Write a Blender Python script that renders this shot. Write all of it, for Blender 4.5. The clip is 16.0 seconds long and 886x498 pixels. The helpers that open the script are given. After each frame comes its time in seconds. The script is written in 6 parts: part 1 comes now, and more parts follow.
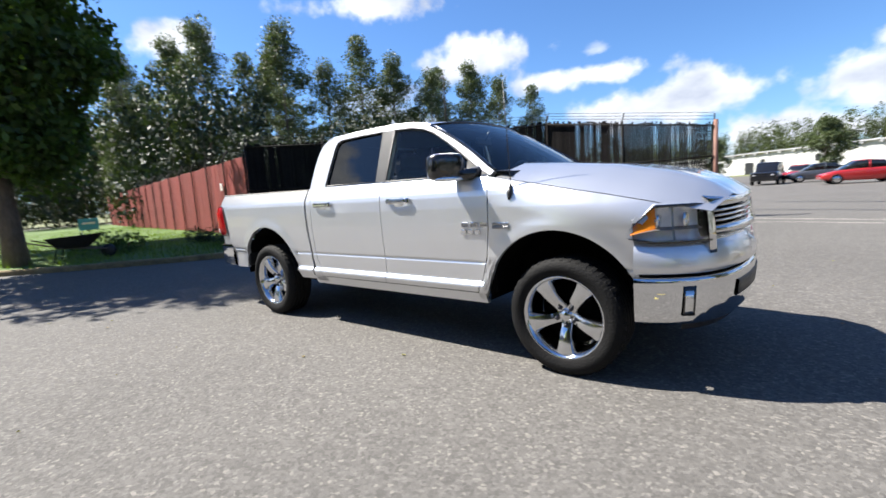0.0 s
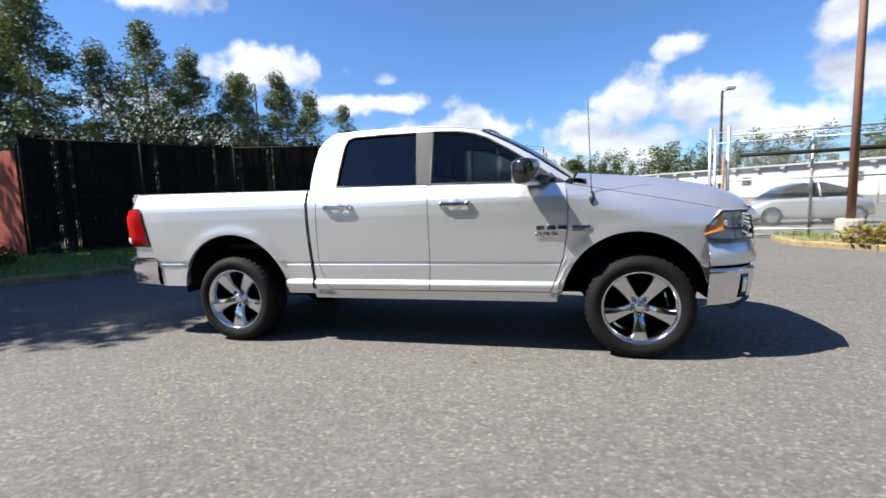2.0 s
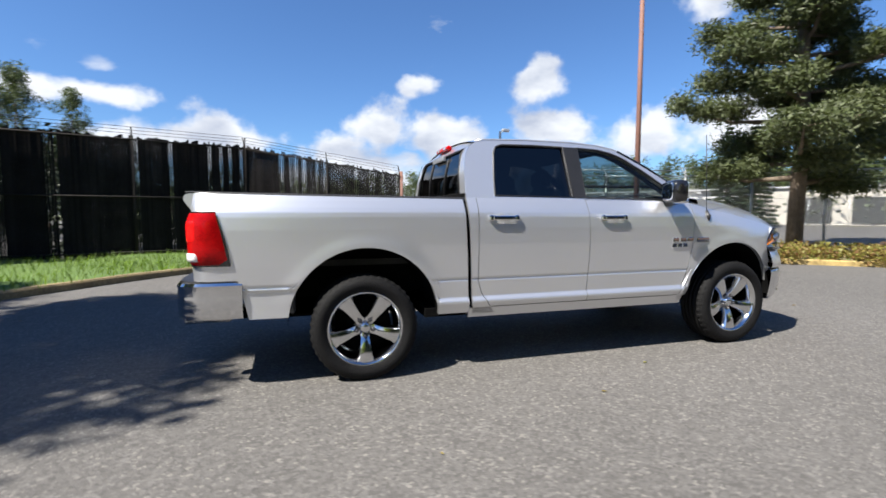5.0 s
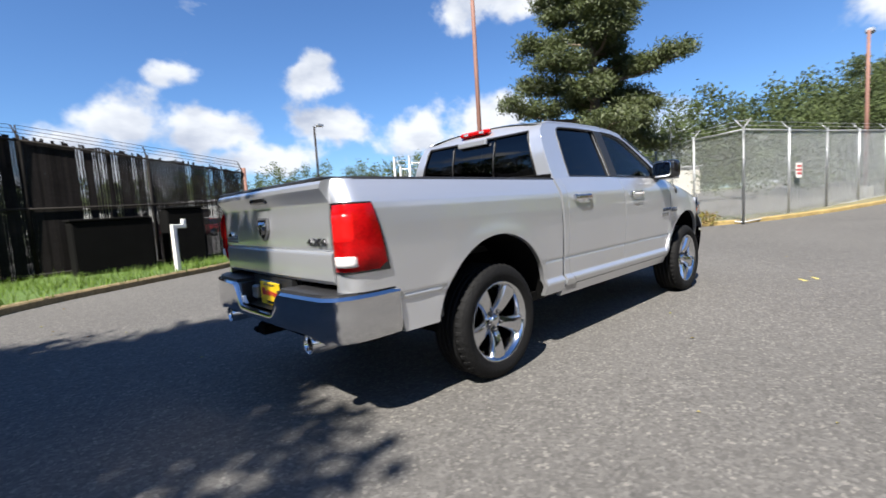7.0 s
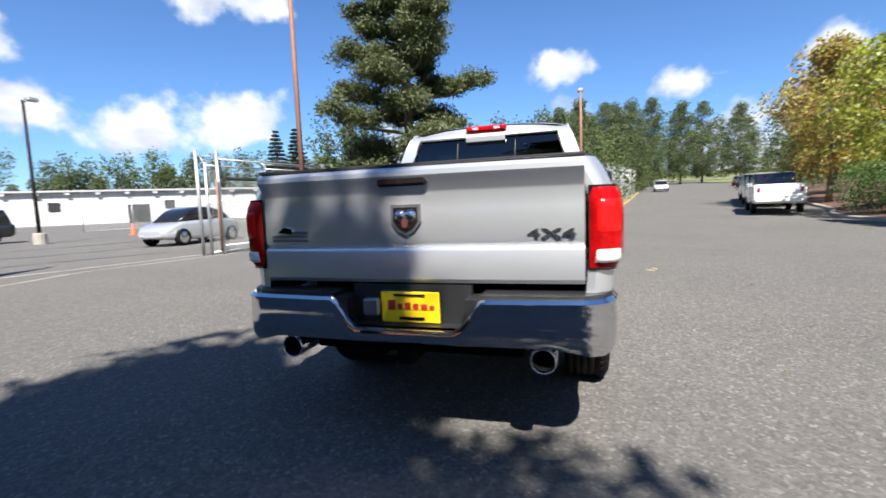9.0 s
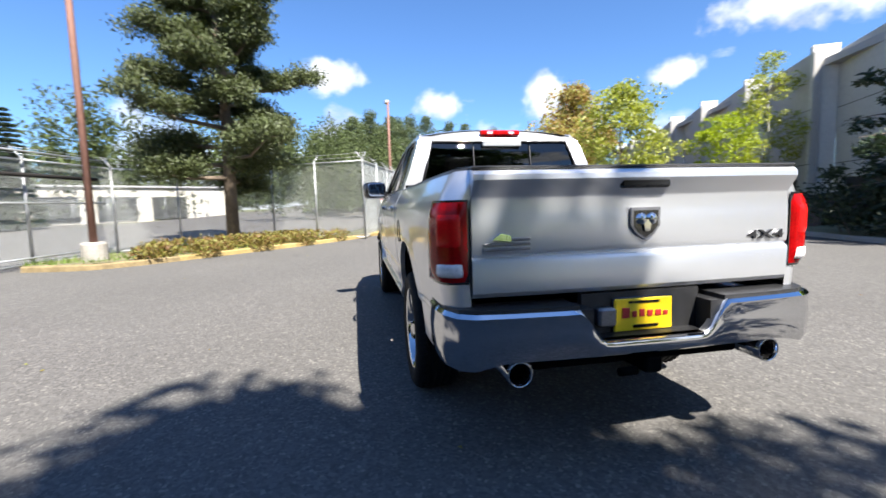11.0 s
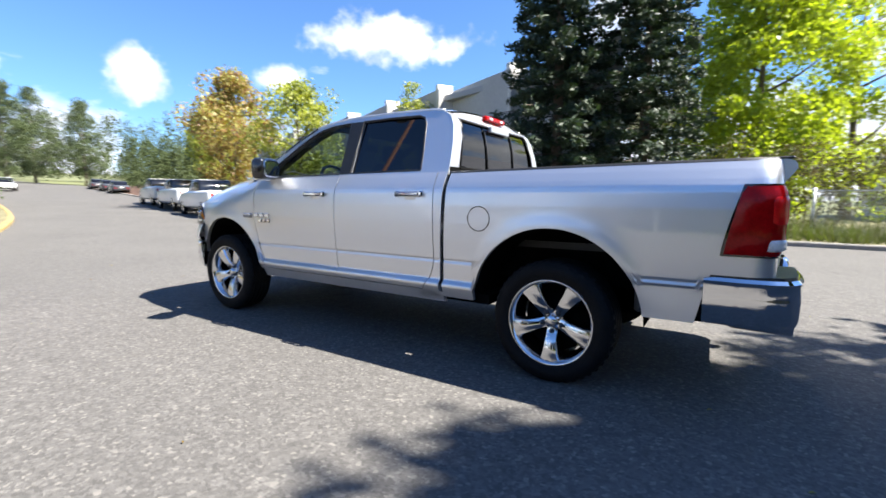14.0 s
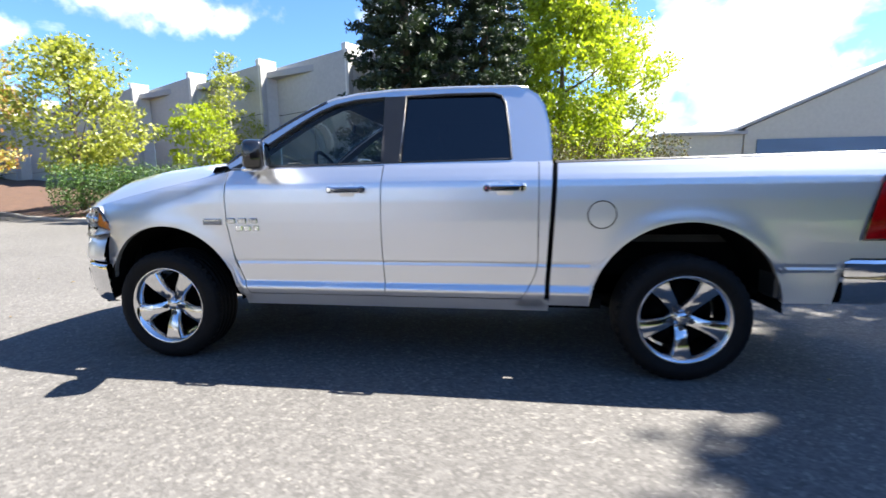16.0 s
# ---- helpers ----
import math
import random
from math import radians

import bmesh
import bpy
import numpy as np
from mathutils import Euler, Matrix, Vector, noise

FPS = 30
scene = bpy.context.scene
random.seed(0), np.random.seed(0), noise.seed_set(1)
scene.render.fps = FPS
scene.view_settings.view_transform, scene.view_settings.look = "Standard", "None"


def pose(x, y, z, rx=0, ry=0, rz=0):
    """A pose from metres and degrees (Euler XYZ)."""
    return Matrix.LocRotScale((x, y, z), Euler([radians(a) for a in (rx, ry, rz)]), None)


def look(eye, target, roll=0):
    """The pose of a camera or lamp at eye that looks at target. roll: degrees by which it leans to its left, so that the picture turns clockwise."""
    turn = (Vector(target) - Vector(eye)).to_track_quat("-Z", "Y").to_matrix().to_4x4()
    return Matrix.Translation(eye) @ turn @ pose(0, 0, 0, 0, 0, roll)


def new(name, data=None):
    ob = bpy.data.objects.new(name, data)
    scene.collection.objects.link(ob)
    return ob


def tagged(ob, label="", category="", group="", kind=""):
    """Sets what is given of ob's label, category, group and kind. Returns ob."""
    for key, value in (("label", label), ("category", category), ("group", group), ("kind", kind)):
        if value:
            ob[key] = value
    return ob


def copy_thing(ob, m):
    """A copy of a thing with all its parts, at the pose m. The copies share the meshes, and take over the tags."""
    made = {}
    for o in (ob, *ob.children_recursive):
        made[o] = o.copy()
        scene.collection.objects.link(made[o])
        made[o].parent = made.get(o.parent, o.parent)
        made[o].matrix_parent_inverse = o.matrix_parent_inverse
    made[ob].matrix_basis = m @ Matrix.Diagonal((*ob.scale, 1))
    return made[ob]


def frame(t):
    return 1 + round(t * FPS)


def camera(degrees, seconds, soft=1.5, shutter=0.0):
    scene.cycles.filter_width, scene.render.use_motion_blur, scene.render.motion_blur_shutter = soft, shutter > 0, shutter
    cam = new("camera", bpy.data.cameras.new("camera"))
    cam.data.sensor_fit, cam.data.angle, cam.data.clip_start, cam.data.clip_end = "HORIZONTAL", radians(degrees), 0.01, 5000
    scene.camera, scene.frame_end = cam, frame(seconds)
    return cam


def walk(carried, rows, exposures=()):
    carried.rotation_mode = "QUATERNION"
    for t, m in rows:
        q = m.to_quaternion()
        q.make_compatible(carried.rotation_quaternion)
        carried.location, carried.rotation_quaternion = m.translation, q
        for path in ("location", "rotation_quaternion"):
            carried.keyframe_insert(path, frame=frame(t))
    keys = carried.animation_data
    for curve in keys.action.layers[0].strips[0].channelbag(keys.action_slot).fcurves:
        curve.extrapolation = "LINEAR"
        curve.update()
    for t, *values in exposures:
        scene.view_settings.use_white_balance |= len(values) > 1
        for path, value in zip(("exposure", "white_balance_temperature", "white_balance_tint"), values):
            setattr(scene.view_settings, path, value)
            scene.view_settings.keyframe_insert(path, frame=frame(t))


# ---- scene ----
cam = camera(88.9, 16.0, soft=1.6, shutter=0.5)
PATH = [
    (0, (3.044, -3.706, 1.291), (1.787, -2.171, 1.036), -3.9),
    (0.5, (2.622, -4.007, 1.305), (1.565, -2.327, 1.058), -2.1),
    (1, (2.18, -4.232, 1.221), (1.329, -2.435, 1.003), -2.4),
    (1.5, (1.655, -4.418, 1.253), (1.015, -2.534, 1.056), -1.4),
    (2, (1.131, -4.589, 1.26), (0.663, -2.656, 1.049), -1.9),
    (2.5, (0.583, -4.691, 1.267), (0.261, -2.727, 1.075), -2.5),
    (3, (0.031, -4.775, 1.29), (-0.113, -2.787, 1.121), -3.3),
    (3.5, (-0.521, -4.773, 1.298), (-0.505, -2.782, 1.112), -0.8),
    (6, (-3.261, -3.763, 1.23), (-2.275, -2.028, 1.091), -3.9),
    (6.5, (-3.752, -3.423, 1.228), (-2.568, -1.819, 1.064), -4.9),
    (7, (-4.157, -2.989, 1.231), (-2.806, -1.526, 1.04), -3.7),
    (7.5, (-4.539, -2.493, 1.242), (-3.027, -1.2, 1.035), -3.3),
    (8, (-4.752, -1.915, 1.234), (-3.068, -0.848, 1.063), -3.0),
    (8.5, (-4.938, -1.347, 1.232), (-3.114, -0.552, 1.031), -3.0),
    (9, (-5.043, -0.799, 1.222), (-3.138, -0.225, 1.023), -2.2),
    (11.5, (-4.726, 1.835, 1.272), (-2.855, 1.162, 1.056), -1.6),
    (12, (-4.44, 2.313, 1.274), (-2.701, 1.353, 1.039), -1.7),
    (12.5, (-4.06, 2.733, 1.264), (-2.449, 1.574, 1.018), -2.1),
    (13, (-3.668, 3.141, 1.247), (-2.208, 1.799, 0.991), -1.5),
    (13.5, (-3.246, 3.488, 1.19), (-1.928, 1.999, 0.974), -0.9),
    (14, (-2.752, 3.745, 1.198), (-1.677, 2.074, 0.976), 0.3),
    (14.5, (-2.312, 3.894, 1.195), (-1.454, 2.104, 0.955), -0.0),
    (15, (-1.791, 3.953, 1.273), (-1.171, 2.068, 1.016), 0.1),
    (15.5, (-1.263, 3.966, 1.284), (-0.84, 2.033, 0.992), -0.2),
    (16, (-0.709, 3.87, 1.259), (-0.414, 1.912, 0.975), -0.8),
]
walk(cam, [(t, look(eye, target, roll)) for t, eye, target, roll in PATH], exposures=[(0, 1.62), (3.5, 1.42), (7, 1.38), (9, 1.5), (12, 1.95), (14.5, 2.1), (16, 2.35)])

# ---- world and sun ----
SUN_DIR = Vector((-0.75, -0.3, 1.0)).normalized()  # towards the sun
sun_data = bpy.data.lights.new("sun", "SUN")
sun_data.energy, sun_data.angle, sun_data.color = 5.0, radians(0.53), (1.0, 0.95, 0.87)
sun = new("sun", sun_data)
sun.matrix_world = look((0, 0, 40), tuple(Vector((0, 0, 40)) - SUN_DIR))

world = bpy.data.worlds.new("world")
scene.world = world
world.use_nodes = True


# azimuth, elevation, half width and half height of the clouds, in degrees
CLOUDS = [(136, 21.6, 8.5, 2.4), (157, 17.3, 3.5, 2.2), (123, 15.2, 7, 2.9), (110, 12, 8, 1.5), (104, 7.6, 8.5, 2.8), (99, 8.8, 3.5, 3), (87, 7.8, 4.6, 2.6), (82, 10.8, 4.3, 2.8),
          (73, 9.5, 5.5, 2.8), (69, 6.5, 9.5, 2.2), (76, 15.7, 2.2, 1.4), (61.5, 15.6, 3.2, 2.7), (60, 10.4, 6, 2.8), (50, 9, 6, 3), (41.5, 10.5, 6, 3.4), (40, 22.8, 6.5, 2.9),
          (2, 15.4, 3.5, 2.2), (-11.5, 12, 4, 2), (-24, 12.3, 3.2, 2.9), (-38, 13.6, 3.2, 1.7), (-50, 18.4, 8.5, 3.2), (-112, 13, 12, 8), (92, 3.8, 10, 2.2), (-160, 24, 14, 7)]


def build_world():
    nt = world.node_tree
    n, l = nt.nodes, nt.links
    n.clear()
    out = n.new("ShaderNodeOutputWorld")
    bg = n.new("ShaderNodeBackground")
    bg.inputs["Strength"].default_value = 0.05
    sky = n.new("ShaderNodeTexSky")
    sky.sky_type, sky.sun_disc = "NISHITA", False
    sky.sun_elevation = math.asin(SUN_DIR.z)
    sky.sun_rotation = math.atan2(SUN_DIR.x, SUN_DIR.y)
    sky.altitude, sky.air_density, sky.dust_density, sky.ozone_density = 0, 1.0, 0.3, 3.0
    tc = n.new("ShaderNodeTexCoord")
    sep = n.new("ShaderNodeSeparateXYZ")
    l.new(tc.outputs["Generated"], sep.inputs[0])

    def m(op, a, b=None, c=None):
        q = n.new("ShaderNodeMath")
        q.operation = op
        for i, v in enumerate((a, b, c)):
            if v is None:
                continue
            if isinstance(v, (int, float)):
                q.inputs[i].default_value = v
            else:
                l.new(v, q.inputs[i])
        return q.outputs[0]

    up = m("MAXIMUM", sep.outputs[2], 0.0)
    comb = n.new("ShaderNodeCombineXYZ")
    l.new(sep.outputs[0], comb.inputs[0]), l.new(sep.outputs[1], comb.inputs[1])
    l.new(m("MULTIPLY", up, 1.9), comb.inputs[2])
    big = n.new("ShaderNodeTexNoise")
    big.inputs["Scale"].default_value, big.inputs["Detail"].default_value = 3.4, 9.0
    big.inputs["Roughness"].default_value = 0.5
    mp = n.new("ShaderNodeMapping")
    mp.inputs["Location"].default_value = (3.1, 7.4, 0.0)
    l.new(comb.outputs[0], mp.inputs[0]), l.new(mp.outputs[0], big.inputs["Vector"])
    # more cloud low over the horizon and round the sun's side
    low = m("MULTIPLY", m("SUBTRACT", 0.33, up), 0.55)
    sunny = m("ADD", m("MULTIPLY", sep.outputs[0], -0.03), m("MULTIPLY", sep.outputs[1], -0.095))
    dens = m("ADD", m("ADD", big.outputs["Fac"], low), sunny)
    ramp = n.new("ShaderNodeValToRGB")
    ramp.color_ramp.elements[0].position, ramp.color_ramp.elements[1].position = 0.62, 0.70
    l.new(dens, ramp.inputs[0])
    # heaps of cumulus, each an ellipse on the sky with a ragged edge
    near = None
    for az, el, wide, high in CLOUDS:
        mq = n.new("ShaderNodeMapping")
        mq.vector_type = "TEXTURE"
        a, e = radians(az), radians(el)
        mq.inputs["Location"].default_value = (math.cos(a) * math.cos(e), math.sin(a) * math.cos(e), math.sin(e))
        mq.inputs["Rotation"].default_value = (0, -e, a)
        mq.inputs["Scale"].default_value = (0.6, radians(wide) * 1.1, radians(high) * 1.05)
        ln = n.new("ShaderNodeVectorMath")
        ln.operation = "LENGTH"
        l.new(tc.outputs["Generated"], mq.inputs[0]), l.new(mq.outputs[0], ln.inputs[0])
        near = ln.outputs["Value"] if near is None else m("SMOOTH_MIN", near, ln.outputs["Value"], 0.25)
    rag = n.new("ShaderNodeTexNoise")
    rag.inputs["Scale"].default_value, rag.inputs["Detail"].default_value, rag.inputs["Roughness"].default_value = 11.0, 9.0, 0.55
    l.new(tc.outputs["Generated"], rag.inputs["Vector"])
    heap = m("ADD", m("SUBTRACT", 1.0, near), m("MULTIPLY", m("SUBTRACT", rag.outputs["Fac"], 0.5), 2.6))
    hr = n.new("ShaderNodeMapRange")
    hr.interpolation_type = "SMOOTHSTEP"
    hr.inputs["From Min"].default_value, hr.inputs["From Max"].default_value = 0.0, 0.55
    l.new(heap, hr.inputs["Value"])
    shade = n.new("ShaderNodeTexNoise")
    shade.inputs["Scale"].default_value, shade.inputs["Detail"].default_value = 6.0, 6.0
    l.new(mp.outputs[0], shade.inputs["Vector"])
    cr = n.new("ShaderNodeValToRGB")
    cr.color_ramp.elements[0].color, cr.color_ramp.elements[1].color = (4.2, 4.7, 5.8, 1), (7.6, 7.9, 8.4, 1)
    cr.color_ramp.elements[0].position, cr.color_ramp.elements[1].position = 0.35, 0.55
    l.new(shade.outputs["Fac"], cr.inputs[0])
    tint = n.new("ShaderNodeMixRGB")
    tint.blend_type = "MULTIPLY"
    tint.inputs[0].default_value = 1.0
    tint.inputs[2].default_value = (0.68, 0.94, 1.26, 1)
    l.new(sky.outputs[0], tint.inputs[1])
    mix = n.new("ShaderNodeMixRGB")
    l.new(m("MAXIMUM", ramp.outputs[0], hr.outputs[0]), mix.inputs[0])
    l.new(tint.outputs[0], mix.inputs[1]), l.new(cr.outputs[0], mix.inputs[2])
    l.new(mix.outputs[0], bg.inputs["Color"]), l.new(bg.outputs[0], out.inputs[0])


build_world()


# ---- mesh helpers ----
class Geo:
    """Collects vertices and faces of one mesh."""

    def __init__(self):
        self.v, self.f, self.sm = [], [], []

    def add(self, verts, faces, smooth=False):
        o = len(self.v)
        self.v.extend([tuple(p) for p in verts])
        self.f.extend([tuple(i + o for i in f) for f in faces])
        self.sm.extend([smooth] * len(faces))
        return self

    def box(self, c, s, rot=0.0, bev=0.0):
        hx, hy, hz = s[0] / 2, s[1] / 2, s[2] / 2
        ca, sa = math.cos(rot), math.sin(rot)
        if bev <= 0:
            pts = [(x, y, z) for z in (-hz, hz) for x, y in ((-hx, -hy), (hx, -hy), (hx, hy), (-hx, hy))]
            fs = [(3, 2, 1, 0), (4, 5, 6, 7), (0, 1, 5, 4), (1, 2, 6, 5), (2, 3, 7, 6), (3, 0, 4, 7)]
        else:
            b = min(bev, hx * 0.9, hy * 0.9, hz * 0.9)
            pts, fs = [], []
            ring = [(-hx + b, -hy), (hx - b, -hy), (hx, -hy + b), (hx, hy - b), (hx - b, hy), (-hx + b, hy), (-hx, hy - b), (-hx, -hy + b)]
            inn = [(x * (hx - b) / hx, y * (hy - b) / hy) for x, y in ring]
            for rr, z in ((inn, -hz), (ring, -hz + b), (ring, hz - b), (inn, hz)):
                pts += [(x, y, z) for x, y in rr]
            for k in range(3):
                for i in range(8):
                    j = (i + 1) % 8
                    fs.append((k * 8 + i, k * 8 + j, k * 8 + 8 + j, k * 8 + 8 + i))
            fs += [tuple(range(7, -1, -1)), tuple(range(24, 32))]
        return self.add([(c[0] + x * ca - y * sa, c[1] + x * sa + y * ca, c[2] + z) for x, y, z in pts], fs)

    def tube(self, pts, rad, n=8, caps=True, smooth=True):
        pts = [Vector(p) for p in pts]
        rad = rad if isinstance(rad, (list, tuple)) else [rad] * len(pts)
        vs, fs = [], []
        for i, p in enumerate(pts):
            d = (pts[min(i + 1, len(pts) - 1)] - pts[max(i - 1, 0)]).normalized()
            a = d.orthogonal().normalized() if abs(d.z) > 0.95 else d.cross(Vector((0, 0, 1))).normalized()
            b = d.cross(a).normalized()
            for k in range(n):
                t = 2 * math.pi * k / n
                vs.append(p + (a * math.cos(t) + b * math.sin(t)) * rad[i])
        for i in range(len(pts) - 1):
            for k in range(n):
                j = (k + 1) % n
                fs.append((i * n + k, i * n + j, i * n + n + j, i * n + n + k))
        self.add(vs, fs, smooth)
        if caps:
            o = len(self.v) - len(vs)
            self.f += [tuple(o + k for k in range(n - 1, -1, -1)), tuple(o + (len(pts) - 1) * n + k for k in range(n))]
            self.sm += [False, False]
        return self

    def grid(self, rows, smooth=True, flip=False, closed=False):
        """rows: list of equally long lists of points."""
        nu, nv = len(rows[0]), len(rows)
        vs = [p for r in rows for p in r]
        fs = []
        for j in range(nv - 1):
            for i in range(nu if closed else nu - 1):
                k = (i + 1) % nu
                q = (j * nu + i, j * nu + k, j * nu + nu + k, j * nu + nu + i)
                fs.append(q[::-1] if flip else q)
        return self.add(vs, fs, smooth)

    def poly(self, pts, flip=False):
        return self.add(pts, [tuple(range(len(pts)))[::-1] if flip else tuple(range(len(pts)))])

    def prism(self, outline, axis, a, b):
        """A flat outline (2D, counter-clockwise) drawn out along an axis from a to b."""
        def at(p, q):
            return {"x": (q, p[0], p[1]), "y": (p[0], q, p[1]), "z": (p[0], p[1], q)}[axis]
        n = len(outline)
        vs = [at(p, a) for p in outline] + [at(p, b) for p in outline]
        fs = [tuple(range(n))[::-1], tuple(range(n, 2 * n))] + [(i, (i + 1) % n, n + (i + 1) % n, n + i) for i in range(n)]
        return self.add(vs, fs)

    def lathe(self, prof, c, axis="y", n=32, smooth=True):
        """prof: (radius, offset along the axis)."""
        rows = []
        for r, h in prof:
            row = []
            for k in range(n):
                t = 2 * math.pi * k / n
                p, q = r * math.cos(t), r * math.sin(t)
                row.append({"y": (c[0] + p, c[1] + h, c[2] + q), "x": (c[0] + h, c[1] + p, c[2] + q), "z": (c[0] + p, c[1] + q, c[2] + h)}[axis])
            rows.append(row)
        return self.grid(rows, smooth, closed=True)

    def mirrored(self):
        g = Geo()
        g.v = [(x, -y, z) for x, y, z in self.v]
        g.f = [f[::-1] for f in self.f]
        g.sm = list(self.sm)
        return g


def mesh_of(name, g):
    me = bpy.data.meshes.new(name)
    me.from_pydata(g.v, [], g.f)
    if any(g.sm):
        me.polygons.foreach_set("use_smooth", g.sm)
    me.validate()
    me.update()
    return me


def part(name, g, material, parent=None, label="", fix=False):
    me = mesh_of(name, g) if isinstance(g, Geo) else g
    if fix:
        bm = bmesh.new()
        bm.from_mesh(me)
        bmesh.ops.remove_doubles(bm, verts=bm.verts, dist=0.0004)
        bmesh.ops.recalc_face_normals(bm, faces=bm.faces)
        bm.to_mesh(me)
        bm.free()
    if not me.materials:
        me.materials.append(material)
    ob = new(name, me)
    if parent:
        ob.parent = parent
    if label:
        tagged(ob, label)
    return ob


def root(name, label, category, m=None, group="", kind=""):
    ob = new(name)
    ob.empty_display_size = 0.2
    if m is not None:
        ob.matrix_basis = m
    return tagged(ob, label, category, group, kind)


# ---- materials ----
def material(name, base, rough=0.6, metal=0.0, var=0.25, scale=8.0, fine=120.0, bump=0.0, bump_scale=60.0, spread=0.0, hue=None,
             coat=0.0, spec=0.5, island=False, transl=0.0, streak=None):
    mt = bpy.data.materials.new(name)
    mt.use_nodes = True
    nt = mt.node_tree
    n, l = nt.nodes, nt.links
    b = n["Principled BSDF"]
    b.inputs["Roughness"].default_value, b.inputs["Metallic"].default_value = rough, metal
    b.inputs["Coat Weight"].default_value, b.inputs["Specular IOR Level"].default_value = coat, spec
    tc = n.new("ShaderNodeTexCoord")
    vec = tc.outputs["Object"]
    if streak:
        mp = n.new("ShaderNodeMapping")
        mp.inputs["Scale"].default_value = streak
        l.new(vec, mp.inputs[0])
        vec = mp.outputs[0]
    a = n.new("ShaderNodeTexNoise")
    a.inputs["Scale"].default_value, a.inputs["Detail"].default_value = scale, 5.0
    l.new(vec, a.inputs["Vector"])
    f = n.new("ShaderNodeTexNoise")
    f.inputs["Scale"].default_value, f.inputs["Detail"].default_value = fine, 3.0
    l.new(vec, f.inputs["Vector"])
    add = n.new("ShaderNodeMath")
    add.operation = "ADD"
    l.new(a.outputs["Fac"], add.inputs[0]), l.new(f.outputs["Fac"], add.inputs[1])
    src = add.outputs[0]
    if spread or island:
        rnd = n.new("ShaderNodeNewGeometry").outputs["Random Per Island"] if island else n.new("ShaderNodeObjectInfo").outputs["Random"]
        sc = n.new("ShaderNodeMath")
        sc.operation = "MULTIPLY_ADD"
        sc.inputs[1].default_value, sc.inputs[2].default_value = spread or 0.6, -0.5 * (spread or 0.6)
        l.new(rnd, sc.inputs[0])
        ad2 = n.new("ShaderNodeMath")
        ad2.operation = "ADD"
        l.new(src, ad2.inputs[0]), l.new(sc.outputs[0], ad2.inputs[1])
        src = ad2.outputs[0]
    mr = n.new("ShaderNodeMapRange")
    mr.inputs["From Min"].default_value, mr.inputs["From Max"].default_value = 0.6, 1.4
    l.new(src, mr.inputs["Value"])
    mix = n.new("ShaderNodeMix")
    mix.data_type = "RGBA"
    lo = tuple(c * (1 - var) for c in base)
    hi = hue or tuple(min(1, c * (1 + var)) for c in base)
    mix.inputs["A"].default_value, mix.inputs["B"].default_value = (*lo, 1), (*hi, 1)
    l.new(mr.outputs[0], mix.inputs["Factor"])
    l.new(mix.outputs["Result"], b.inputs["Base Color"])
    if bump:
        bt = n.new("ShaderNodeTexNoise")
        bt.inputs["Scale"].default_value, bt.inputs["Detail"].default_value = bump_scale, 4.0
        l.new(vec, bt.inputs["Vector"])
        bp = n.new("ShaderNodeBump")
        bp.inputs["Strength"].default_value, bp.inputs["Distance"].default_value = bump, 0.01
        l.new(bt.outputs["Fac"], bp.inputs["Height"]), l.new(bp.outputs[0], b.inputs["Normal"])
    if transl:
        tr = n.new("ShaderNodeBsdfTranslucent")
        br = n.new("ShaderNodeMixRGB")
        br.blend_type = "MULTIPLY"
        br.inputs[0].default_value = 1.0
        br.inputs[2].default_value = (1.25, 1.3, 0.5, 1)
        l.new(mix.outputs["Result"], br.inputs[1]), l.new(br.outputs[0], tr.inputs["Color"])
        ms = n.new("ShaderNodeMixShader")
        ms.inputs[0].default_value = transl
        l.new(b.outputs[0], ms.inputs[1]), l.new(tr.outputs[0], ms.inputs[2])
        l.new(ms.outputs[0], n["Material Output"].inputs["Surface"])
    return mt


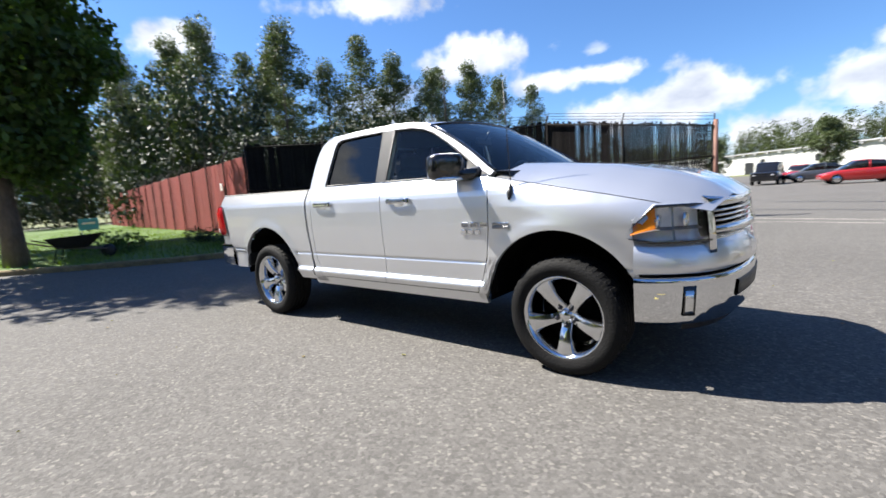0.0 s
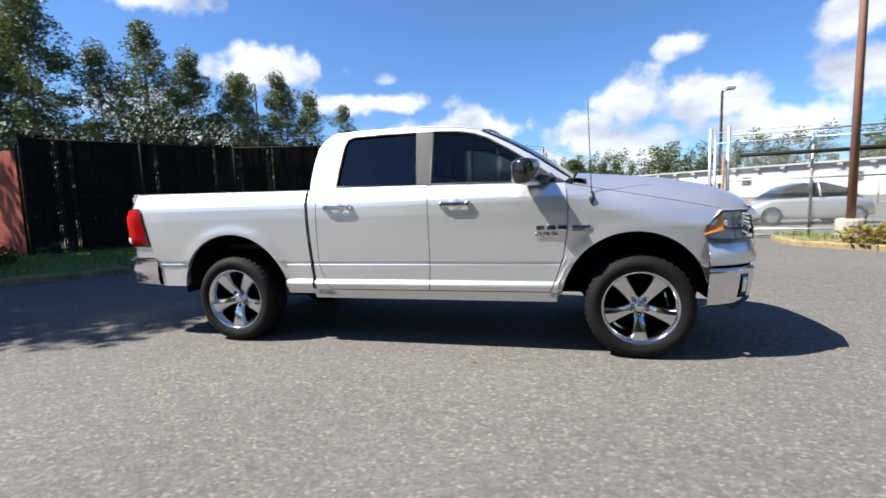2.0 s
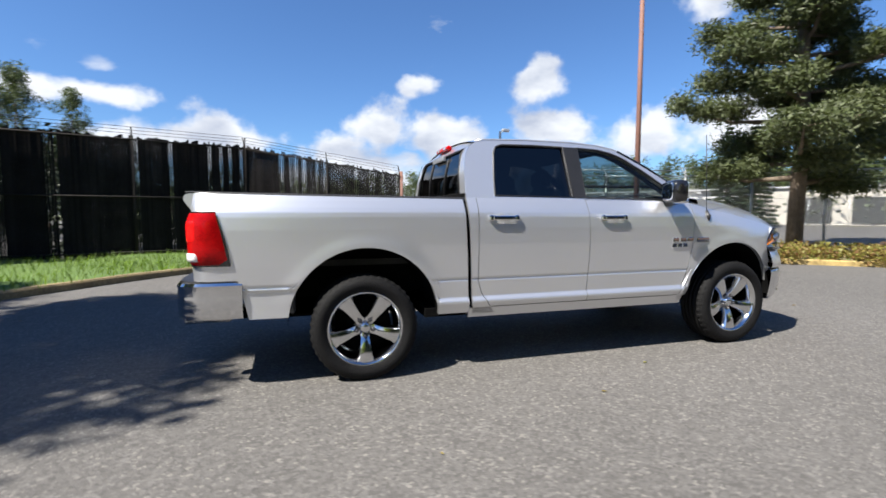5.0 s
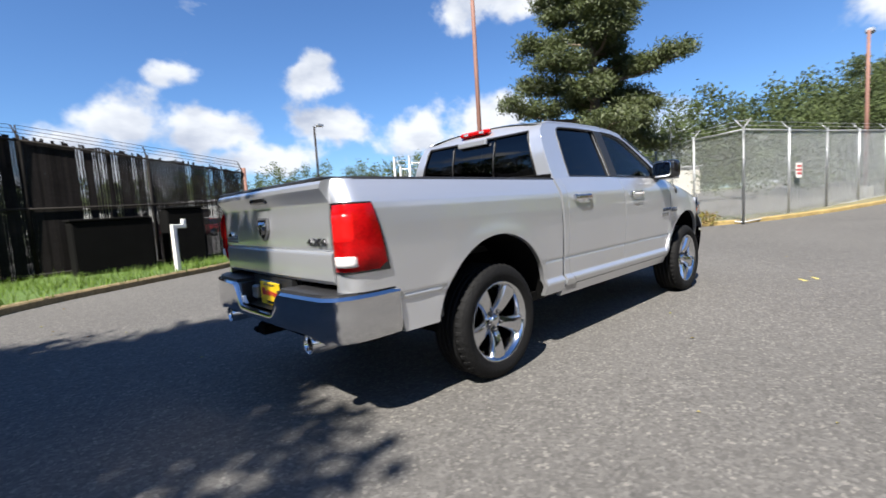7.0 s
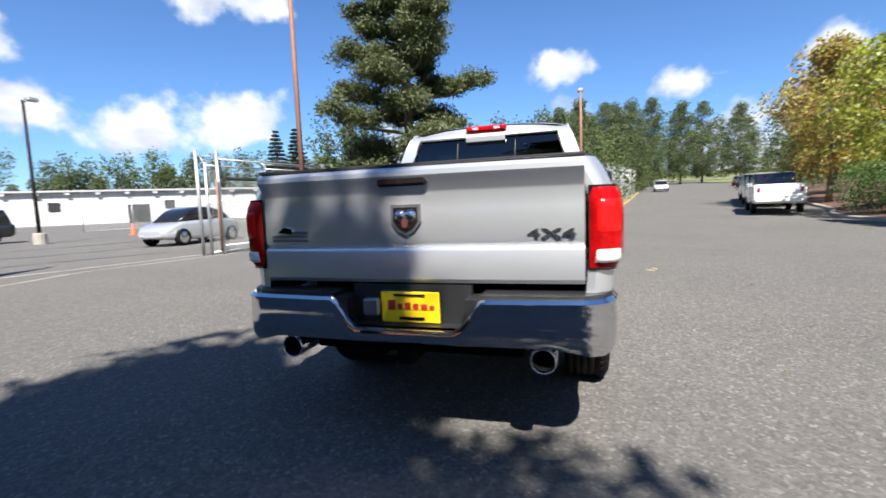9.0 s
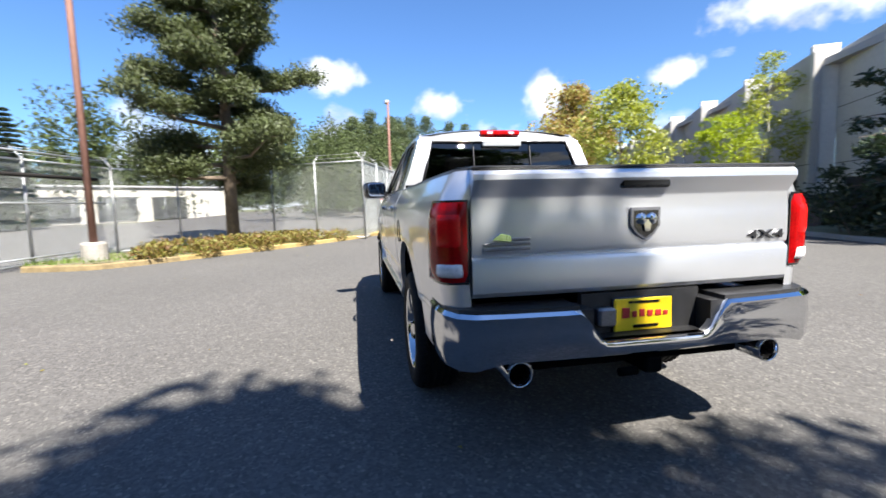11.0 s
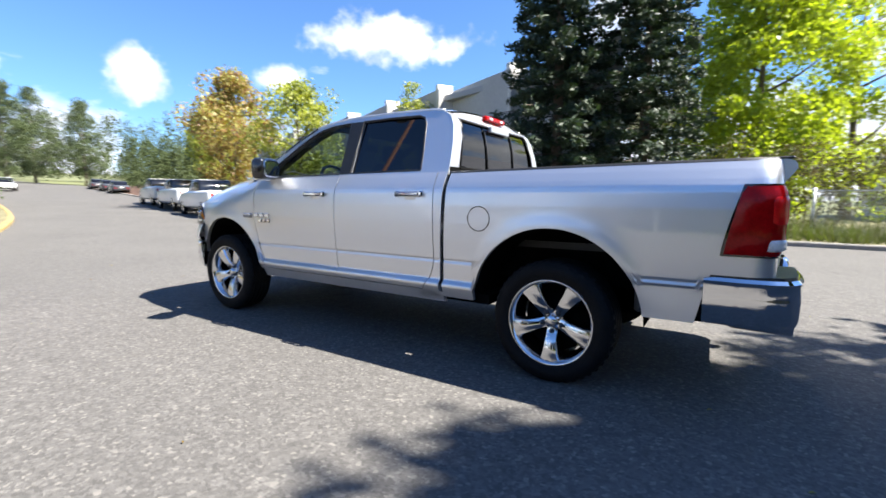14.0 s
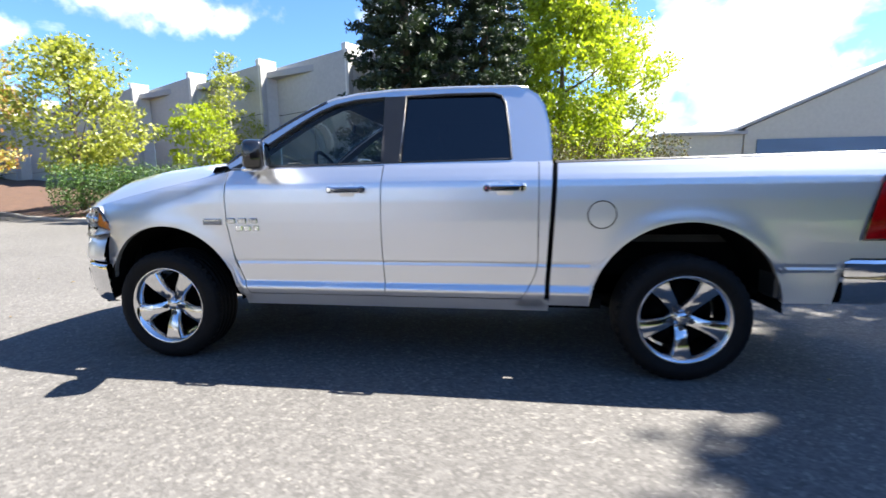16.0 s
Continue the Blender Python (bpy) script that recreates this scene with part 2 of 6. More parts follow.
def asphalt_material():
    mt = material("asphalt", (0.102, 0.097, 0.091), 0.88, var=0.16, scale=0.35, fine=9.0, bump=0.4, bump_scale=75.0, spec=0.3)
    nt = mt.node_tree
    n, l = nt.nodes, nt.links
    b = n["Principled BSDF"]
    old = b.inputs["Base Color"].links[0].from_socket
    tc = n.new("ShaderNodeTexCoord")
    vo = n.new("ShaderNodeTexVoronoi")
    vo.inputs["Scale"].default_value = 55.0
    l.new(tc.outputs["Object"], vo.inputs["Vector"])
    sep = n.new("ShaderNodeSeparateColor")
    l.new(vo.outputs["Color"], sep.inputs[0])
    ramp = n.new("ShaderNodeValToRGB")  # light and dark stones in the binder
    e = ramp.color_ramp.elements
    e[0].position, e[0].color = 0.0, (0.68, 0.68, 0.68, 1)
    e[1].position, e[1].color = 1.0, (1.75, 1.72, 1.65, 1)
    for p, c in ((0.45, 0.9), (0.8, 1.08), (0.93, 1.3)):
        k = e.new(p)
        k.color = (c, c, c, 1)
    l.new(sep.outputs[0], ramp.inputs[0])
    mu = n.new("ShaderNodeMixRGB")
    mu.blend_type = "MULTIPLY"
    mu.inputs[0].default_value = 0.9
    l.new(old, mu.inputs[1]), l.new(ramp.outputs[0], mu.inputs[2])
    # tar-dark oil spots
    sp = n.new("ShaderNodeTexNoise")
    sp.inputs["Scale"].default_value, sp.inputs["Detail"].default_value = 1.1, 3.0
    l.new(tc.outputs["Object"], sp.inputs["Vector"])
    rs = n.new("ShaderNodeValToRGB")
    rs.color_ramp.elements[0].position, rs.color_ramp.elements[1].position = 0.71, 0.74
    rs.color_ramp.elements[0].color, rs.color_ramp.elements[1].color = (1, 1, 1, 1), (0.6, 0.6, 0.6, 1)
    l.new(sp.outputs["Fac"], rs.inputs[0])
    m2 = n.new("ShaderNodeMixRGB")
    m2.blend_type = "MULTIPLY"
    m2.inputs[0].default_value = 1.0
    l.new(mu.outputs[0], m2.inputs[1]), l.new(rs.outputs[0], m2.inputs[2])
    l.new(m2.outputs[0], b.inputs["Base Color"])
    return mt


def glass_material(name, tint, rough=0.0, ior=1.45):
    mt = bpy.data.materials.new(name)
    mt.use_nodes = True
    n, l = mt.node_tree.nodes, mt.node_tree.links
    n.remove(n["Principled BSDF"])
    tr, gl, ms, fr = n.new("ShaderNodeBsdfTransparent"), n.new("ShaderNodeBsdfGlossy"), n.new("ShaderNodeMixShader"), n.new("ShaderNodeLayerWeight")
    pw, mx = n.new("ShaderNodeMath"), n.new("ShaderNodeMapRange")
    f0 = ((ior - 1) / (ior + 1)) ** 2
    tr.inputs["Color"].default_value = (*tint, 1)
    gl.inputs["Roughness"].default_value = rough
    pw.operation, pw.inputs[1].default_value = "POWER", 5.0
    fr.inputs["Blend"].default_value = 0.5
    mx.inputs["To Min"].default_value, mx.inputs["To Max"].default_value = f0, 1.0
    l.new(fr.outputs["Facing"], pw.inputs[0]), l.new(pw.outputs[0], mx.inputs["Value"])
    l.new(mx.outputs[0], ms.inputs[0]), l.new(tr.outputs[0], ms.inputs[1]), l.new(gl.outputs[0], ms.inputs[2])
    l.new(ms.outputs[0], n["Material Output"].inputs["Surface"])
    return mt


M = dict(
    asphalt=asphalt_material(),
    earth=material("earth", (0.12, 0.13, 0.05), 0.95, var=0.4, scale=0.05, fine=2.0),
    turf=material("turf", (0.07, 0.12, 0.025), 0.95, var=0.4, scale=0.6, fine=14.0, bump=0.8, bump_scale=40),
    grass=material("grass", (0.12, 0.19, 0.03), 0.7, var=0.5, scale=1.0, fine=10.0, island=True, spread=0.6, transl=0.35),
    dry_grass=material("dry_grass", (0.16, 0.17, 0.06), 0.8, var=0.5, scale=1.0, fine=10.0, hue=(0.11, 0.15, 0.035), island=True, spread=0.9, transl=0.3),
    dry=material("dry_verge", (0.15, 0.135, 0.07), 0.95, var=0.45, scale=0.9, fine=14, bump=0.7, bump_scale=40),
    mulch=material("mulch", (0.075, 0.04, 0.025), 0.95, var=0.5, scale=3, fine=40, bump=1.0, bump_scale=30),
    concrete=material("kerb_concrete", (0.3, 0.28, 0.25), 0.9, var=0.35, scale=1.5, fine=30, bump=0.5, bump_scale=50),
    kerb_old=material("worn_yellow_kerb", (0.2, 0.15, 0.075), 0.9, var=0.5, scale=2.5, fine=25, bump=0.5, bump_scale=50),
    yellow=material("kerb_yellow_paint", (0.31, 0.225, 0.085), 0.85, var=0.45, scale=3, fine=22, bump=0.4, bump_scale=60),
    slat=material("fence_slat_brown", (0.012, 0.0105, 0.0105), 0.9, spec=0.1, var=0.4, scale=2, fine=20, island=True, spread=0.5),
    post=material("fence_post_dark", (0.02, 0.018, 0.017), 0.85, spec=0.15, var=0.4, scale=4),
    red=material("red_painted_boards", (0.21, 0.032, 0.024), 0.7, var=0.3, scale=1.5, fine=25, spread=0.4, streak=(1, 1, 0.15), bump=0.3),
    galv=material("galvanised_steel", (0.45, 0.46, 0.47), 0.45, metal=0.7, var=0.25, scale=5),
    wire=material("chainlink_wire", (0.5, 0.52, 0.51), 0.5, metal=0.35, var=0.2, scale=3),
    rust=material("rust_red_pole", (0.2, 0.1, 0.075), 0.75, var=0.35, scale=3, fine=30, streak=(1, 1, 0.2)),
    white=material("white_paint", (0.75, 0.74, 0.7), 0.6, var=0.12, scale=2),
    wall_white=material("white_render_wall", (0.43, 0.43, 0.42), 0.85, var=0.3, scale=0.2, fine=2, streak=(1, 1, 0.2)),
    panel=material("tilt_up_concrete_panel", (0.42, 0.41, 0.39), 0.85, var=0.12, scale=0.3, fine=6, bump=0.15),
    # lighter copy of the panel concrete, sunlight on the pilasters put into the colour
    panel_sunlit=material("sunlit_concrete_pilaster", (0.62, 0.61, 0.58), 0.85, var=0.1, scale=0.3, fine=6),
    beige=material("beige_metal_wall", (0.5, 0.47, 0.41), 0.6, var=0.1, scale=0.3, fine=4),
    blue=material("blue_wall_band", (0.12, 0.19, 0.3), 0.6, var=0.15, scale=0.4),
    roof=material("grey_roof", (0.33, 0.33, 0.34), 0.7, var=0.2, scale=0.5),
    dark=material("dark_opening", (0.012, 0.012, 0.013), 0.5, var=0.3),
    bark=material("bark", (0.13, 0.1, 0.075), 0.95, var=0.5, scale=4, fine=30, bump=1.0, bump_scale=20, streak=(1, 1, 0.25)),
    birchbark=material("pale_bark", (0.42, 0.4, 0.36), 0.9, var=0.4, scale=4, fine=20),
    leaf=material("leaf_green", (0.055, 0.1, 0.018), 0.5, var=0.5, island=True, spread=0.7, transl=0.45),
    # darker copy of leaf_green with the shade among leaves put into the colour
    leaf_shade=material("leaf_shaded_green", (0.016, 0.028, 0.009), 0.6, var=0.45, island=True, spread=0.6, transl=0.15),
    leaf_poplar=material("leaf_poplar", (0.072, 0.097, 0.036), 0.5, var=0.5, island=True, spread=0.8, transl=0.22),
    leaf_lime=material("leaf_yellow_green", (0.3, 0.36, 0.03), 0.5, var=0.3, island=True, spread=0.6, transl=0.5),
    leaf_gold=material("leaf_gold", (0.24, 0.29, 0.045), 0.5, var=0.35, hue=(0.4, 0.41, 0.09), island=True, spread=0.8, transl=0.45),
    leaf_red=material("leaf_orange", (0.43, 0.2, 0.09), 0.5, var=0.4, hue=(0.36, 0.36, 0.11), island=True, spread=0.9, transl=0.4),
    needle=material("needle_pine", (0.062, 0.078, 0.026), 0.6, var=0.45, island=True, spread=0.6, transl=0.2),
    needle_dark=material("needle_spruce", (0.024, 0.043, 0.018), 0.6, var=0.45, island=True, spread=0.6, transl=0.15),
    hedge=material("hedge_leaf", (0.06, 0.12, 0.025), 0.55, var=0.4, island=True, spread=0.6, transl=0.25),
    # bin metal taken down to near black for the shade by the fence
    bin_shaded=material("shade_blackened_metal", (0.004, 0.004, 0.004), 0.95, spec=0.08, var=0.4, scale=3),
    shrub_dry=material("dry_shrub", (0.15, 0.1, 0.055), 0.7, var=0.5, hue=(0.1, 0.11, 0.035), island=True, spread=0.9, transl=0.25),
    shrub_red=material("groundcover_russet", (0.28, 0.13, 0.04), 0.6, var=0.5, hue=(0.2, 0.2, 0.04), island=True, spread=0.9, transl=0.25),
    woods=material("far_woods", (0.055, 0.075, 0.022), 0.8, var=0.5, scale=0.1, island=True, spread=0.7, transl=0.2),
)


# ---- ground ----
def ground_z(x, y):
    """Level lot that climbs along the street."""
    d = max(0.0, x - 8.0)
    side = 1.0 if y < 2 else max(0.0, 1 - (y - 2) / 25.0)
    return 0.042 * d * d / (d + 16.0) * side


def sheet(name, xs, ys, dz, mat, label, category):
    g = Geo()
    g.grid([[(x, y, ground_z(x, y) + dz) for x in xs] for y in ys], smooth=True)
    return tagged(part(name, g, mat), label, category, kind="structure")


def steps(a, b, n):
    return [a + (b - a) * i / n for i in range(n + 1)]


far_steps = [-1800, -900, -400, -200, -120] + steps(-80, 120, 40) + [150, 200, 300, 500, 900, 1800]
sheet("ground", far_steps, far_steps, -0.03, M["earth"], "dry grass and earth reaching to the horizon", "ground")
sheet("road", steps(-70, 22, 23) + steps(24, 240, 60), steps(-30, 110, 70), 0.0, M["asphalt"], "worn grey asphalt with exposed stones", "asphalt")


def polyline(pts, step=0.6):
    out = []
    for a, b in zip(pts[:-1], pts[1:]):
        a, b = Vector(a), Vector(b)
        k = max(1, int((b - a).length / step))
        out += [a + (b - a) * i / k for i in range(k)]
    return out + [Vector(pts[-1])]


def rounded(pts, it=2):
    pts = [Vector(p) for p in pts]
    for _ in range(it):
        q = [pts[0]]
        for a, b in zip(pts[:-1], pts[1:]):
            q += [a * 0.75 + b * 0.25, a * 0.25 + b * 0.75]
        pts = q + [pts[-1]]
    return pts


def kerb(name, pts, mat, label, h=0.13, w=0.16):
    line = polyline(pts, 0.5)
    prof = [(0.0, -0.05), (0.0, h - 0.03), (0.025, h), (w, h), (w, -0.05)]
    rows = []
    rnd = random.Random(5)
    for i, p in enumerate(line):
        d = (line[min(i + 1, len(line) - 1)] - line[max(i - 1, 0)]).normalized()
        nrm = Vector((-d.y, d.x))
        j = rnd.uniform(-0.006, 0.006)
        rows.append([(p.x + nrm.x * (o + j), p.y + nrm.y * (o + j), ground_z(p.x, p.y) + z + (j if z > 0 else 0)) for o, z in prof])
    g = Geo().grid(rows, smooth=False, flip=True)
    g.poly(rows[0]), g.poly(rows[-1], True)
    return tagged(part(name, g, mat, fix=True), label, "kerb", kind="structure")


def verge(name, outer, inner, mat, label, h=0.11, lift=0.0):
    """Raised strip between two lines with equally many points."""
    rows = []
    for a, b in zip(outer, inner):
        a, b = Vector(a), Vector(b)
        rows.append([(*(a + (b - a) * k / 6), ground_z(a.x, a.y) + h + lift * k / 6 + 0.03 * math.sin(3 * a.x + k)) for k in range(7)])
    return tagged(part(name, Geo().grid(rows), mat, fix=True), label, "verge", kind="structure")


def resample(pts, n):
    line = polyline(pts, 0.1)
    return [line[round(i * (len(line) - 1) / (n - 1))] for i in range(n)]


FENCE = [(-12.6, 4.7), (-9.4, 9.0), (-4.0, 10.9), (0.9, 11.2)]
KERB_N = rounded([(-22.0, -9.0), (-14.5, -4.6), (-9.8, -0.6), (-7.2, 2.9), (-4.6, 6.7), (-2.4, 8.1), (-0.2, 9.3), (0.7, 10.6)])
kerb("kerb_north", KERB_N, M["kerb_old"], "weathered concrete kerb with traces of yellow paint")
inner_n = resample([(-26.0, 3.0), (-18.0, 5.0), (-12.6, 4.9), (-9.4, 9.2), (-4.0, 11.1), (0.9, 11.4)], 60)
verge("verge_north", [p + Vector((-0.1, 0.08)) for p in resample(KERB_N, 60)], inner_n, M["turf"], "rough grass verge along the fence", lift=0.05)
# lawn under the tree and before the red fence
verge("lawn", [(-14.5, -4.4), (-22, -7.0), (-34, -6.0), (-60, -4.0)], [(-12.6, 4.9), (-22, 6.3), (-34, 8.2), (-60, 12.2)], M["turf"], "mown lawn in front of the red fence", h=0.12)
KERB_E = rounded([(6.6, 8.6), (6.3, 7.2), (7.0, 6.2), (8.5, 4.9), (10.8, 2.7), (12.8, 0.9), (16.0, -0.6), (22.8, -2.6), (36.0, -5.0), (70.0, -10.0)])
corner = [tuple(p) for p in KERB_E]
bend = min(range(len(corner)), key=lambda i: abs(corner[i][0] - 7.6) + abs(corner[i][1] - 5.7))
kerb("kerb_corner", corner[:bend + 1], M["kerb_old"], "bare grey concrete kerb round the corner")
kerb("kerb_east", corner[bend:], M["yellow"], "faded yellow-painted concrete kerb")
inner_e = resample([(7.2, 8.9), (7.6, 8.8), (8.4, 8.5), (10.0, 7.8), (12.5, 5.0), (13.6, 3.4), (14.6, 1.6), (17.5, 0.6), (24.0, -1.2), (37.0, -3.4), (70.0, -8.4)], 70)
verge("verge_east", [p + Vector((0.08, 0.1)) for p in resample(KERB_E, 70)], inner_e, M["dry"], "planted corner island with grass and soil")
KERB_S = rounded([(-30.0, -8.0), (-12.0, -10.2), (-6.0, -11.0), (-1.5, -11.3), (2.5, -11.0), (9.0, -13.0)])
kerb("kerb_south", [tuple(p) for p in reversed(KERB_S)], M["concrete"], "low concrete kerb below shrubs")
verge("bed_south", [p + Vector((0, -0.1)) for p in resample(KERB_S, 40)], [p + Vector((0, -9.0)) for p in resample(KERB_S, 40)], M["dry"], "weedy bed under the conifers", lift=0.3)
KERB_R = rounded([(8.0, -14.0), (10.8, -12.4), (13.8, -10.2), (17.5, -10.6), (19.5, -11.9), (26.0, -13.4), (50.0, -18.5), (80.0, -25.0)])
kerb("kerb_bank", [tuple(p) for p in reversed(KERB_R)], M["concrete"], "concrete kerb along a mulched bank")
verge("mulch_bank", [p + Vector((0, -0.1)) for p in resample(KERB_R, 40)], resample([(8.5, -18.5), (24.0, -23.0), (40.0, -29.0), (80.0, -40.0)], 40), M["mulch"], "sloping bank of brown mulch", lift=1.2)


# ---- plants ----
def leaf_geo(clumps, per, size, seed, aspect=0.6, flat=0.0, shell=0.55):
    """Many small leaves in ellipsoid clumps (x, y, z, rx, ry, rz), as one mesh of quads."""
    rg = np.random.default_rng(seed)
    allv = []
    for cx, cy, cz, rx, ry, rz in clumps:
        n = per
        d = rg.normal(size=(n, 3))
        d /= np.linalg.norm(d, axis=1)[:, None]
        r = (shell + (1 - shell) * rg.random(n)) ** 0.8 * np.where(rg.random(n) < 0.15, 1.25, 1.0)
        c = d * r[:, None] * (rx, ry, rz) + (cx, cy, cz)
        a = rg.normal(size=(n, 3)) + d * 0.4
        a[:, 2] *= 1 - flat
        a /= np.linalg.norm(a, axis=1)[:, None]
        b = np.cross(a, rg.normal(size=(n, 3)))
        b /= np.linalg.norm(b, axis=1)[:, None]
        s = size * (0.6 + 0.8 * rg.random(n))[:, None]
        allv.append(np.stack([c - a * s * 0.5, c + b * s * aspect * 0.5, c + a * s * 0.5, c - b * s * aspect * 0.5], 1))
    v = np.concatenate(allv).reshape(-1, 3)
    k = len(v) // 4
    me = bpy.data.meshes.new("crown")
    me.vertices.add(len(v))
    me.vertices.foreach_set("co", v.astype(np.float32).ravel())
    me.loops.add(4 * k)
    me.loops.foreach_set("vertex_index", np.arange(4 * k, dtype=np.int32))
    me.polygons.add(k)
    me.polygons.foreach_set("loop_start", np.arange(0, 4 * k, 4, dtype=np.int32))
    me.polygons.foreach_set("loop_total", np.full(k, 4, dtype=np.int32))
    me.update()
    return me


def trunk_geo(h, r, seed, limbs=7, reach=2.0, start=0.3, lean=0.0, rise=0.7):
    rd = random.Random(seed)
    g = Geo()
    pts = [(lean * (i / 6) + rd.uniform(-0.05, 0.05) * (i > 0), rd.uniform(-0.05, 0.05) * (i > 0), -0.15 + h * i / 6) for i in range(7)]
    g.tube(pts, [r * 1.35] + [r * (1 - 0.13 * i) for i in range(1, 7)], 9)
    tips = []
    for i in range(limbs):
        z = h * (start + (1 - start) * (i + 0.5) / limbs)
        a = i * 2.4 + rd.uniform(-0.5, 0.5)
        ln = reach * rd.uniform(0.6, 1.1) * (1.1 - 0.5 * i / limbs)
        p0 = (lean * z / h, 0, z)
        p1 = (p0[0] + math.cos(a) * ln * 0.5, math.sin(a) * ln * 0.5, z + ln * rise * 0.4)
        p2 = (p0[0] + math.cos(a) * ln, math.sin(a) * ln, z + ln * rise)
        rr = r * 0.42 * (1.1 - 0.6 * i / limbs)
        g.tube([p0, p1, p2], [rr, rr * 0.65, rr * 0.2], 6)
        tips.append(p2)
    return g, tips


def broadleaf(label, h, rad, mat, seed, base=0.3, clumps=40, per=300, leaf=0.14, m=None, bark="bark", r=None, wide=0.55, group="", name="tree", blob=0.34, spread=1.0, sway=(0.0, 0.0)):
    """Trunk with limbs and an uneven crown, widest at the share `wide` of its height."""
    rd = random.Random(seed)
    t = root(name, label, "tree", m, group)
    g, tips = trunk_geo(h * 0.85, r or h * 0.017, seed, 9, rad * 0.75, base + 0.05)
    part("trunk", g, M[bark], t)
    cl = [(x, y, z, rad * 0.3, rad * 0.3, rad * 0.25) for x, y, z in tips]
    for i in range(clumps):
        k = rd.random()
        z = h * (base + (1 - base) * k)
        env = rad * max(0.12, 1 - abs((base + (1 - base) * k - wide) / (1 - wide if base + (1 - base) * k > wide else wide - base + 0.12)) ** 1.6)
        a, q = rd.uniform(0, 6.283), math.sqrt(rd.uniform(0.12, 1.0)) * rd.uniform(0.75, 1.12)
        s = rad * blob * rd.uniform(0.6, 1.2)
        lift = (z / h) ** 2
        cl.append((math.cos(a) * env * q * spread + sway[0] * lift, math.sin(a) * env * q + sway[1] * lift, z, s, s, s * 0.75))
    part("crown", leaf_geo(cl, per, leaf, seed), M[mat], t)
    return t


def spruce(label, h, rad, mat, seed, m=None, base=0.06, whorls=24, per=100, group=""):
    rd = random.Random(seed)
    t = root("spruce_tree", label, "tree", m, group)
    g = Geo().tube([(0, 0, -0.2), (0, 0, h * 0.5), (0.05, 0, h * 0.97)], [h * 0.016, h * 0.011, 0.02], 8)
    cl = []
    for i in range(whorls):
        k = (i + 0.3) / whorls
        z = h * (base + (1 - base) * k)
        for j in range(7):
            a = j * 0.898 + i * 1.3 + rd.uniform(-0.25, 0.25)
            ln = rad * (1 - k) ** 0.8 * rd.uniform(0.72, 1.12) + 0.15
            for q in (0.35, 0.62, 0.88):
                dz = -ln * 0.34 * q + 0.16 * ln * q * q
                w = 0.17 + 0.15 * ln * (1.1 - q * 0.6)
                cl.append((math.cos(a) * ln * q, math.sin(a) * ln * q, z + dz, w, w, 0.14 + 0.05 * ln))
            if j % 2 == 0:
                g.tube([(0, 0, z), (math.cos(a) * ln, math.sin(a) * ln, z - ln * 0.12)], [0.03, 0.008], 4, caps=False)
    part("trunk", g, M["bark"], t)
    part("crown", leaf_geo(cl, per, 0.23, seed, aspect=0.36, flat=0.3, shell=0.2), M[mat], t)
    return t


def pine(label, h, rad, seed, m=None):
    """Open pine with foliage pads on crooked limbs."""
    rd = random.Random(seed)
    t = root("pine_tree", label, "tree", m)
    g = Geo().tube([(0, 0, -0.2), (0.1, 0, h * 0.3), (-0.08, 0.06, h * 0.6), (0.05, 0, h * 0.97)], [0.22, 0.17, 0.12, 0.03], 10)
    cl = []
    for i in range(56):
        k = (i + 0.5) / 56
        z = h * (0.15 + 0.83 * k)
        a = i * 2.4 + rd.uniform(-0.5, 0.5)
        ln = rad * (1.1 - 0.78 * k ** 1.6) * rd.choice((0.5, 0.75, 1.0, 1.2)) * rd.uniform(0.85, 1.1)
        sag = rd.uniform(-0.12, 0.2)
        ex, ey = math.cos(a), math.sin(a)
        p1 = (ex * ln * 0.55, ey * ln * 0.55, z + rd.uniform(-0.15, 0.1))
        p2 = (ex * ln, ey * ln, z + ln * sag)
        g.tube([(0, 0, z - 0.1), p1, p2], [0.08 * (1.2 - k), 0.05, 0.015], 5, caps=False)
        # flat pads of needles on the outer half of the limb, with twigs to the sides
        for q in (0.5, 0.66, 0.82, 1.0):
            for side in (-1, 0, 1):
                s = rd.uniform(0.3, 0.5) * (1.15 - 0.4 * k)
                o = side * rd.uniform(0.3, 0.55) * (1.1 - 0.5 * k)
                x, y = ex * ln * q - ey * o, ey * ln * q + ex * o
                zz = z + ln * sag * q + rd.uniform(0.0, 0.25)
                cl.append((x, y, zz, s * 1.2, s * 1.2, s * rd.uniform(0.75, 1.0)))
                if side:
                    g.tube([(ex * ln * (q - 0.1), ey * ln * (q - 0.1), z + ln * sag * q), (x, y, zz)], [0.022, 0.008], 4, caps=False)
    part("trunk", g, M["bark"], t)
    part("crown", leaf_geo(cl, 330, 0.15, seed, aspect=0.26, shell=0.15), M["needle"], t)
    return t


def bush(name, label, clumps, per, leaf, mat, seed, m=None, category="shrub", stems=True):
    t = root(name, label, category, m)
    if stems:
        g = Geo()
        for x, y, z, rx, ry, rz in clumps:
            g.tube([(x * 0.9, y * 0.9, 0), (x, y, z)], [0.03, 0.012], 5, caps=False)
        tagged(part("stems", g, M["bark"], t), kind="stuff")
    part("foliage", leaf_geo(clumps, per, leaf, seed, shell=0.5), M[mat], t)
    return t


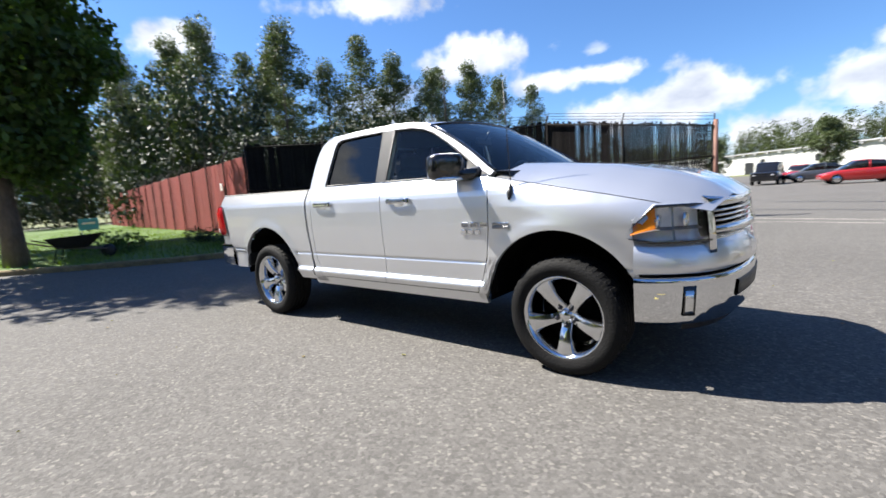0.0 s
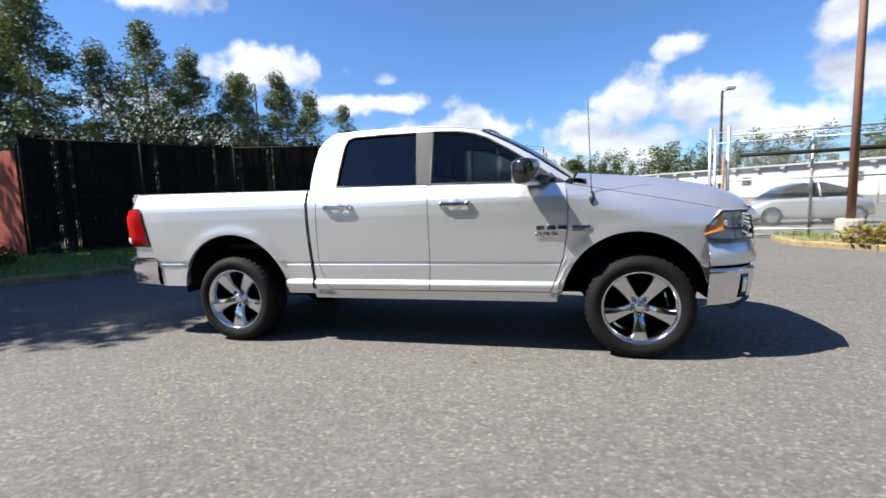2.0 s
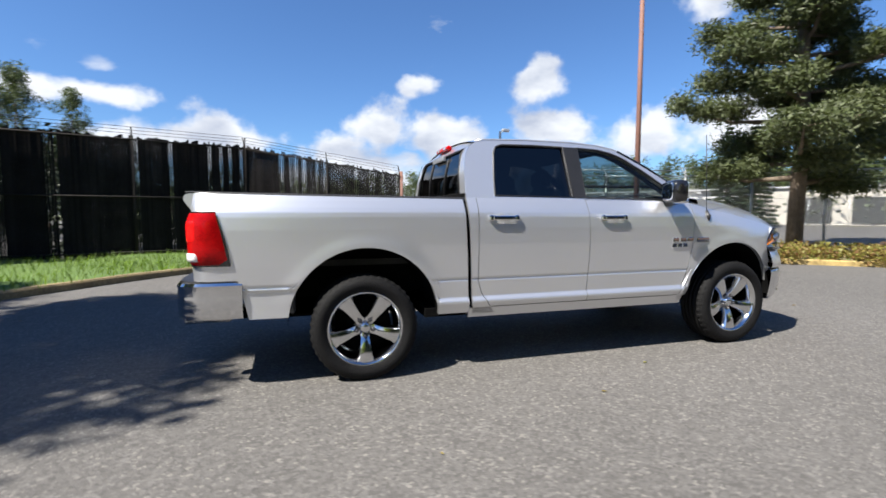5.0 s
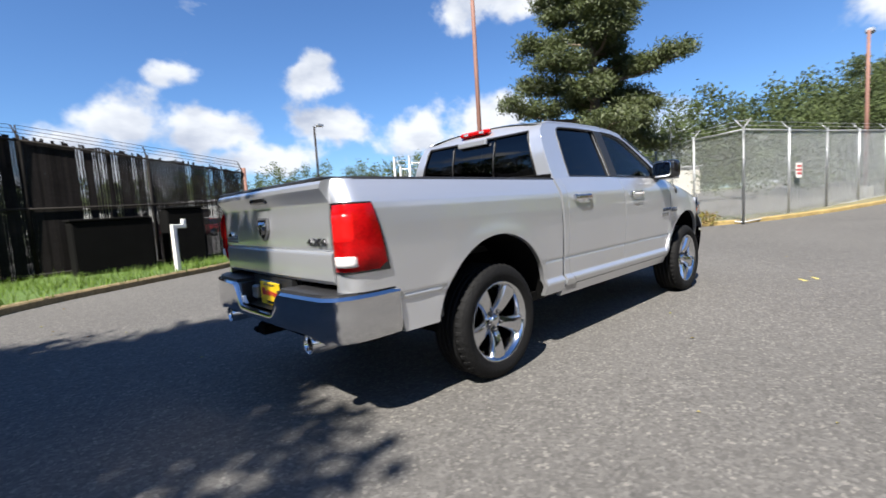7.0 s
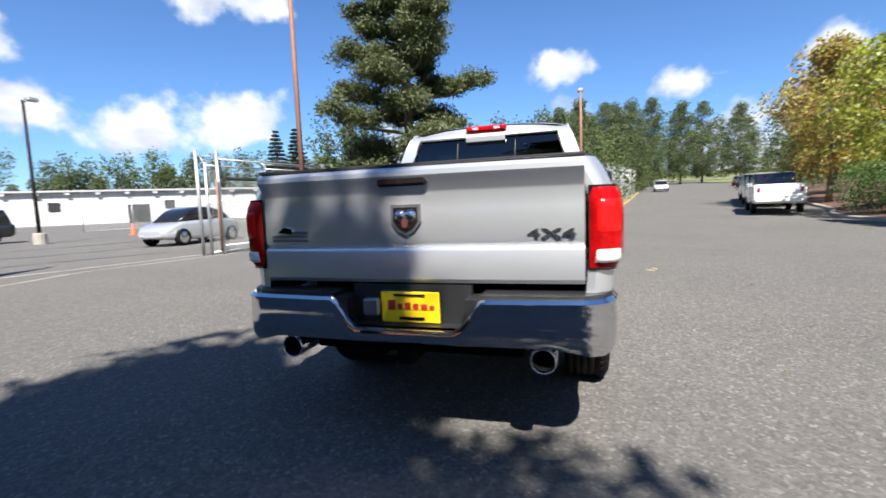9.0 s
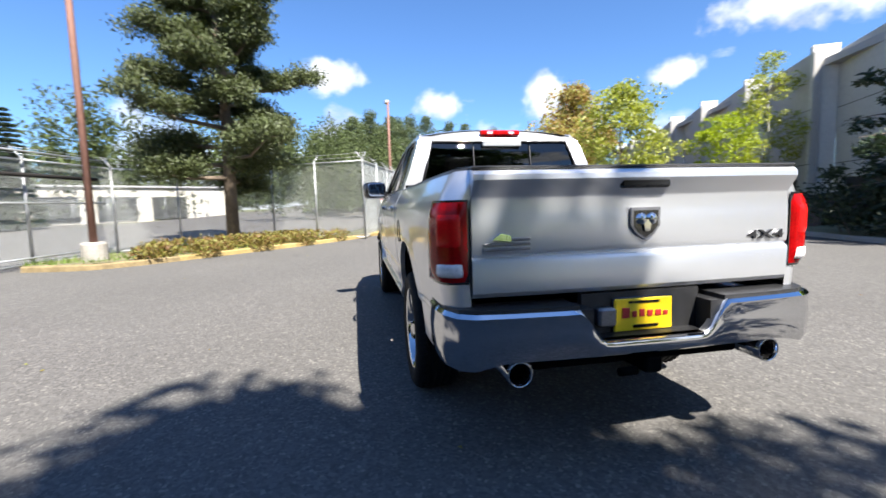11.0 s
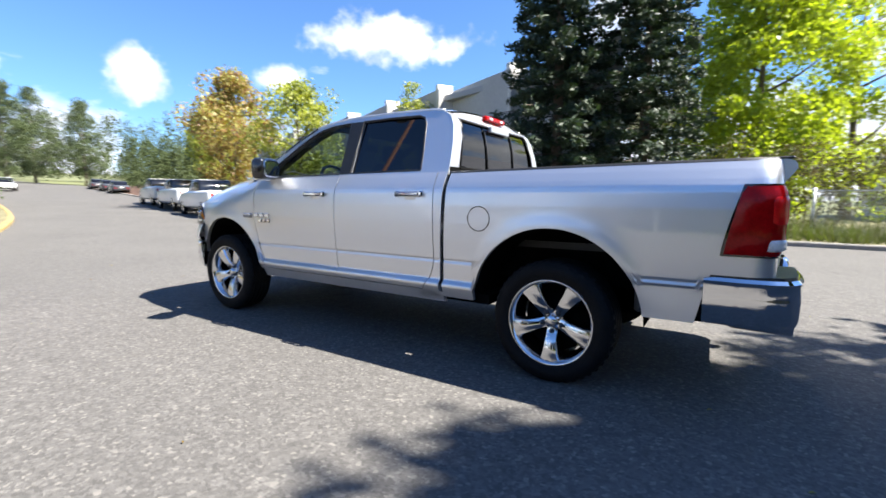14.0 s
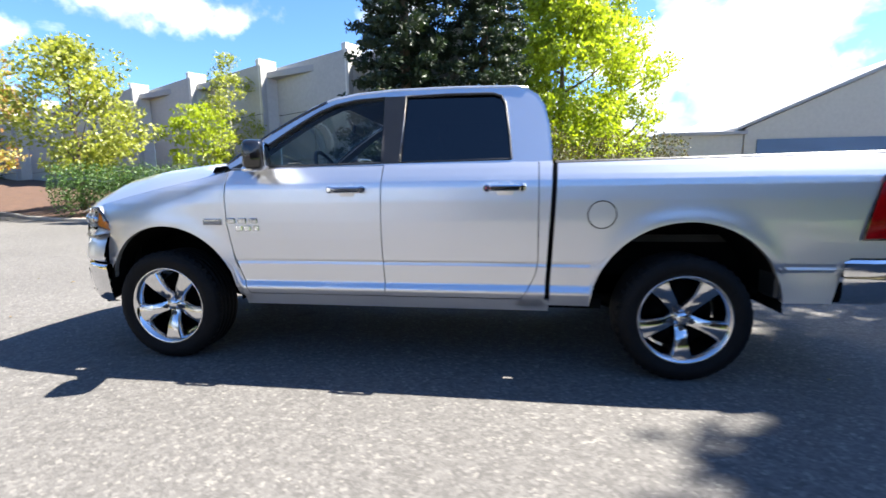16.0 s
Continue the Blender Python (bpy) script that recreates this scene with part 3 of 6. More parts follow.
# big tree over the kerb, whose shade falls across the lot
broadleaf("large green maple casting dappled shade on the asphalt", 12.9, 3.15, "leaf", 11, base=0.19, clumps=132, per=360, leaf=0.2, sway=(0.1, -0.15), m=pose(-12.4, -1.75, 0.1), r=0.22, wide=0.62, name="maple_tree", blob=0.27)
broadleaf("tall green maple on the lawn shading the fence corner", 16.0, 3.3, "leaf", 12, base=0.2, clumps=120, per=330, leaf=0.22, m=pose(-19.3, -0.9, 0.1), r=0.26, wide=0.6, name="maple_tree", blob=0.27)
bush("shrub", "low dark shrub at the foot of the maple", [(0, 0, 0.35, 0.6, 0.7, 0.35), (0.5, 0.6, 0.3, 0.5, 0.5, 0.3)], 500, 0.09, "hedge", 3, pose(-13.2, 0.2, 0.1))

# row of tall poplars behind the fence
poplars = [broadleaf("tall slender poplar with an open grey-green crown", 15.5, 3.0, "leaf_poplar", 20 + k, base=0.12, clumps=96, per=225, leaf=0.175, m=pose(-40, 14 + 0 * k, 0), wide=0.42, name="poplar_tree", r=0.16, group="poplars behind the fence", blob=0.33) for k in range(3)]
spots = [(-46, 11.5, 1.0), (-42, 14.5, 1.04), (-37.5, 15.0, 1.08), (-38, 19.0, 0.95), (-35.5, 21.5, 1.13), (-33, 24.5, 0.9), (-32, 28.0, 1.07), (-31, 31.5, 0.98), (-28, 34.0, 0.88), (-30, 37.5, 0.95), (-27.5, 40.5, 0.98), (-26, 44.0, 0.9), (-23, 46.5, 0.82), (-43, 25, 1.1), (-52, 13, 1.1), (-56, 17, 1.0)]
for i, (x, y, s) in enumerate(spots):
    if i < 3:
        poplars[i].matrix_basis = pose(x, y, 0, 0, 0, i * 70) @ Matrix.Diagonal((s, s, s, 1))
    else:
        copy_thing(poplars[i % 3], pose(x, y, 0, 0, 0, i * 77)).scale = (s, s, s)
for i, (x, y, s) in enumerate([(46, 1.0, 0.62), (52, -1.0, 0.72), (58, -2.5, 0.66), (64, -4.5, 0.8), (72, -6.5, 0.86), (84, -10, 1.0), (95, -15, 1.1), (104, -22, 1.1), (100, -32, 1.0), (112, -28, 1.15)]):
    copy_thing(poplars[i % 3], pose(x, y, ground_z(x, y), 0, 0, i * 61)).scale = (s * 1.15, s * 1.15, s)
thick = [bush("thicket", "dark green undergrowth behind the fence, its shade put into the leaf colour", [(math.sin(k * 1.7) * 2.2, math.cos(k * 2.3) * 2.0, 1.2 + 0.9 * (k % 4), 1.3, 1.3, 1.2) for k in range(12)], 420, 0.22, "leaf_shade", 40 + q) for q in range(2)]
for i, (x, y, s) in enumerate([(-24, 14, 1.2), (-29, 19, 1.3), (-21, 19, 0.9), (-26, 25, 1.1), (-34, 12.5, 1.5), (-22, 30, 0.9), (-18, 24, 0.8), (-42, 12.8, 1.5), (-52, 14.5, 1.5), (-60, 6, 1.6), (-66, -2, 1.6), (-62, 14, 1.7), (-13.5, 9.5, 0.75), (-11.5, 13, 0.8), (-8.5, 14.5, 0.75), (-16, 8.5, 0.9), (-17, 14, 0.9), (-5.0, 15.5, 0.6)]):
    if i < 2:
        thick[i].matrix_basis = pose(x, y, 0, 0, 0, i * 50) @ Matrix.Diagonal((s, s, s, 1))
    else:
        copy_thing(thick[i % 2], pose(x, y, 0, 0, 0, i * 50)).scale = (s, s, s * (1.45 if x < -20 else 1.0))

pine("tall open pine with layered green foliage pads", 13.5, 2.3, 7, pose(11.4, 5.35, 0.1))
sp1 = spruce("dense dark green spruce", 15.5, 3.3, "needle_dark", 8, pose(3.4, -14.2, 0.1), group="spruces")
sp2 = copy_thing(sp1, pose(0.4, -15.6, 0.1, 0, 0, 130))
sp2.scale = (0.9, 0.9, 0.93)
for i, (x, y, s) in enumerate(((36.0, 29.3, 0.62), (39.0, 29.0, 0.66))):
    copy_thing(sp1, pose(x, y, 0, 0, 0, i * 80)).scale = (s * 1.1, s * 1.1, s)
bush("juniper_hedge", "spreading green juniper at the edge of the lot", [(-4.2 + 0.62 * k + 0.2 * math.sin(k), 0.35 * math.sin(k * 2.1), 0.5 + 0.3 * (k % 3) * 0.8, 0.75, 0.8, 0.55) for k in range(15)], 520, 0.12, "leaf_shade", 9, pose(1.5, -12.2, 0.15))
broadleaf("bright yellow-green tree lit from behind", 12.5, 3.9, "leaf_lime", 31, base=0.05, clumps=170, per=240, leaf=0.22, m=pose(-3.4, -22.5, 0.2), wide=0.45, name="lime_tree", blob=0.25)
bush("shrub", "bright yellow-green shrubs below the lime tree", [(-3.2 + 0.8 * k, 0.8 * math.sin(k * 1.7), 1.3 + 0.7 * (k % 3), 1.1, 1.0, 1.1) for k in range(9)], 420, 0.19, "leaf_lime", 14, pose(-4.0, -20.0, 0.2))
broadleaf("pale green airy tree", 13.0, 3.3, "leaf_lime", 33, base=0.15, clumps=55, per=130, leaf=0.22, m=pose(-7.6, -27.5, 0.2), wide=0.6, name="tree", blob=0.25)
bush("shrub", "dry brown-green shrubs by the wire fence", [(-3.4 + 0.7 * k, 0.4 * math.sin(k * 1.9), 1.0 + 0.5 * math.sin(k * 1.3), 0.8, 0.8, 0.9) for k in range(9)] + [(-3.2 + 0.75 * k, 0.5 * math.cos(k * 1.9), 2.1 + 0.35 * math.sin(k * 2.3), 0.7, 0.7, 0.75) for k in range(8)], 420, 0.11, "shrub_dry", 12, pose(-3.9, -16.4, 0.3))
broadleaf("yellow and gold maple on the mulched bank", 6.3, 2.7, "leaf_gold", 41, base=0.25, clumps=62, per=130, leaf=0.16, m=pose(16.4, -12.2, 0.5), wide=0.5, name="maple_tree", blob=0.28)
broadleaf("young maple with sparse yellow-green leaves", 4.8, 1.7, "leaf_lime", 43, base=0.35, clumps=34, per=80, leaf=0.14, m=pose(13.6, -15.8, 0.3), wide=0.6, name="maple_tree", bark="birchbark", r=0.05, blob=0.26)
broadleaf("weeping birch with thin pale foliage against the wall", 7.2, 1.8, "leaf_gold", 44, base=0.2, clumps=40, per=120, leaf=0.12, m=pose(13.4, -17.9, 0.4), wide=0.55, name="birch_tree", bark="birchbark", r=0.08, blob=0.28)
broadleaf("maple turning orange and red", 8.0, 3.3, "leaf_red", 45, base=0.22, clumps=60, per=180, leaf=0.2, m=pose(24.5, -13.8, 0.7), wide=0.55, name="maple_tree", blob=0.28)
broadleaf("tall maple with gold autumn leaves", 7.5, 3.0, "leaf_gold", 46, base=0.22, clumps=60, per=150, leaf=0.2, m=pose(31.0, -17.0, 1.0), wide=0.55, name="maple_tree", blob=0.28)
bush("hedge", "clipped green hedge on the bank", [(-2.6 + 0.37 * k, 0.1 * math.sin(k * 2.0), 0.9 + 0.04 * math.sin(k * 3.1), 0.42, 0.62, 0.92) for k in range(15)], 1100, 0.075, "hedge", 47, pose(13.7, -12.3, 0.42, 0, 0, 45))

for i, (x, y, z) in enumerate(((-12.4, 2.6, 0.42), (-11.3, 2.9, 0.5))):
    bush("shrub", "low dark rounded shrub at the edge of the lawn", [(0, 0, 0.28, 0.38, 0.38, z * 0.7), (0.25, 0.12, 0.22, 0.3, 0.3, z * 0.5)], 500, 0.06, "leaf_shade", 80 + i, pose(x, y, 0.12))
broadleaf("round green tree before the white warehouse", 6.4, 2.6, "leaf_poplar", 84, base=0.25, clumps=50, per=170, leaf=0.22, m=pose(4.3, 66.0, 0), wide=0.55, name="tree", blob=0.3)
broadleaf("slim young green tree before the white warehouse", 4.6, 1.3, "leaf_poplar", 85, base=0.25, clumps=30, per=110, leaf=0.16, m=pose(-4.5, 50.0, 0), wide=0.55, name="tree", blob=0.3)

# groundcover of the island
bush("groundcover", "russet and green low groundcover on the island", [(7.3 + 0.42 * k, 6.3 - 0.37 * k + 0.35 * math.sin(k * 2.2), 0.18, 0.42, 0.42, 0.22) for k in range(12)] + [(8.4 + 0.42 * k, 6.4 - 0.37 * k, 0.2, 0.42, 0.42, 0.24) for k in range(10)], 420, 0.085, "shrub_red", 50, pose(0, 0, 0.1), stems=False)


def grass_strip(name, label, a, b, n, seed, h=0.16, mat="grass"):
    """Blades between two lines."""
    rg = np.random.default_rng(seed)
    A, B = np.array([tuple(p)[:2] for p in a]), np.array([tuple(p)[:2] for p in b])
    k = rg.integers(0, len(A) - 1, n)
    u, w = rg.random(n)[:, None], rg.random(n)[:, None] ** 0.8
    p = (A[k] * (1 - u) + A[k + 1] * u) * (1 - w) + (B[k] * (1 - u) + B[k + 1] * u) * w
    t = rg.random(n) * 6.283
    hh = h * (0.4 + rg.random(n) ** 2 * 1.3)
    z0 = np.full(n, 0.08)
    d = np.stack([np.cos(t), np.sin(t)], 1)
    v = np.zeros((n, 3, 3))
    v[:, 0, :2], v[:, 1, :2], v[:, 2, :2] = p - d * 0.012, p + d * 0.012, p + np.stack([-np.sin(t), np.cos(t)], 1) * hh[:, None] * 0.5
    v[:, 0, 2], v[:, 1, 2], v[:, 2, 2] = z0, z0, z0 + hh
    me = bpy.data.meshes.new(name)
    me.from_pydata(v.reshape(-1, 3).tolist(), [], np.arange(3 * n).reshape(-1, 3).tolist())
    return tagged(part(name, me, M[mat]), label, "grass", kind="stuff")


grass_strip("grass", "tufts of green grass along the kerb", resample(KERB_N, 60), inner_n, 30000, 60)
grass_strip("grass", "weeds and grass on the corner island", resample(KERB_E, 70)[:34], inner_e[:34], 9000, 61, 0.14)
grass_strip("grass", "tall dry weeds along the low wire fence", resample([(-16, -10.2), (-3.5, -11.4)], 20), resample([(-16, -12.8), (-3.5, -13.6)], 20), 9000, 63, 0.5, "dry_grass")
grass_strip("grass", "short grass before the red fence", resample([(-14, -4), (-40, -5)], 20), resample([(-12.6, 4.8), (-40, 9.0)], 20), 14000, 62, 0.13)


def woods(name, label, line, n, h, seed, mat="woods", leaf=0.9, per=90):
    """Distant belt of trees as one mass of clumps."""
    rd = random.Random(seed)
    pts = polyline(line, 1.0)
    cl = []
    for _ in range(n):
        p = rd.choice(pts)
        hh = h * rd.uniform(0.55, 1.1)
        x, y = p.x + rd.uniform(-5, 5), p.y + rd.uniform(-5, 5)
        z0 = ground_z(x, y)
        for k in range(4):
            s = hh * rd.uniform(0.13, 0.24)
            cl.append((x + rd.uniform(-1, 1) * hh * 0.12, y + rd.uniform(-1, 1) * hh * 0.12, z0 + hh * (0.2 + 0.24 * k), s * (1.25 - 0.22 * k), s * (1.25 - 0.22 * k), hh * 0.16))
    return tagged(part(name, leaf_geo(cl, per, leaf * 0.5, seed, shell=0.3), M[mat]), label, "woods", kind="stuff")


woods("far_woods", "distant belt of mixed woodland", [(-80, 240), (-30, 215), (40, 150), (85, 95), (118, 62)], 480, 15, 70, leaf=1.1)
woods("far_woods", "wooded hillside behind the fenced yard", [(60, 40), (75, 22), (95, 6), (110, -4)], 170, 15, 71, leaf=1.0)
woods("far_woods", "green trees along the wire fence", [(30, 2.5), (44, -0.0), (62, -4), (85, -8)], 190, 6.3, 72, leaf=0.34, per=260)
woods("far_woods", "woodland at the end of the street", [(110, -8), (150, -30), (140, -60), (100, -60)], 130, 17, 73, leaf=1.0)
woods("far_woods", "trees beyond the parked trucks", [(40, -24), (60, -30), (90, -38)], 60, 7.5, 74, leaf=0.45, per=160)
woods("far_woods", "tree belt closing the view behind the lot", [(-70, 40), (-85, 5), (-80, -30), (-60, -45)], 150, 15, 75, leaf=1.1)


# ---- fences ----
def line_points(a, b, step):
    a, b = Vector(a), Vector(b)
    k = max(1, round((b - a).length / step))
    return [a + (b - a) * i / k for i in range(k + 1)]


def slat_fence():
    f = root("slatted_fence", "tall chain-link fence filled with dark brown slats", "fence")
    def top(x):
        return 3.35 - 0.7 * (x + 4.0) / 4.9 if x > -4 else 3.35
    rd = random.Random(3)
    for a, b in zip(FENCE[:-1], FENCE[1:]):
        a, b = Vector(a), Vector(b)
        d = (b - a).normalized()
        nrm = Vector((d.y, -d.x))
        for p in line_points(a, b, 2.4):
            part("post", Geo().tube([(p.x, p.y, 0), (p.x, p.y, top(p.x) + 0.05)], 0.04, 8), M["post"], f)
            part("barb_arm", Geo().tube([(p.x, p.y, top(p.x)), (p.x - nrm.x * 0.25, p.y - nrm.y * 0.25, top(p.x) + 0.3)], 0.018, 6), M["post"], f, "dark metal arm for barbed wire")
        for k, zz in enumerate((0.25, 1.75, None)):
            za, zb = (zz, zz) if zz else (top(a.x) - 0.06, top(b.x) - 0.06)
            part("rail", Geo().tube([(*(a + nrm * 0.05), za), (*(b + nrm * 0.05), zb)], 0.025, 6), M["post"], f)
        g = Geo()
        n = int((b - a).length / 0.062)
        for i in range(n):
            p = a + d * (i + 0.5) * 0.062
            gap = rd.random()
            if gap < 0.012:
                continue
            t = top(p.x) + rd.uniform(-0.05, 0.06)
            z0 = 0.1 + rd.uniform(0, 0.08)
            open_end = max(0.0, min(1.0, (p.x + 2.6) / 1.5))
            w = (0.061 if rd.random() < (0.9 if p.x < -5 else 0.84) else 0.042) - 0.007 * open_end
            g.box((p.x, p.y, (z0 + t) / 2), (w, 0.012, t - z0), math.atan2(d.y, d.x) + rd.uniform(-0.1, 0.1))
        tagged(part("slats", g, M["slat"], f, "narrow dark brown plastic slats"), kind="stuff")
        for o in (0.12, 0.22, 0.32):
            part("barbed_wire", Geo().tube([(*(a - nrm * o * 0.8), top(a.x) + o), (*(b - nrm * o * 0.8), top(b.x) + o)], 0.006, 4), M["post"], f)
    # rust-red end post of the gate opening
    part("end_post", Geo().tube([(0.95, 11.2, 0), (0.95, 11.2, 2.75)], 0.06, 8), M["rust"], f, "rust-red end post")
    return f


slat_fence()


def red_fence():
    f = root("red_fence", "tall red-painted board fence topped with barbed wire", "fence")
    a, b = Vector((-12.7, 4.75)), Vector((-53.0, 11.0))
    d = (b - a).normalized()
    rot = math.atan2(d.y, d.x)
    L = (b - a).length
    n = int(L / 0.6)
    me = None
    for i in range(n):
        p = a + d * (i + 0.5) * 0.6
        if me is None:
            g = Geo()
            for q in range(3):
                g.box((-0.2 + 0.2 * q, 0.0 + 0.006 * (q % 2), 1.5), (0.197, 0.025, 3.0), 0, 0.004)
            me = mesh_of("board_panel", g)
        ob = part("board_panel", me, M["red"], f)
        ob.matrix_basis = pose(p.x, p.y, 0.0 + 0.02 * math.sin(i), 0, 0, math.degrees(rot))
    for i in range(0, n, 4):
        p = a + d * i * 0.6 + Vector((d.y, -d.x)) * -0.08
        part("post", Geo().tube([(p.x, p.y, 0), (p.x, p.y, 3.1), (p.x, p.y + 0.25, 3.45)], 0.035, 6), M["post"], f)
    for o in (3.15, 3.28, 3.4):
        part("barbed_wire", Geo().tube([(a.x, a.y + o - 3.1, o), (b.x, b.y + o - 3.1, o)], 0.008, 4), M["post"], f)
    part("plate", Geo().box((-15.6, 5.12, 2.05), (0.22, 0.02, 0.3), rot, 0.004), M["white"], f, "small white plate on the boards")
    return f


red_fence()


def chainlink(name, label, pts, h, post_step=3.0, mesh=True, pitch=0.075, barb=True, base=0.0, wire=0.0045):
    f = root(name, label, "fence")
    for a, b in zip(pts[:-1], pts[1:]):
        a, b = Vector(a), Vector(b)
        d = (b - a).normalized()
        L = (b - a).length
        for p in line_points(a, b, post_step):
            z = ground_z(p.x, p.y) + base
            part("post", Geo().tube([(p.x, p.y, z), (p.x, p.y, z + h + 0.06)], 0.035, 8), M["galv"], f)
            if barb:
                part("barb_arm", Geo().tube([(p.x, p.y, z + h), (p.x - d.y * 0.25, p.y + d.x * 0.25, z + h + 0.3)], 0.015, 5), M["galv"], f)
        za, zb = ground_z(*a) + base, ground_z(*b) + base
        for q in (0.08, h - 0.03):
            part("rail", Geo().tube([(*a, za + q), (*b, zb + q)], 0.021, 6), M["galv"], f)
        if barb:
            for o in (0.12, 0.28):
                part("barbed_wire", Geo().tube([(a.x - d.y * o * 0.8, a.y + d.x * o * 0.8, za + h + o), (b.x - d.y * o * 0.8, b.y + d.x * o * 0.8, zb + h + o)], 0.005, 4), M["galv"], f)
        if mesh:
            g = Geo()
            nrm = Vector((-d.y, d.x))
            hh = h - 0.12
            k = int((L + hh) / pitch)
            for i in range(k):
                for sgn in (1, -1):
                    s0 = i * pitch - (hh if sgn > 0 else 0)
                    s1 = s0 + sgn * hh
                    z0, z1 = 0.09, 0.09 + hh
                    lo, hi = min(s0, s1), max(s0, s1)
                    if hi <= 0 or lo >= L:
                        continue
                    def cut(s, z, o, zo):
                        if s < 0 or s > L:
                            q = (max(0, min(L, s)) - s) / (o - s)
                            return s + (o - s) * q, z + (zo - z) * q
                        return s, z
                    (u0, v0), (u1, v1) = cut(s0, z0, s1, z1), cut(s1, z1, s0, z0)
                    P0, P1 = a + d * u0 + nrm * 0.03, a + d * u1 + nrm * 0.03
                    e0, e1 = za + (zb - za) * u0 / L, za + (zb - za) * u1 / L
                    c = wire
                    vs = []
                    for P, z in ((P0, v0 + e0), (P1, v1 + e1)):
                        vs += [(P.x + d.x * c, P.y + d.y * c, z), (P.x - d.x * c, P.y - d.y * c, z), (P.x + nrm.x * c * 1.5, P.y + nrm.y * c * 1.5, z)]
                    g.add(vs, [(0, 1, 4, 3), (1, 2, 5, 4), (2, 0, 3, 5)])
            tagged(part("wire_mesh", g, M["wire"], f, "woven diamond wire"), kind="stuff")
    return f


chainlink("wire_fence", "tall galvanised chain-link fence along the street", [(12.3, 0.95), (18.0, -0.35), (36.0, -4.2), (60, -8.2)], 2.95, 3.0)
chainlink("wire_fence", "galvanised chain-link fence round the yard corner", [(14.9, 4.6), (12.3, 0.95)], 2.95, 2.6)
chainlink("wire_fence", "chain-link fence between yard and island", [(5.5, 9.35), (7.6, 8.95), (10.4, 8.4), (14.9, 4.6)], 2.6, 2.2)
chainlink("wire_fence", "low wire fence before dry weeds", [(-4.6, -12.6), (-7.5, -11.9), (-16.0, -11.0)], 1.5, 2.2, barb=False)
chainlink("wire_fence", "far chain-link fence of the storage yard", [(22.0, 38.0), (60.0, 20.0)], 2.6, 3.5, pitch=0.16, wire=0.006)


def gate():
    f = root("yard_gate", "open galvanised chain-link gate with rust-red frame", "gate")
    for x, y in ((5.45, 9.6), (5.75, 9.15)):
        part("post", Geo().tube([(x, y, 0), (x, y, 3.0)], 0.045, 8), M["galv"], f)
    part("frame_post", Geo().tube([(5.62, 9.1, 0.1), (5.62, 9.1, 2.2)], 0.03, 8), M["rust"], f, "rust-red gate upright")
    for z in (0.25, 1.55, 2.75):
        part("rail", Geo().tube([(5.75, 9.15, z), (9.8, 8.35, z)], 0.024, 6), M["galv"], f)
    part("plate", Geo().box((5.6, 9.28, 1.6), (0.03, 0.3, 0.2), 0.6, 0.004), M["white"], f, "white sign with red writing bars")
    part("beam", Geo().tube([(6.0, 9.1, 2.2), (9.6, 8.4, 2.2)], 0.05, 8), M["post"], f, "black gate beam")
    return f


gate()


def light_pole(label, x, y, h, mat, heads=1, arm=0.5, base=True, yaw=0.0):
    p = root("street_lamp", label, "lamp", pose(x, y, ground_z(x, y), 0, 0, yaw))
    part("pole", Geo().tube([(0, 0, 0), (0, 0, h)], [0.09, 0.06], 10), M[mat], p)
    if base:
        part("footing", Geo().lathe([(0.0, -0.1), (0.28, -0.1), (0.28, 0.5), (0.25, 0.55), (0.0, 0.55)], (0, 0, 0), "z", 16, False), M["concrete"], p)
    for k in range(heads):
        s = 1 if k == 0 else -1
        part("arm", Geo().tube([(0, 0, h - 0.1), (arm * s, 0, h + 0.05)], 0.03, 6), M["galv"], p)
        part("lamp_head", Geo().box((arm * s * 1.3, 0, h + 0.1), (0.5, 0.32, 0.2), 0, 0.05), M["galv"] if mat != "dark" else M["post"], p, "grey floodlight head")
    return p


light_pole("tall rust-red lamp pole on a concrete footing", 7.85, 7.75, 11.0, "rust")
light_pole("slender lamp pole with one floodlight", 10.5, 24.5, 6.9, "post", 1, arm=0.3)
light_pole("brown lamp pole behind the wire fence", 23.7, -1.0, 7.3, "rust")
light_pole("dark lamp pole with a floodlight behind the fence", -22.3, 28.9, 11.2, "post", yaw=140)

mail = root("mailbox_post", "white wooden post with a bracket arm in the grass", "post", pose(-1.6, 8.9, 0.1, 0, 0, 25))
part("post", Geo().box((0, 0, 0.55), (0.1, 0.1, 1.1), 0, 0.01), M["white"], mail)
part("arm", Geo().box((0.13, 0, 1.05), (0.36, 0.09, 0.09), 0, 0.01), M["white"], mail)
part("stub", Geo().box((0.27, 0, 1.14), (0.08, 0.08, 0.14), 0, 0.01), M["white"], mail)

# bins and boards along the slatted fence, the shade there put into their black
for x, y, w, h in ((-2.6, 10.3, 1.6, 1.3), (-1.0, 10.6, 0.9, 1.5)):
    b = root("storage_bin", "metal bin against the slatted fence, blackened for the shade there", "bin", pose(x, y, 0.1, 0, 0, 8))
    part("body", Geo().box((0, 0, h / 2), (w, 0.5, h), 0, 0.03), M["bin_shaded"], b)
    part("lid", Geo().box((0, 0, h + 0.02), (w + 0.06, 0.56, 0.05), 0, 0.015), M["bin_shaded"], b)

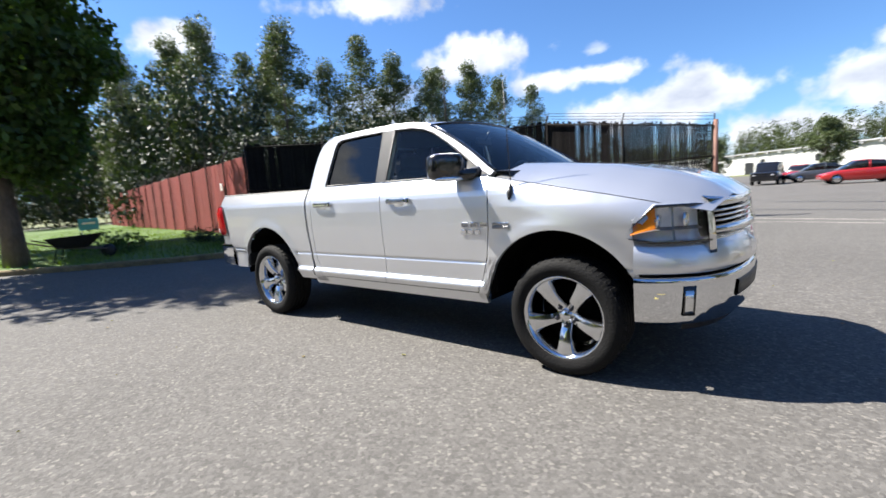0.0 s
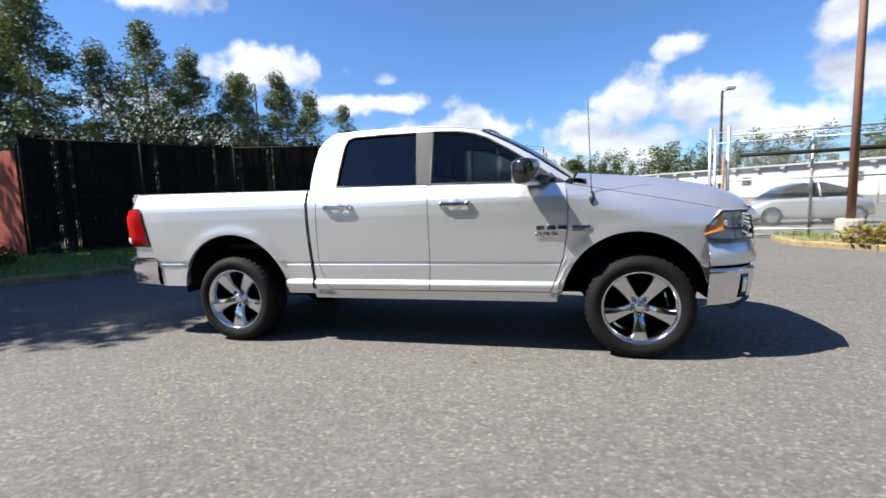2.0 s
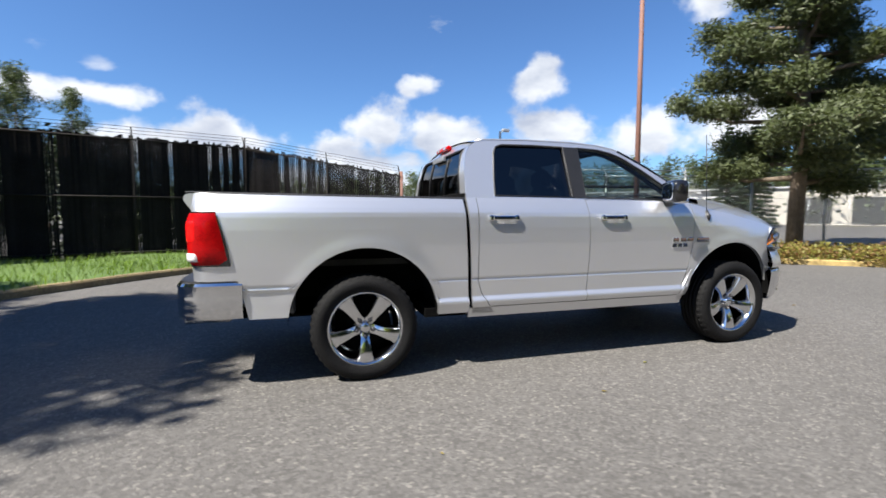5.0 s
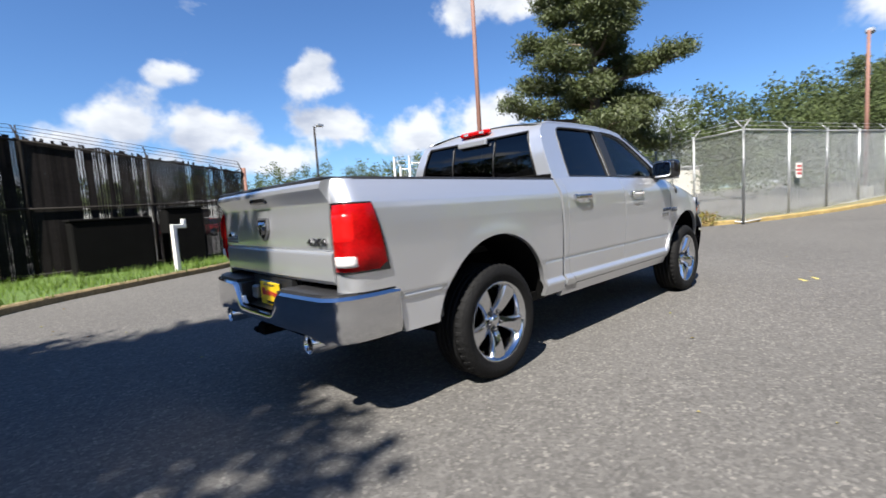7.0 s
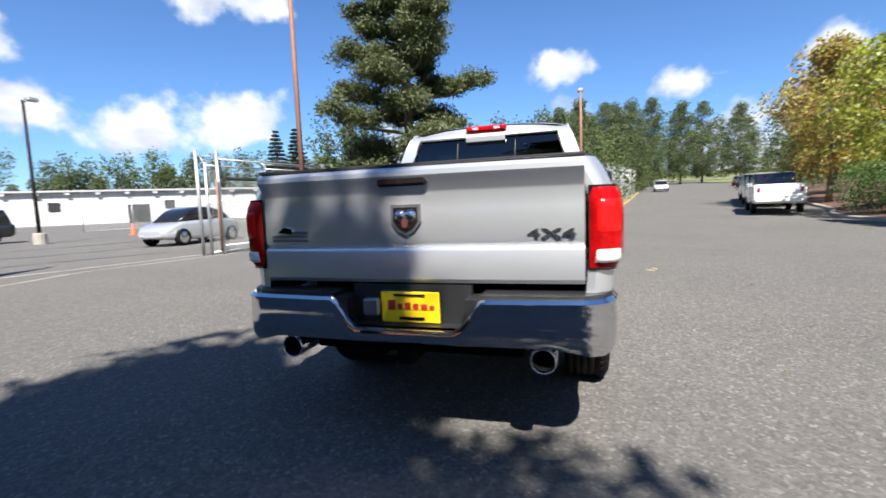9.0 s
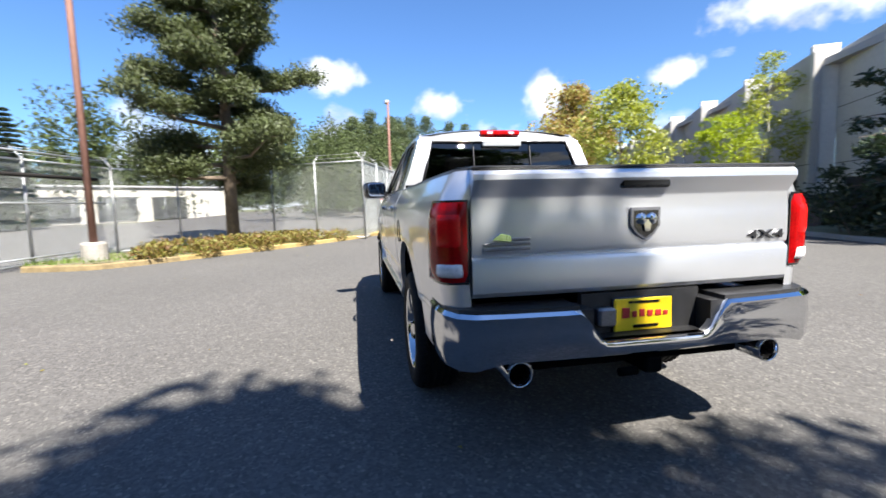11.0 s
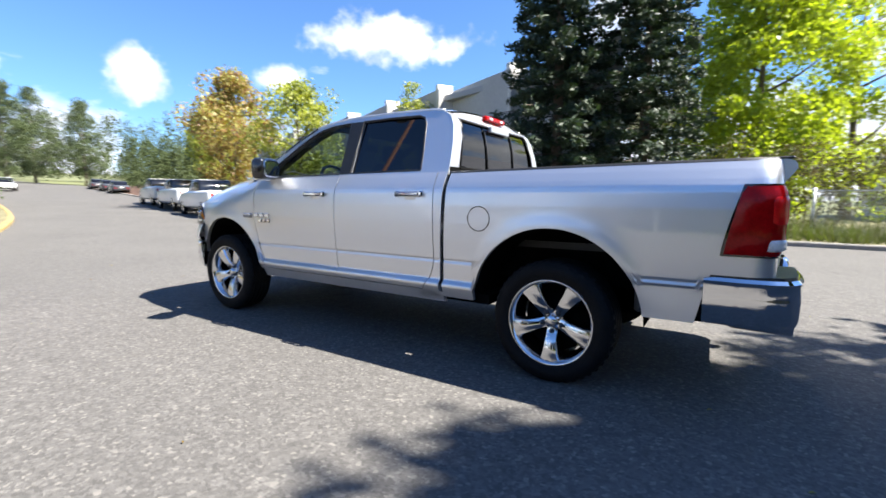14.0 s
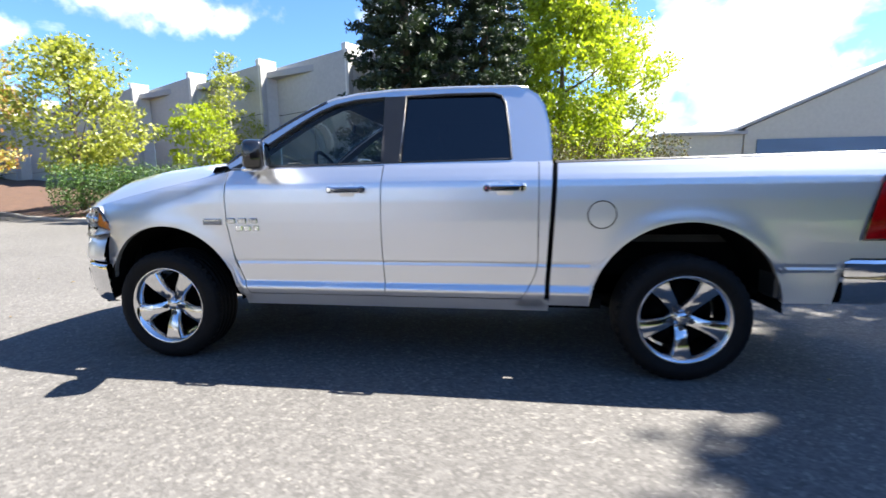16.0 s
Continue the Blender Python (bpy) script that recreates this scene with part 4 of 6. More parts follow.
sign = root("yard_sign", "small blue yard sign on the lawn", "sign", pose(-24.0, 2.5, 0.1, 0, 0, 110))
part("board", Geo().box((0, 0, 0.75), (0.9, 0.03, 0.55), 0, 0.005), material("sign_blue", (0.05, 0.3, 0.42), 0.5, var=0.1), sign)
part("writing_bar", Geo().box((0, -0.02, 0.8), (0.6, 0.012, 0.1)), M["white"], sign)
for sx in (-0.35, 0.35):
    part("stake", Geo().tube([(sx, 0, 0), (sx, 0, 0.5)], 0.012, 5), M["galv"], sign)


# ---- buildings ----
def white_hall():
    h = root("warehouse", "long low white warehouse with a bracketed eave", "building")
    a, b = Vector((80.0, 54.0)), Vector((-48.0, 194.0))
    d = (b - a).normalized()
    nrm = Vector((-d.y, d.x)) * -1
    nrm = nrm if nrm.dot(-a) < 0 else -nrm
    L = (b - a).length
    rot = math.atan2(d.y, d.x)
    c = a + d * L / 2 + nrm * 10
    part("wall", Geo().box((c.x, c.y, 2.6), (L, 20, 6.2), rot), M["wall_white"], h)
    part("roof", Geo().box((c.x, c.y, 5.85), (L + 1.5, 21.6, 0.3), rot), M["roof"], h, "flat grey roof edge")
    for i in range(44):
        p = a + d * (L * (i + 0.5) / 44) - nrm * 0.3
        part("bracket", Geo().box((p.x, p.y, 5.45), (0.7, 0.8, 0.5), rot), M["roof"], h)
    for i in range(11):
        p = a + d * (L * (i + 0.5) / 11) - nrm * 0.04
        w = part("window", Geo().box((p.x, p.y, 3.2), (1.7, 0.2, 1.5), rot), M["dark"], h)
        if i % 3 == 1:
            q = p + d * 5
            # solid dark slab for the unlit inside of the open door
            part("door", Geo().box((q.x, q.y, 1.5), (3.4, 0.22, 3.6), rot), M["dark"], h, "open loading door, its unlit inside drawn as a dark slab")
    return h


white_hall()


def panel_building():
    h = root("office_building", "tilt-up concrete building with a saw-tooth facade", "building")
    step = Vector((5.3, -1.75))
    for k in range(-1, 7):
        p = Vector((12.1, -18.7)) + step * k
        q = p + Vector((-0.5, -0.85))
        e = p - step + Vector((-0.1, 0.05))
        # pilaster faces painted as sunlit, wall panels as turned away from the sun
        for (s, t, mat, nm, top) in ((p, q, M["panel_sunlit"], "pilaster", 7.75), (q, e, M["panel"], "wall_panel", 7.45)):
            d = t - s
            m = (s + t) / 2
            nn = Vector((-d.y, d.x)).normalized()
            m = m + (nn if nn.y < 0 else -nn) * 0.15
            part(nm, Geo().box((m.x, m.y, top / 2), (d.length, 0.3, top), math.atan2(d.y, d.x), 0.01), mat, h)
            if nm == "wall_panel":
                for z in (2.6, 5.0):
                    part("joint", Geo().box((m.x, m.y + 0.004, z), (d.length - 0.02, 0.304, 0.03), math.atan2(d.y, d.x)), M["dark"], h)
                w = m + Vector((0, 0.02))
                part("window", Geo().box((w.x, w.y, 1.2), (d.length * 0.62, 0.32, 1.5), math.atan2(d.y, d.x)), M["dark"], h)
    part("roof", Geo().box((24.6, -33.8, 7.0), (50, 20, 0.3), math.atan2(-1.75, 5.3)), M["roof"], h)
    return h


panel_building()


def gable_hall():
    h = root("metal_hall", "beige metal hall with a low gable and blue base band", "building")
    def wall(name, outline, y, d, mat, label=""):
        part(name, Geo().prism(outline, "y", y, y + d), mat, h, label)
    wall("wall", [(-17.2, -0.2), (-17.2, 4.9), (-27.5, 9.4), (-38.0, 4.9), (-38.0, -0.2)][::-1], -32.0, -30.0, M["beige"])
    wall("roof_edge", [(-16.6, 4.75), (-16.6, 4.95), (-27.5, 9.7), (-38.6, 4.95), (-38.6, 4.75), (-27.5, 9.45)][::-1], -31.8, -30.4, M["roof"], "grey metal roof edge")
    part("annex", Geo().box((-14.4, -40.0, 2.2), (5.4, 16.0, 4.6), 0, 0.02), M["beige"], h)
    part("annex_roof", Geo().box((-14.4, -40.0, 4.6), (5.8, 16.4, 0.25), 0, 0.02), M["roof"], h)
    part("base_band", Geo().prism([(-18.0, 1.0), (-18.0, 4.1), (-37.8, 4.1), (-37.8, 1.0)][::-1], "y", -31.98, -31.9), M["blue"], h, "dull blue band")
    return h


gable_hall()


def yard_shed():
    h = root("workshop_building", "beige flat-roofed workshop with roller doors", "building")
    part("wall", Geo().box((64.0, 33.0, 2.2), (26, 10, 4.6), -0.9, 0.03), M["beige"], h)
    part("roof", Geo().box((64.0, 33.0, 4.55), (26.6, 10.6, 0.25), -0.9, 0.03), M["roof"], h)
    d = Vector((math.cos(-0.9), math.sin(-0.9)))
    n = Vector((-d.y, d.x)) * -1
    for k in (-7.0, -1.0, 5.0):
        p = Vector((64.0, 33.0)) + d * k + n * 5.02
        # dark slab on the wall paints the shade inside the doorway
        part("roller_door", Geo().box((p.x, p.y, 1.7), (4.2, 0.2, 3.0), -0.9, 0.02), M["dark"], h, "open roller door, its unlit inside drawn as a dark slab")
    return h


yard_shed()


# ---- the pickup truck; it heads along +x, its right side towards -y ----
def paint_material():
    mt = material("silver_metallic_paint", (0.68, 0.69, 0.715), 0.33, metal=0.78, var=0.03, scale=2.0, fine=900.0, coat=1.0)
    mt.node_tree.nodes["Principled BSDF"].inputs["Coat Roughness"].default_value = 0.04
    return mt


def lens_material(name, col, rough=0.1, metal=0.0):
    mt = material(name, col, rough, metal=metal, var=0.4, scale=14, fine=90, bump=0.05, bump_scale=45, coat=0.0, spec=0.18)
    return mt


T = dict(
    paint=paint_material(),
    chrome=material("chrome", (0.66, 0.67, 0.69), 0.05, metal=1.0, var=0.03, scale=3),
    rimchrome=material("polished_wheel_chrome", (0.62, 0.63, 0.65), 0.1, metal=1.0, var=0.05, scale=6),
    trim=material("black_plastic_trim", (0.014, 0.014, 0.015), 0.45, var=0.25, scale=12, bump=0.15, bump_scale=300),
    gloss=material("gloss_black", (0.008, 0.008, 0.009), 0.12, var=0.2, coat=0.6),
    # black of the underside, darkened further for the shade in arches, gaps and hollows
    under=material("underbody_and_shade_black", (0.004, 0.004, 0.004), 1.0, spec=0.05, var=0.4, scale=8),
    rubber=material("tyre_rubber", (0.0055, 0.0055, 0.0058), 0.72, spec=0.18, var=0.35, scale=10, fine=80, bump=0.5, bump_scale=70),
    glass=glass_material("clear_glass", (0.5, 0.55, 0.54), ior=1.5),
    tint=glass_material("tinted_glass", (0.025, 0.026, 0.03), ior=1.75),
    shield=glass_material("windscreen_glass", (0.6, 0.68, 0.68)),
    red=lens_material("red_lamp_lens", (0.3, 0.003, 0.004)),
    clear=material("clear_lamp_lens", (0.86, 0.86, 0.87), 0.2, metal=0.75, var=0.15, scale=14, fine=90, bump=0.04, bump_scale=45, coat=1.0),
    bowl=material("silvered_lamp_bowl", (0.82, 0.82, 0.84), 0.3, metal=0.25, var=0.12, scale=30),
    reverse=material("white_reversing_lens", (0.66, 0.63, 0.62), 0.3, var=0.3, scale=40, fine=160, coat=0.6),
    amber=lens_material("amber_lens", (0.75, 0.22, 0.02)),
    plate=material("yellow_plate", (0.85, 0.58, 0.01), 0.4, var=0.05),
    ink=material("red_ink", (0.45, 0.02, 0.02), 0.5, var=0.05),
    seat=material("dark_seat_fabric", (0.035, 0.035, 0.037), 0.9, var=0.3, scale=20, bump=0.3, bump_scale=200),
    mirror=material("mirror_glass", (0.9, 0.9, 0.92), 0.01, metal=1.0, var=0.0),
    badge=material("dark_grey_badge", (0.05, 0.05, 0.055), 0.3, metal=0.6, var=0.2),
    steel=material("dull_steel", (0.25, 0.25, 0.26), 0.45, metal=0.9, var=0.3, scale=12),
)

truck = root("pickup_truck", "silver four-door pickup truck with chrome wheels and bumpers", "truck")


def lerp_table(tab, q):
    if q <= tab[0][0]:
        return tab[0][1]
    for (a, p), (b, s) in zip(tab[:-1], tab[1:]):
        if q <= b:
            return p + (s - p) * (q - a) / (b - a)
    return tab[-1][1]


SECTION = [(0.40, 0.905), (0.46, 0.935), (0.53, 0.97), (0.555, 0.982), (0.572, 0.978), (0.60, 0.953), (0.66, 0.96), (0.733, 0.967), (0.744, 0.955), (0.756, 0.968),
           (0.9, 0.980), (1.02, 0.986), (1.15, 0.986), (1.24, 0.980), (1.275, 0.973), (1.31, 0.957), (1.36, 0.930), (1.42, 0.893)]
ARCH_R, ARCH_F = (-1.775, 0.45, 0.565), (1.745, 0.455, 0.535)


def fender_top(x):
    return lerp_table([(1.2, 1.375), (1.5, 1.315), (1.8, 1.255), (2.05, 1.205), (2.3, 1.15), (2.5, 1.10), (2.7, 1.055)], x)


def half(x, z):
    """Half width of the body."""
    y = lerp_table(SECTION, z)
    if x < -1.8 and z < 0.72:
        y = min(y, 0.952)
    if x > 1.7:
        y -= 0.17 * (x - 1.7) ** 2
    if x > 1.25:
        # shoulder of the fender rolls over towards the hood
        d = fender_top(x) - z
        if d < 0.2:
            deep = lerp_table([(1.25, 0.0), (1.55, 0.06), (2.05, 0.07), (2.4, 0.05)], x)
            y -= deep * (1 - max(d, -0.02) / 0.2) ** 2
    if x < -2.2:
        y -= 0.05 * (x + 2.2) ** 2
    if x < -2.85:
        q = min(0.105, -2.85 - x)
        y -= 0.11 - math.sqrt(max(0.0, 0.11 ** 2 - q * q))
    for cx, cz, r in (ARCH_R, ARCH_F):
        d = math.hypot(x - cx, z - cz) - r
        if z > 0.55:
            y += min(1.0, (z - 0.55) / 0.2) * 0.014 * math.exp(-((max(d, 0) / 0.075) ** 2))
    return y


def spaced(a, b, n, breaks=()):
    """Columns, dense near the breaks."""
    xs = set(round(a + (b - a) * i / n, 4) for i in range(n + 1))
    for c in breaks:
        for k in range(12):
            for s in (-1, 1):
                q = c + s * 0.09 * (k / 12) ** 2.2
                if a < q < b:
                    xs.add(round(q, 4))
    return sorted(xs)


def panel(name, xl, xr, zb, zt, label="", nz=100, nx=40, breaks=(), sides=(1, -1), off=0.0):
    us = [(x - xl(1.0)) / (xr(1.0) - xl(1.0)) for x in spaced(xl(1.0), xr(1.0), nx, breaks)]
    rows = []
    for j in range(nz + 1):
        v = j / nz
        row = []
        for u in us:
            z = 0.95
            for _ in range(5):
                x = xl(z) + (xr(z) - xl(z)) * u
                z = zb(x) + (zt(x) - zb(x)) * v
            row.append((x, half(x, z) + off, z))
        rows.append(row)
    g = Geo().grid(rows, True, flip=False)
    ring = rows[0] + [r[-1] for r in rows[1:]] + rows[-1][-2::-1] + [r[0] for r in rows[-2:0:-1]]
    inner = [(x, y - 0.035, z) for x, y, z in ring]
    g.grid([ring + ring[:1], inner + inner[:1]], False)
    obs = []
    for s in sides:
        h = g if s > 0 else g.mirrored()
        obs.append(part(name, h, T["paint"], truck, label))
    return obs


def arch(x, a, base):
    cx, cz, r = a
    d = abs(x - cx)
    return max(base, cz + math.sqrt(max(0.0, r * r - d * d))) if d < r else base


def rail_z(x):
    return 1.385 - 0.012 * (x + 1.0)


CR, CF = ARCH_R, ARCH_F
panel("bed_side", lambda z: -2.955, lambda z: -1.0 + 0.045 * (1.38 - z) / 0.93, lambda x: arch(x, CR, 0.47 if x > -1.8 else lerp_table([(-2.66, 0.80), (-2.60, 0.52)], x)), rail_z, nx=60,
      breaks=(CR[0] - CR[2], CR[0] + CR[2], -2.95, -2.63))
panel("cab_corner", lambda z: -0.968 + 0.045 * (1.38 - z) / 0.93, lambda z: -0.886 + (0.12 * ((0.78 - z) / 0.28) ** 2 if z < 0.78 else 0), lambda x: 0.455, lambda x: 1.395, nx=8)
rear_doors = panel("rear_door", lambda z: -0.880 + (0.12 * ((0.78 - z) / 0.28) ** 2 if z < 0.78 else 0), lambda z: 0.122 + 0.015 * math.sin((z - 0.5) * 3.4), lambda x: 0.515, lambda x: 1.392, nx=26)


def front_cut(z):
    return lerp_table([(0.5, 1.11), (0.65, 1.17), (0.8, 1.215), (1.0, 1.245), (1.2, 1.25), (1.4, 1.235)], z)


front_doors = panel("front_door", lambda z: 0.128 + 0.015 * math.sin((z - 0.5) * 3.4), front_cut, lambda x: 0.515, lambda x: 1.385 - 0.02 * max(0, x - 0.6), nx=26)
panel("rocker_panel", lambda z: -0.955, lambda z: 1.17, lambda x: 0.425, lambda x: 0.508, nx=30, nz=4)


def fender_front(z):
    return lerp_table([(0.5, 2.262), (0.72, 2.262), (0.80, 2.288), (0.92, 2.235), (0.95, 2.23), (1.0, 2.272), (1.09, 2.345), (1.2, 2.45)], z)


panel("front_fender", lambda z: front_cut(z) + 0.007, fender_front, lambda x: arch(x, CF, 0.46), fender_top, nx=50, nz=100, breaks=(CF[0] - CF[2], CF[0] + CF[2]))

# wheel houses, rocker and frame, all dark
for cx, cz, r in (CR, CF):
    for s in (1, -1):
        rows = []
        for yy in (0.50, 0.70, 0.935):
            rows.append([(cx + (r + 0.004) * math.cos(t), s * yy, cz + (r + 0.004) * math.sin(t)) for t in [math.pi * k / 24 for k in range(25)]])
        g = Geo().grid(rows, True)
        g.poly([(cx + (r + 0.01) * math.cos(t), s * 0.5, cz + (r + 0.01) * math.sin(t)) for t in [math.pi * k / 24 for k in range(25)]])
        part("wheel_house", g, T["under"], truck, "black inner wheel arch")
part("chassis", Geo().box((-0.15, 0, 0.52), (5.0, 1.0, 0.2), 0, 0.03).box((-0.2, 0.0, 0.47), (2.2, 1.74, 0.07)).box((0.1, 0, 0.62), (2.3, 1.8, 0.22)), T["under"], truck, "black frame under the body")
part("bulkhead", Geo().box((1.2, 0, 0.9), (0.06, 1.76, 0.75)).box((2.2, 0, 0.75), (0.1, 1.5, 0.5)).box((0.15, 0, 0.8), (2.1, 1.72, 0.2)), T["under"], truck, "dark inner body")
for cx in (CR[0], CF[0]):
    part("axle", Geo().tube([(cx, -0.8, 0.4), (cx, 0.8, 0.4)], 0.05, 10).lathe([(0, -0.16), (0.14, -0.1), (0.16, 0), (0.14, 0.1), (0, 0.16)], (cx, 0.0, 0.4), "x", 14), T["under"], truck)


# ---- wheels ----
def wheel(cx, s):
    """s: +1 for the left side."""
    c = (cx, 0, 0.40)
    y0 = s * 0.845
    kk = 0.957
    hub = part("wheel", Geo().lathe([(0.0, s * 0.085), (0.035, s * 0.085), (0.04, s * 0.078), (0.048, s * 0.06), (0.075, s * 0.05), (0.08, 0.0)], (cx, y0, 0.40), "y", 28), T["rimchrome"], truck)
    w = 0.138
    prof = [(0.280, s * 0.105), (0.292, s * 0.122), (0.308, s * 0.134), (0.335, s * 0.138), (0.345, s * 0.142), (0.375, s * 0.138), (0.40, s * 0.124), (0.410, s * 0.112), (0.4165, s * 0.098)]
    for k in range(5):
        a = 0.09 - k * 0.045
        prof += [(0.418, s * a), (0.418, s * (a - 0.033)), (0.408, s * (a - 0.035)), (0.408, s * (a - 0.042))]
    prof += [(0.412, -s * 0.115), (0.36, -s * 0.138), (0.27, -s * 0.11)]
    tyre = part("tyre", Geo().lathe(prof, (cx, y0, 0.40), "y", 64), T["rubber"], hub, "black all-terrain tyre", fix=True)
    # shoulder lugs of the tread
    g = Geo()
    for k in range(44):
        t = 2 * math.pi * k / 44
        g.box((0, 0, 0), (0.032, 0.05, 0.018), 0, 0.004)
        n = 32
        m = Matrix.Translation((cx, y0, 0.40)) @ Matrix.Rotation(t, 4, "Y") @ Matrix.Translation((0, s * 0.098, 0.4085)) @ Matrix.Rotation(-s * 0.5, 4, "X")
        g.v[-n:] = [tuple(m @ Vector(p)) for p in g.v[-n:]]
    tagged(part("tread", g, T["rubber"], hub), kind="stuff")
    part("rim", Geo().lathe([(0.288, s * 0.116), (0.298, s * 0.124), (0.292, s * 0.128), (0.280, s * 0.116), (0.268, s * 0.098), (0.258, s * 0.07), (0.25, s * 0.02), (0.245, -s * 0.1)], (cx, y0, 0.40), "y", 56), T["rimchrome"], hub, fix=True)
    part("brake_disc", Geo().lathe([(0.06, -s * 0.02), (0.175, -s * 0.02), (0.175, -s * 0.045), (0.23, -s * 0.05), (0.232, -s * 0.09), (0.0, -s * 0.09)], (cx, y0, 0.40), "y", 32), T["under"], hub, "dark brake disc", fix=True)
    prof = [(0.03, 0.056, 0.040), (0.075, 0.06, 0.040), (0.095, 0.072, 0.039), (0.13, 0.086, 0.042), (0.17, 0.096, 0.047), (0.225, 0.104, 0.055), (0.272, 0.104, 0.070)]
    me = None
    for k in range(5):
        if me is None:
            rows = []
            for r, yo, hw in prof:
                prof_x = [(-hw * 1.25, -0.06), (-hw * 1.12, -0.02), (-hw * 0.88, -0.003), (-hw * 0.4, 0.002), (0, 0.003), (hw * 0.4, 0.002), (hw * 0.88, -0.003), (hw * 1.12, -0.02), (hw * 1.25, -0.06)]
                rows.append([(px, s * (yo + dy), r) for px, dy in prof_x])
            gg = Geo().grid(rows, False, flip=s < 0)
            me = mesh_of("spoke", gg)
            bm = bmesh.new()
            bm.from_mesh(me)
            bmesh.ops.recalc_face_normals(bm, faces=bm.faces)
            bm.to_mesh(me)
            bm.free()
            me.polygons.foreach_set("use_smooth", [True] * len(me.polygons))
            me.set_sharp_from_angle(angle=radians(35))
        sp = part("spoke", me, T["rimchrome"], hub)
        sp.matrix_basis = Matrix.Translation((cx, y0, 0.40)) @ Matrix.Rotation(2 * math.pi * k / 5 + math.pi, 4, "Y")
    for k in range(5):
        t = 2 * math.pi * k / 5 + math.pi
        p = (cx + 0.07 * math.sin(t), y0, 0.40 + 0.07 * math.cos(t))
        part("lug_nut", Geo().lathe([(0.0, s * 0.088), (0.009, s * 0.087), (0.0125, s * 0.08), (0.0125, s * 0.062), (0.019, s * 0.0655), (0.019, s * 0.03)], p, "y", 10), T["badge"], hub, "dark lug nut in its socket")
    for ob in (hub, *hub.children):
        if ob.name.startswith("spoke") and ob.data.users > 1 and ob.data.get("scaled"):
            continue
        mid = Vector((0, 0, 0)) if ob.name.startswith("spoke") else Vector((cx, 0, 0.40))
        for v in ob.data.vertices:
            v.co.x, v.co.z = mid.x + (v.co.x - mid.x) * kk, mid.z + (v.co.z - mid.z) * kk
        ob.data["scaled"] = True
    return hub


for cx in (-1.785, 1.785):
    for s in (1, -1):
        wheel(cx, s)


# ---- cab above the belt ----
# glass leans inwards
def glass_y(z):
    return 0.905 - (z - 1.39) * 0.37


OUT = [(-0.962, 1.392), (-0.968, 1.45), (-0.955, 1.62), (-0.925, 1.76), (-0.885, 1.83), (-0.82, 1.872), (-0.74, 1.888), (-0.35, 1.90), (0.1, 1.898), (0.36, 1.88), (0.52, 1.852),
       (0.66, 1.80), (0.88, 1.672), (1.10, 1.528), (1.27, 1.41), (1.235, 1.383), (0.9, 1.388)]
REAR_W = [(-0.712, 1.412), (-0.70, 1.56), (-0.672, 1.78), (-0.645, 1.832), (-0.59, 1.852), (-0.3, 1.858), (0.0, 1.857), (0.022, 1.405)]
FRONT_W = [(0.142, 1.403), (0.150, 1.856), (0.36, 1.842), (0.50, 1.815), (0.62, 1.768), (0.80, 1.662), (0.97, 1.548), (1.10, 1.455), (1.118, 1.395), (0.6, 1.397)]


def side_frame():
    bm = bmesh.new()
    for loop in (OUT, REAR_W, FRONT_W):
        vs = [bm.verts.new((x, glass_y(z), z)) for x, z in loop]
        for a, b in zip(vs, vs[1:] + vs[:1]):
            bm.edges.new((a, b))
    bmesh.ops.triangle_fill(bm, edges=bm.edges[:], use_beauty=True, use_dissolve=False, normal=(0, 1, 0.37))
    inner = bmesh.ops.solidify(bm, geom=bm.faces[:], thickness=0.045)
    bmesh.ops.recalc_face_normals(bm, faces=bm.faces)
    g = Geo()
    g.v = [tuple(v.co) for v in bm.verts]
    bm.verts.index_update()
    g.f = [tuple(v.index for v in f.verts) for f in bm.faces]
    g.sm = [False] * len(g.f)
    bm.free()
    return g


gs = side_frame()
for s in (1, -1):
    part("cab_side", gs if s > 0 else gs.mirrored(), T["paint"], truck)

    lining = Geo()
    lining.v = [(0.965 * x - 0.004, s * (y - 0.05), 1.39 + 0.975 * (z - 1.39)) for x, y, z in gs.v]
    lining.f, lining.sm = gs.f, gs.sm
    part("cab_lining", lining, T["seat"], truck, "dark lining of the cab side")

    def pane(name, loop, mat, label, inset):
        g = Geo().poly([(x, s * (glass_y(z) - inset), z) for x, z in loop])
        ob = part(name, g, mat, truck, label)
        ob.visible_shadow = False
        return ob
    pane("rear_window", REAR_W, T["tint"], "dark tinted side glass", 0.02)
    pane("front_window", FRONT_W, T["glass"], "clear side glass", 0.02)
    # black seals round the windows and the pillar between the doors
    for loop in (REAR_W, FRONT_W):
        pts = [(x, s * (glass_y(z) - 0.004), z) for x, z in loop]
        part("window_seal", Geo().tube(pts + pts[:1], 0.0095, 6, caps=False), T["trim"], truck)
    part("pillar_trim", Geo().prism([(0.026, 1.403), (0.138, 1.401), (0.146, 1.858), (0.004, 1.858)], "y", 0, 0.004), T["trim"], truck, "black pillar trim")
    # mirror sail
    part("mirror_sail", Geo().add([(x, s * (glass_y(z) + 0.004), z) for x, z in ((1.235, 1.388), (1.02, 1.392), (1.02, 1.51), (1.11, 1.45))], [(0, 1, 2, 3)]).add([(x, s * (glass_y(z) - 0.02), z) for x, z in ((1.235, 1.388), (1.02, 1.392), (1.02, 1.51), (1.11, 1.45))], [(3, 2, 1, 0)]), T["trim"], truck)
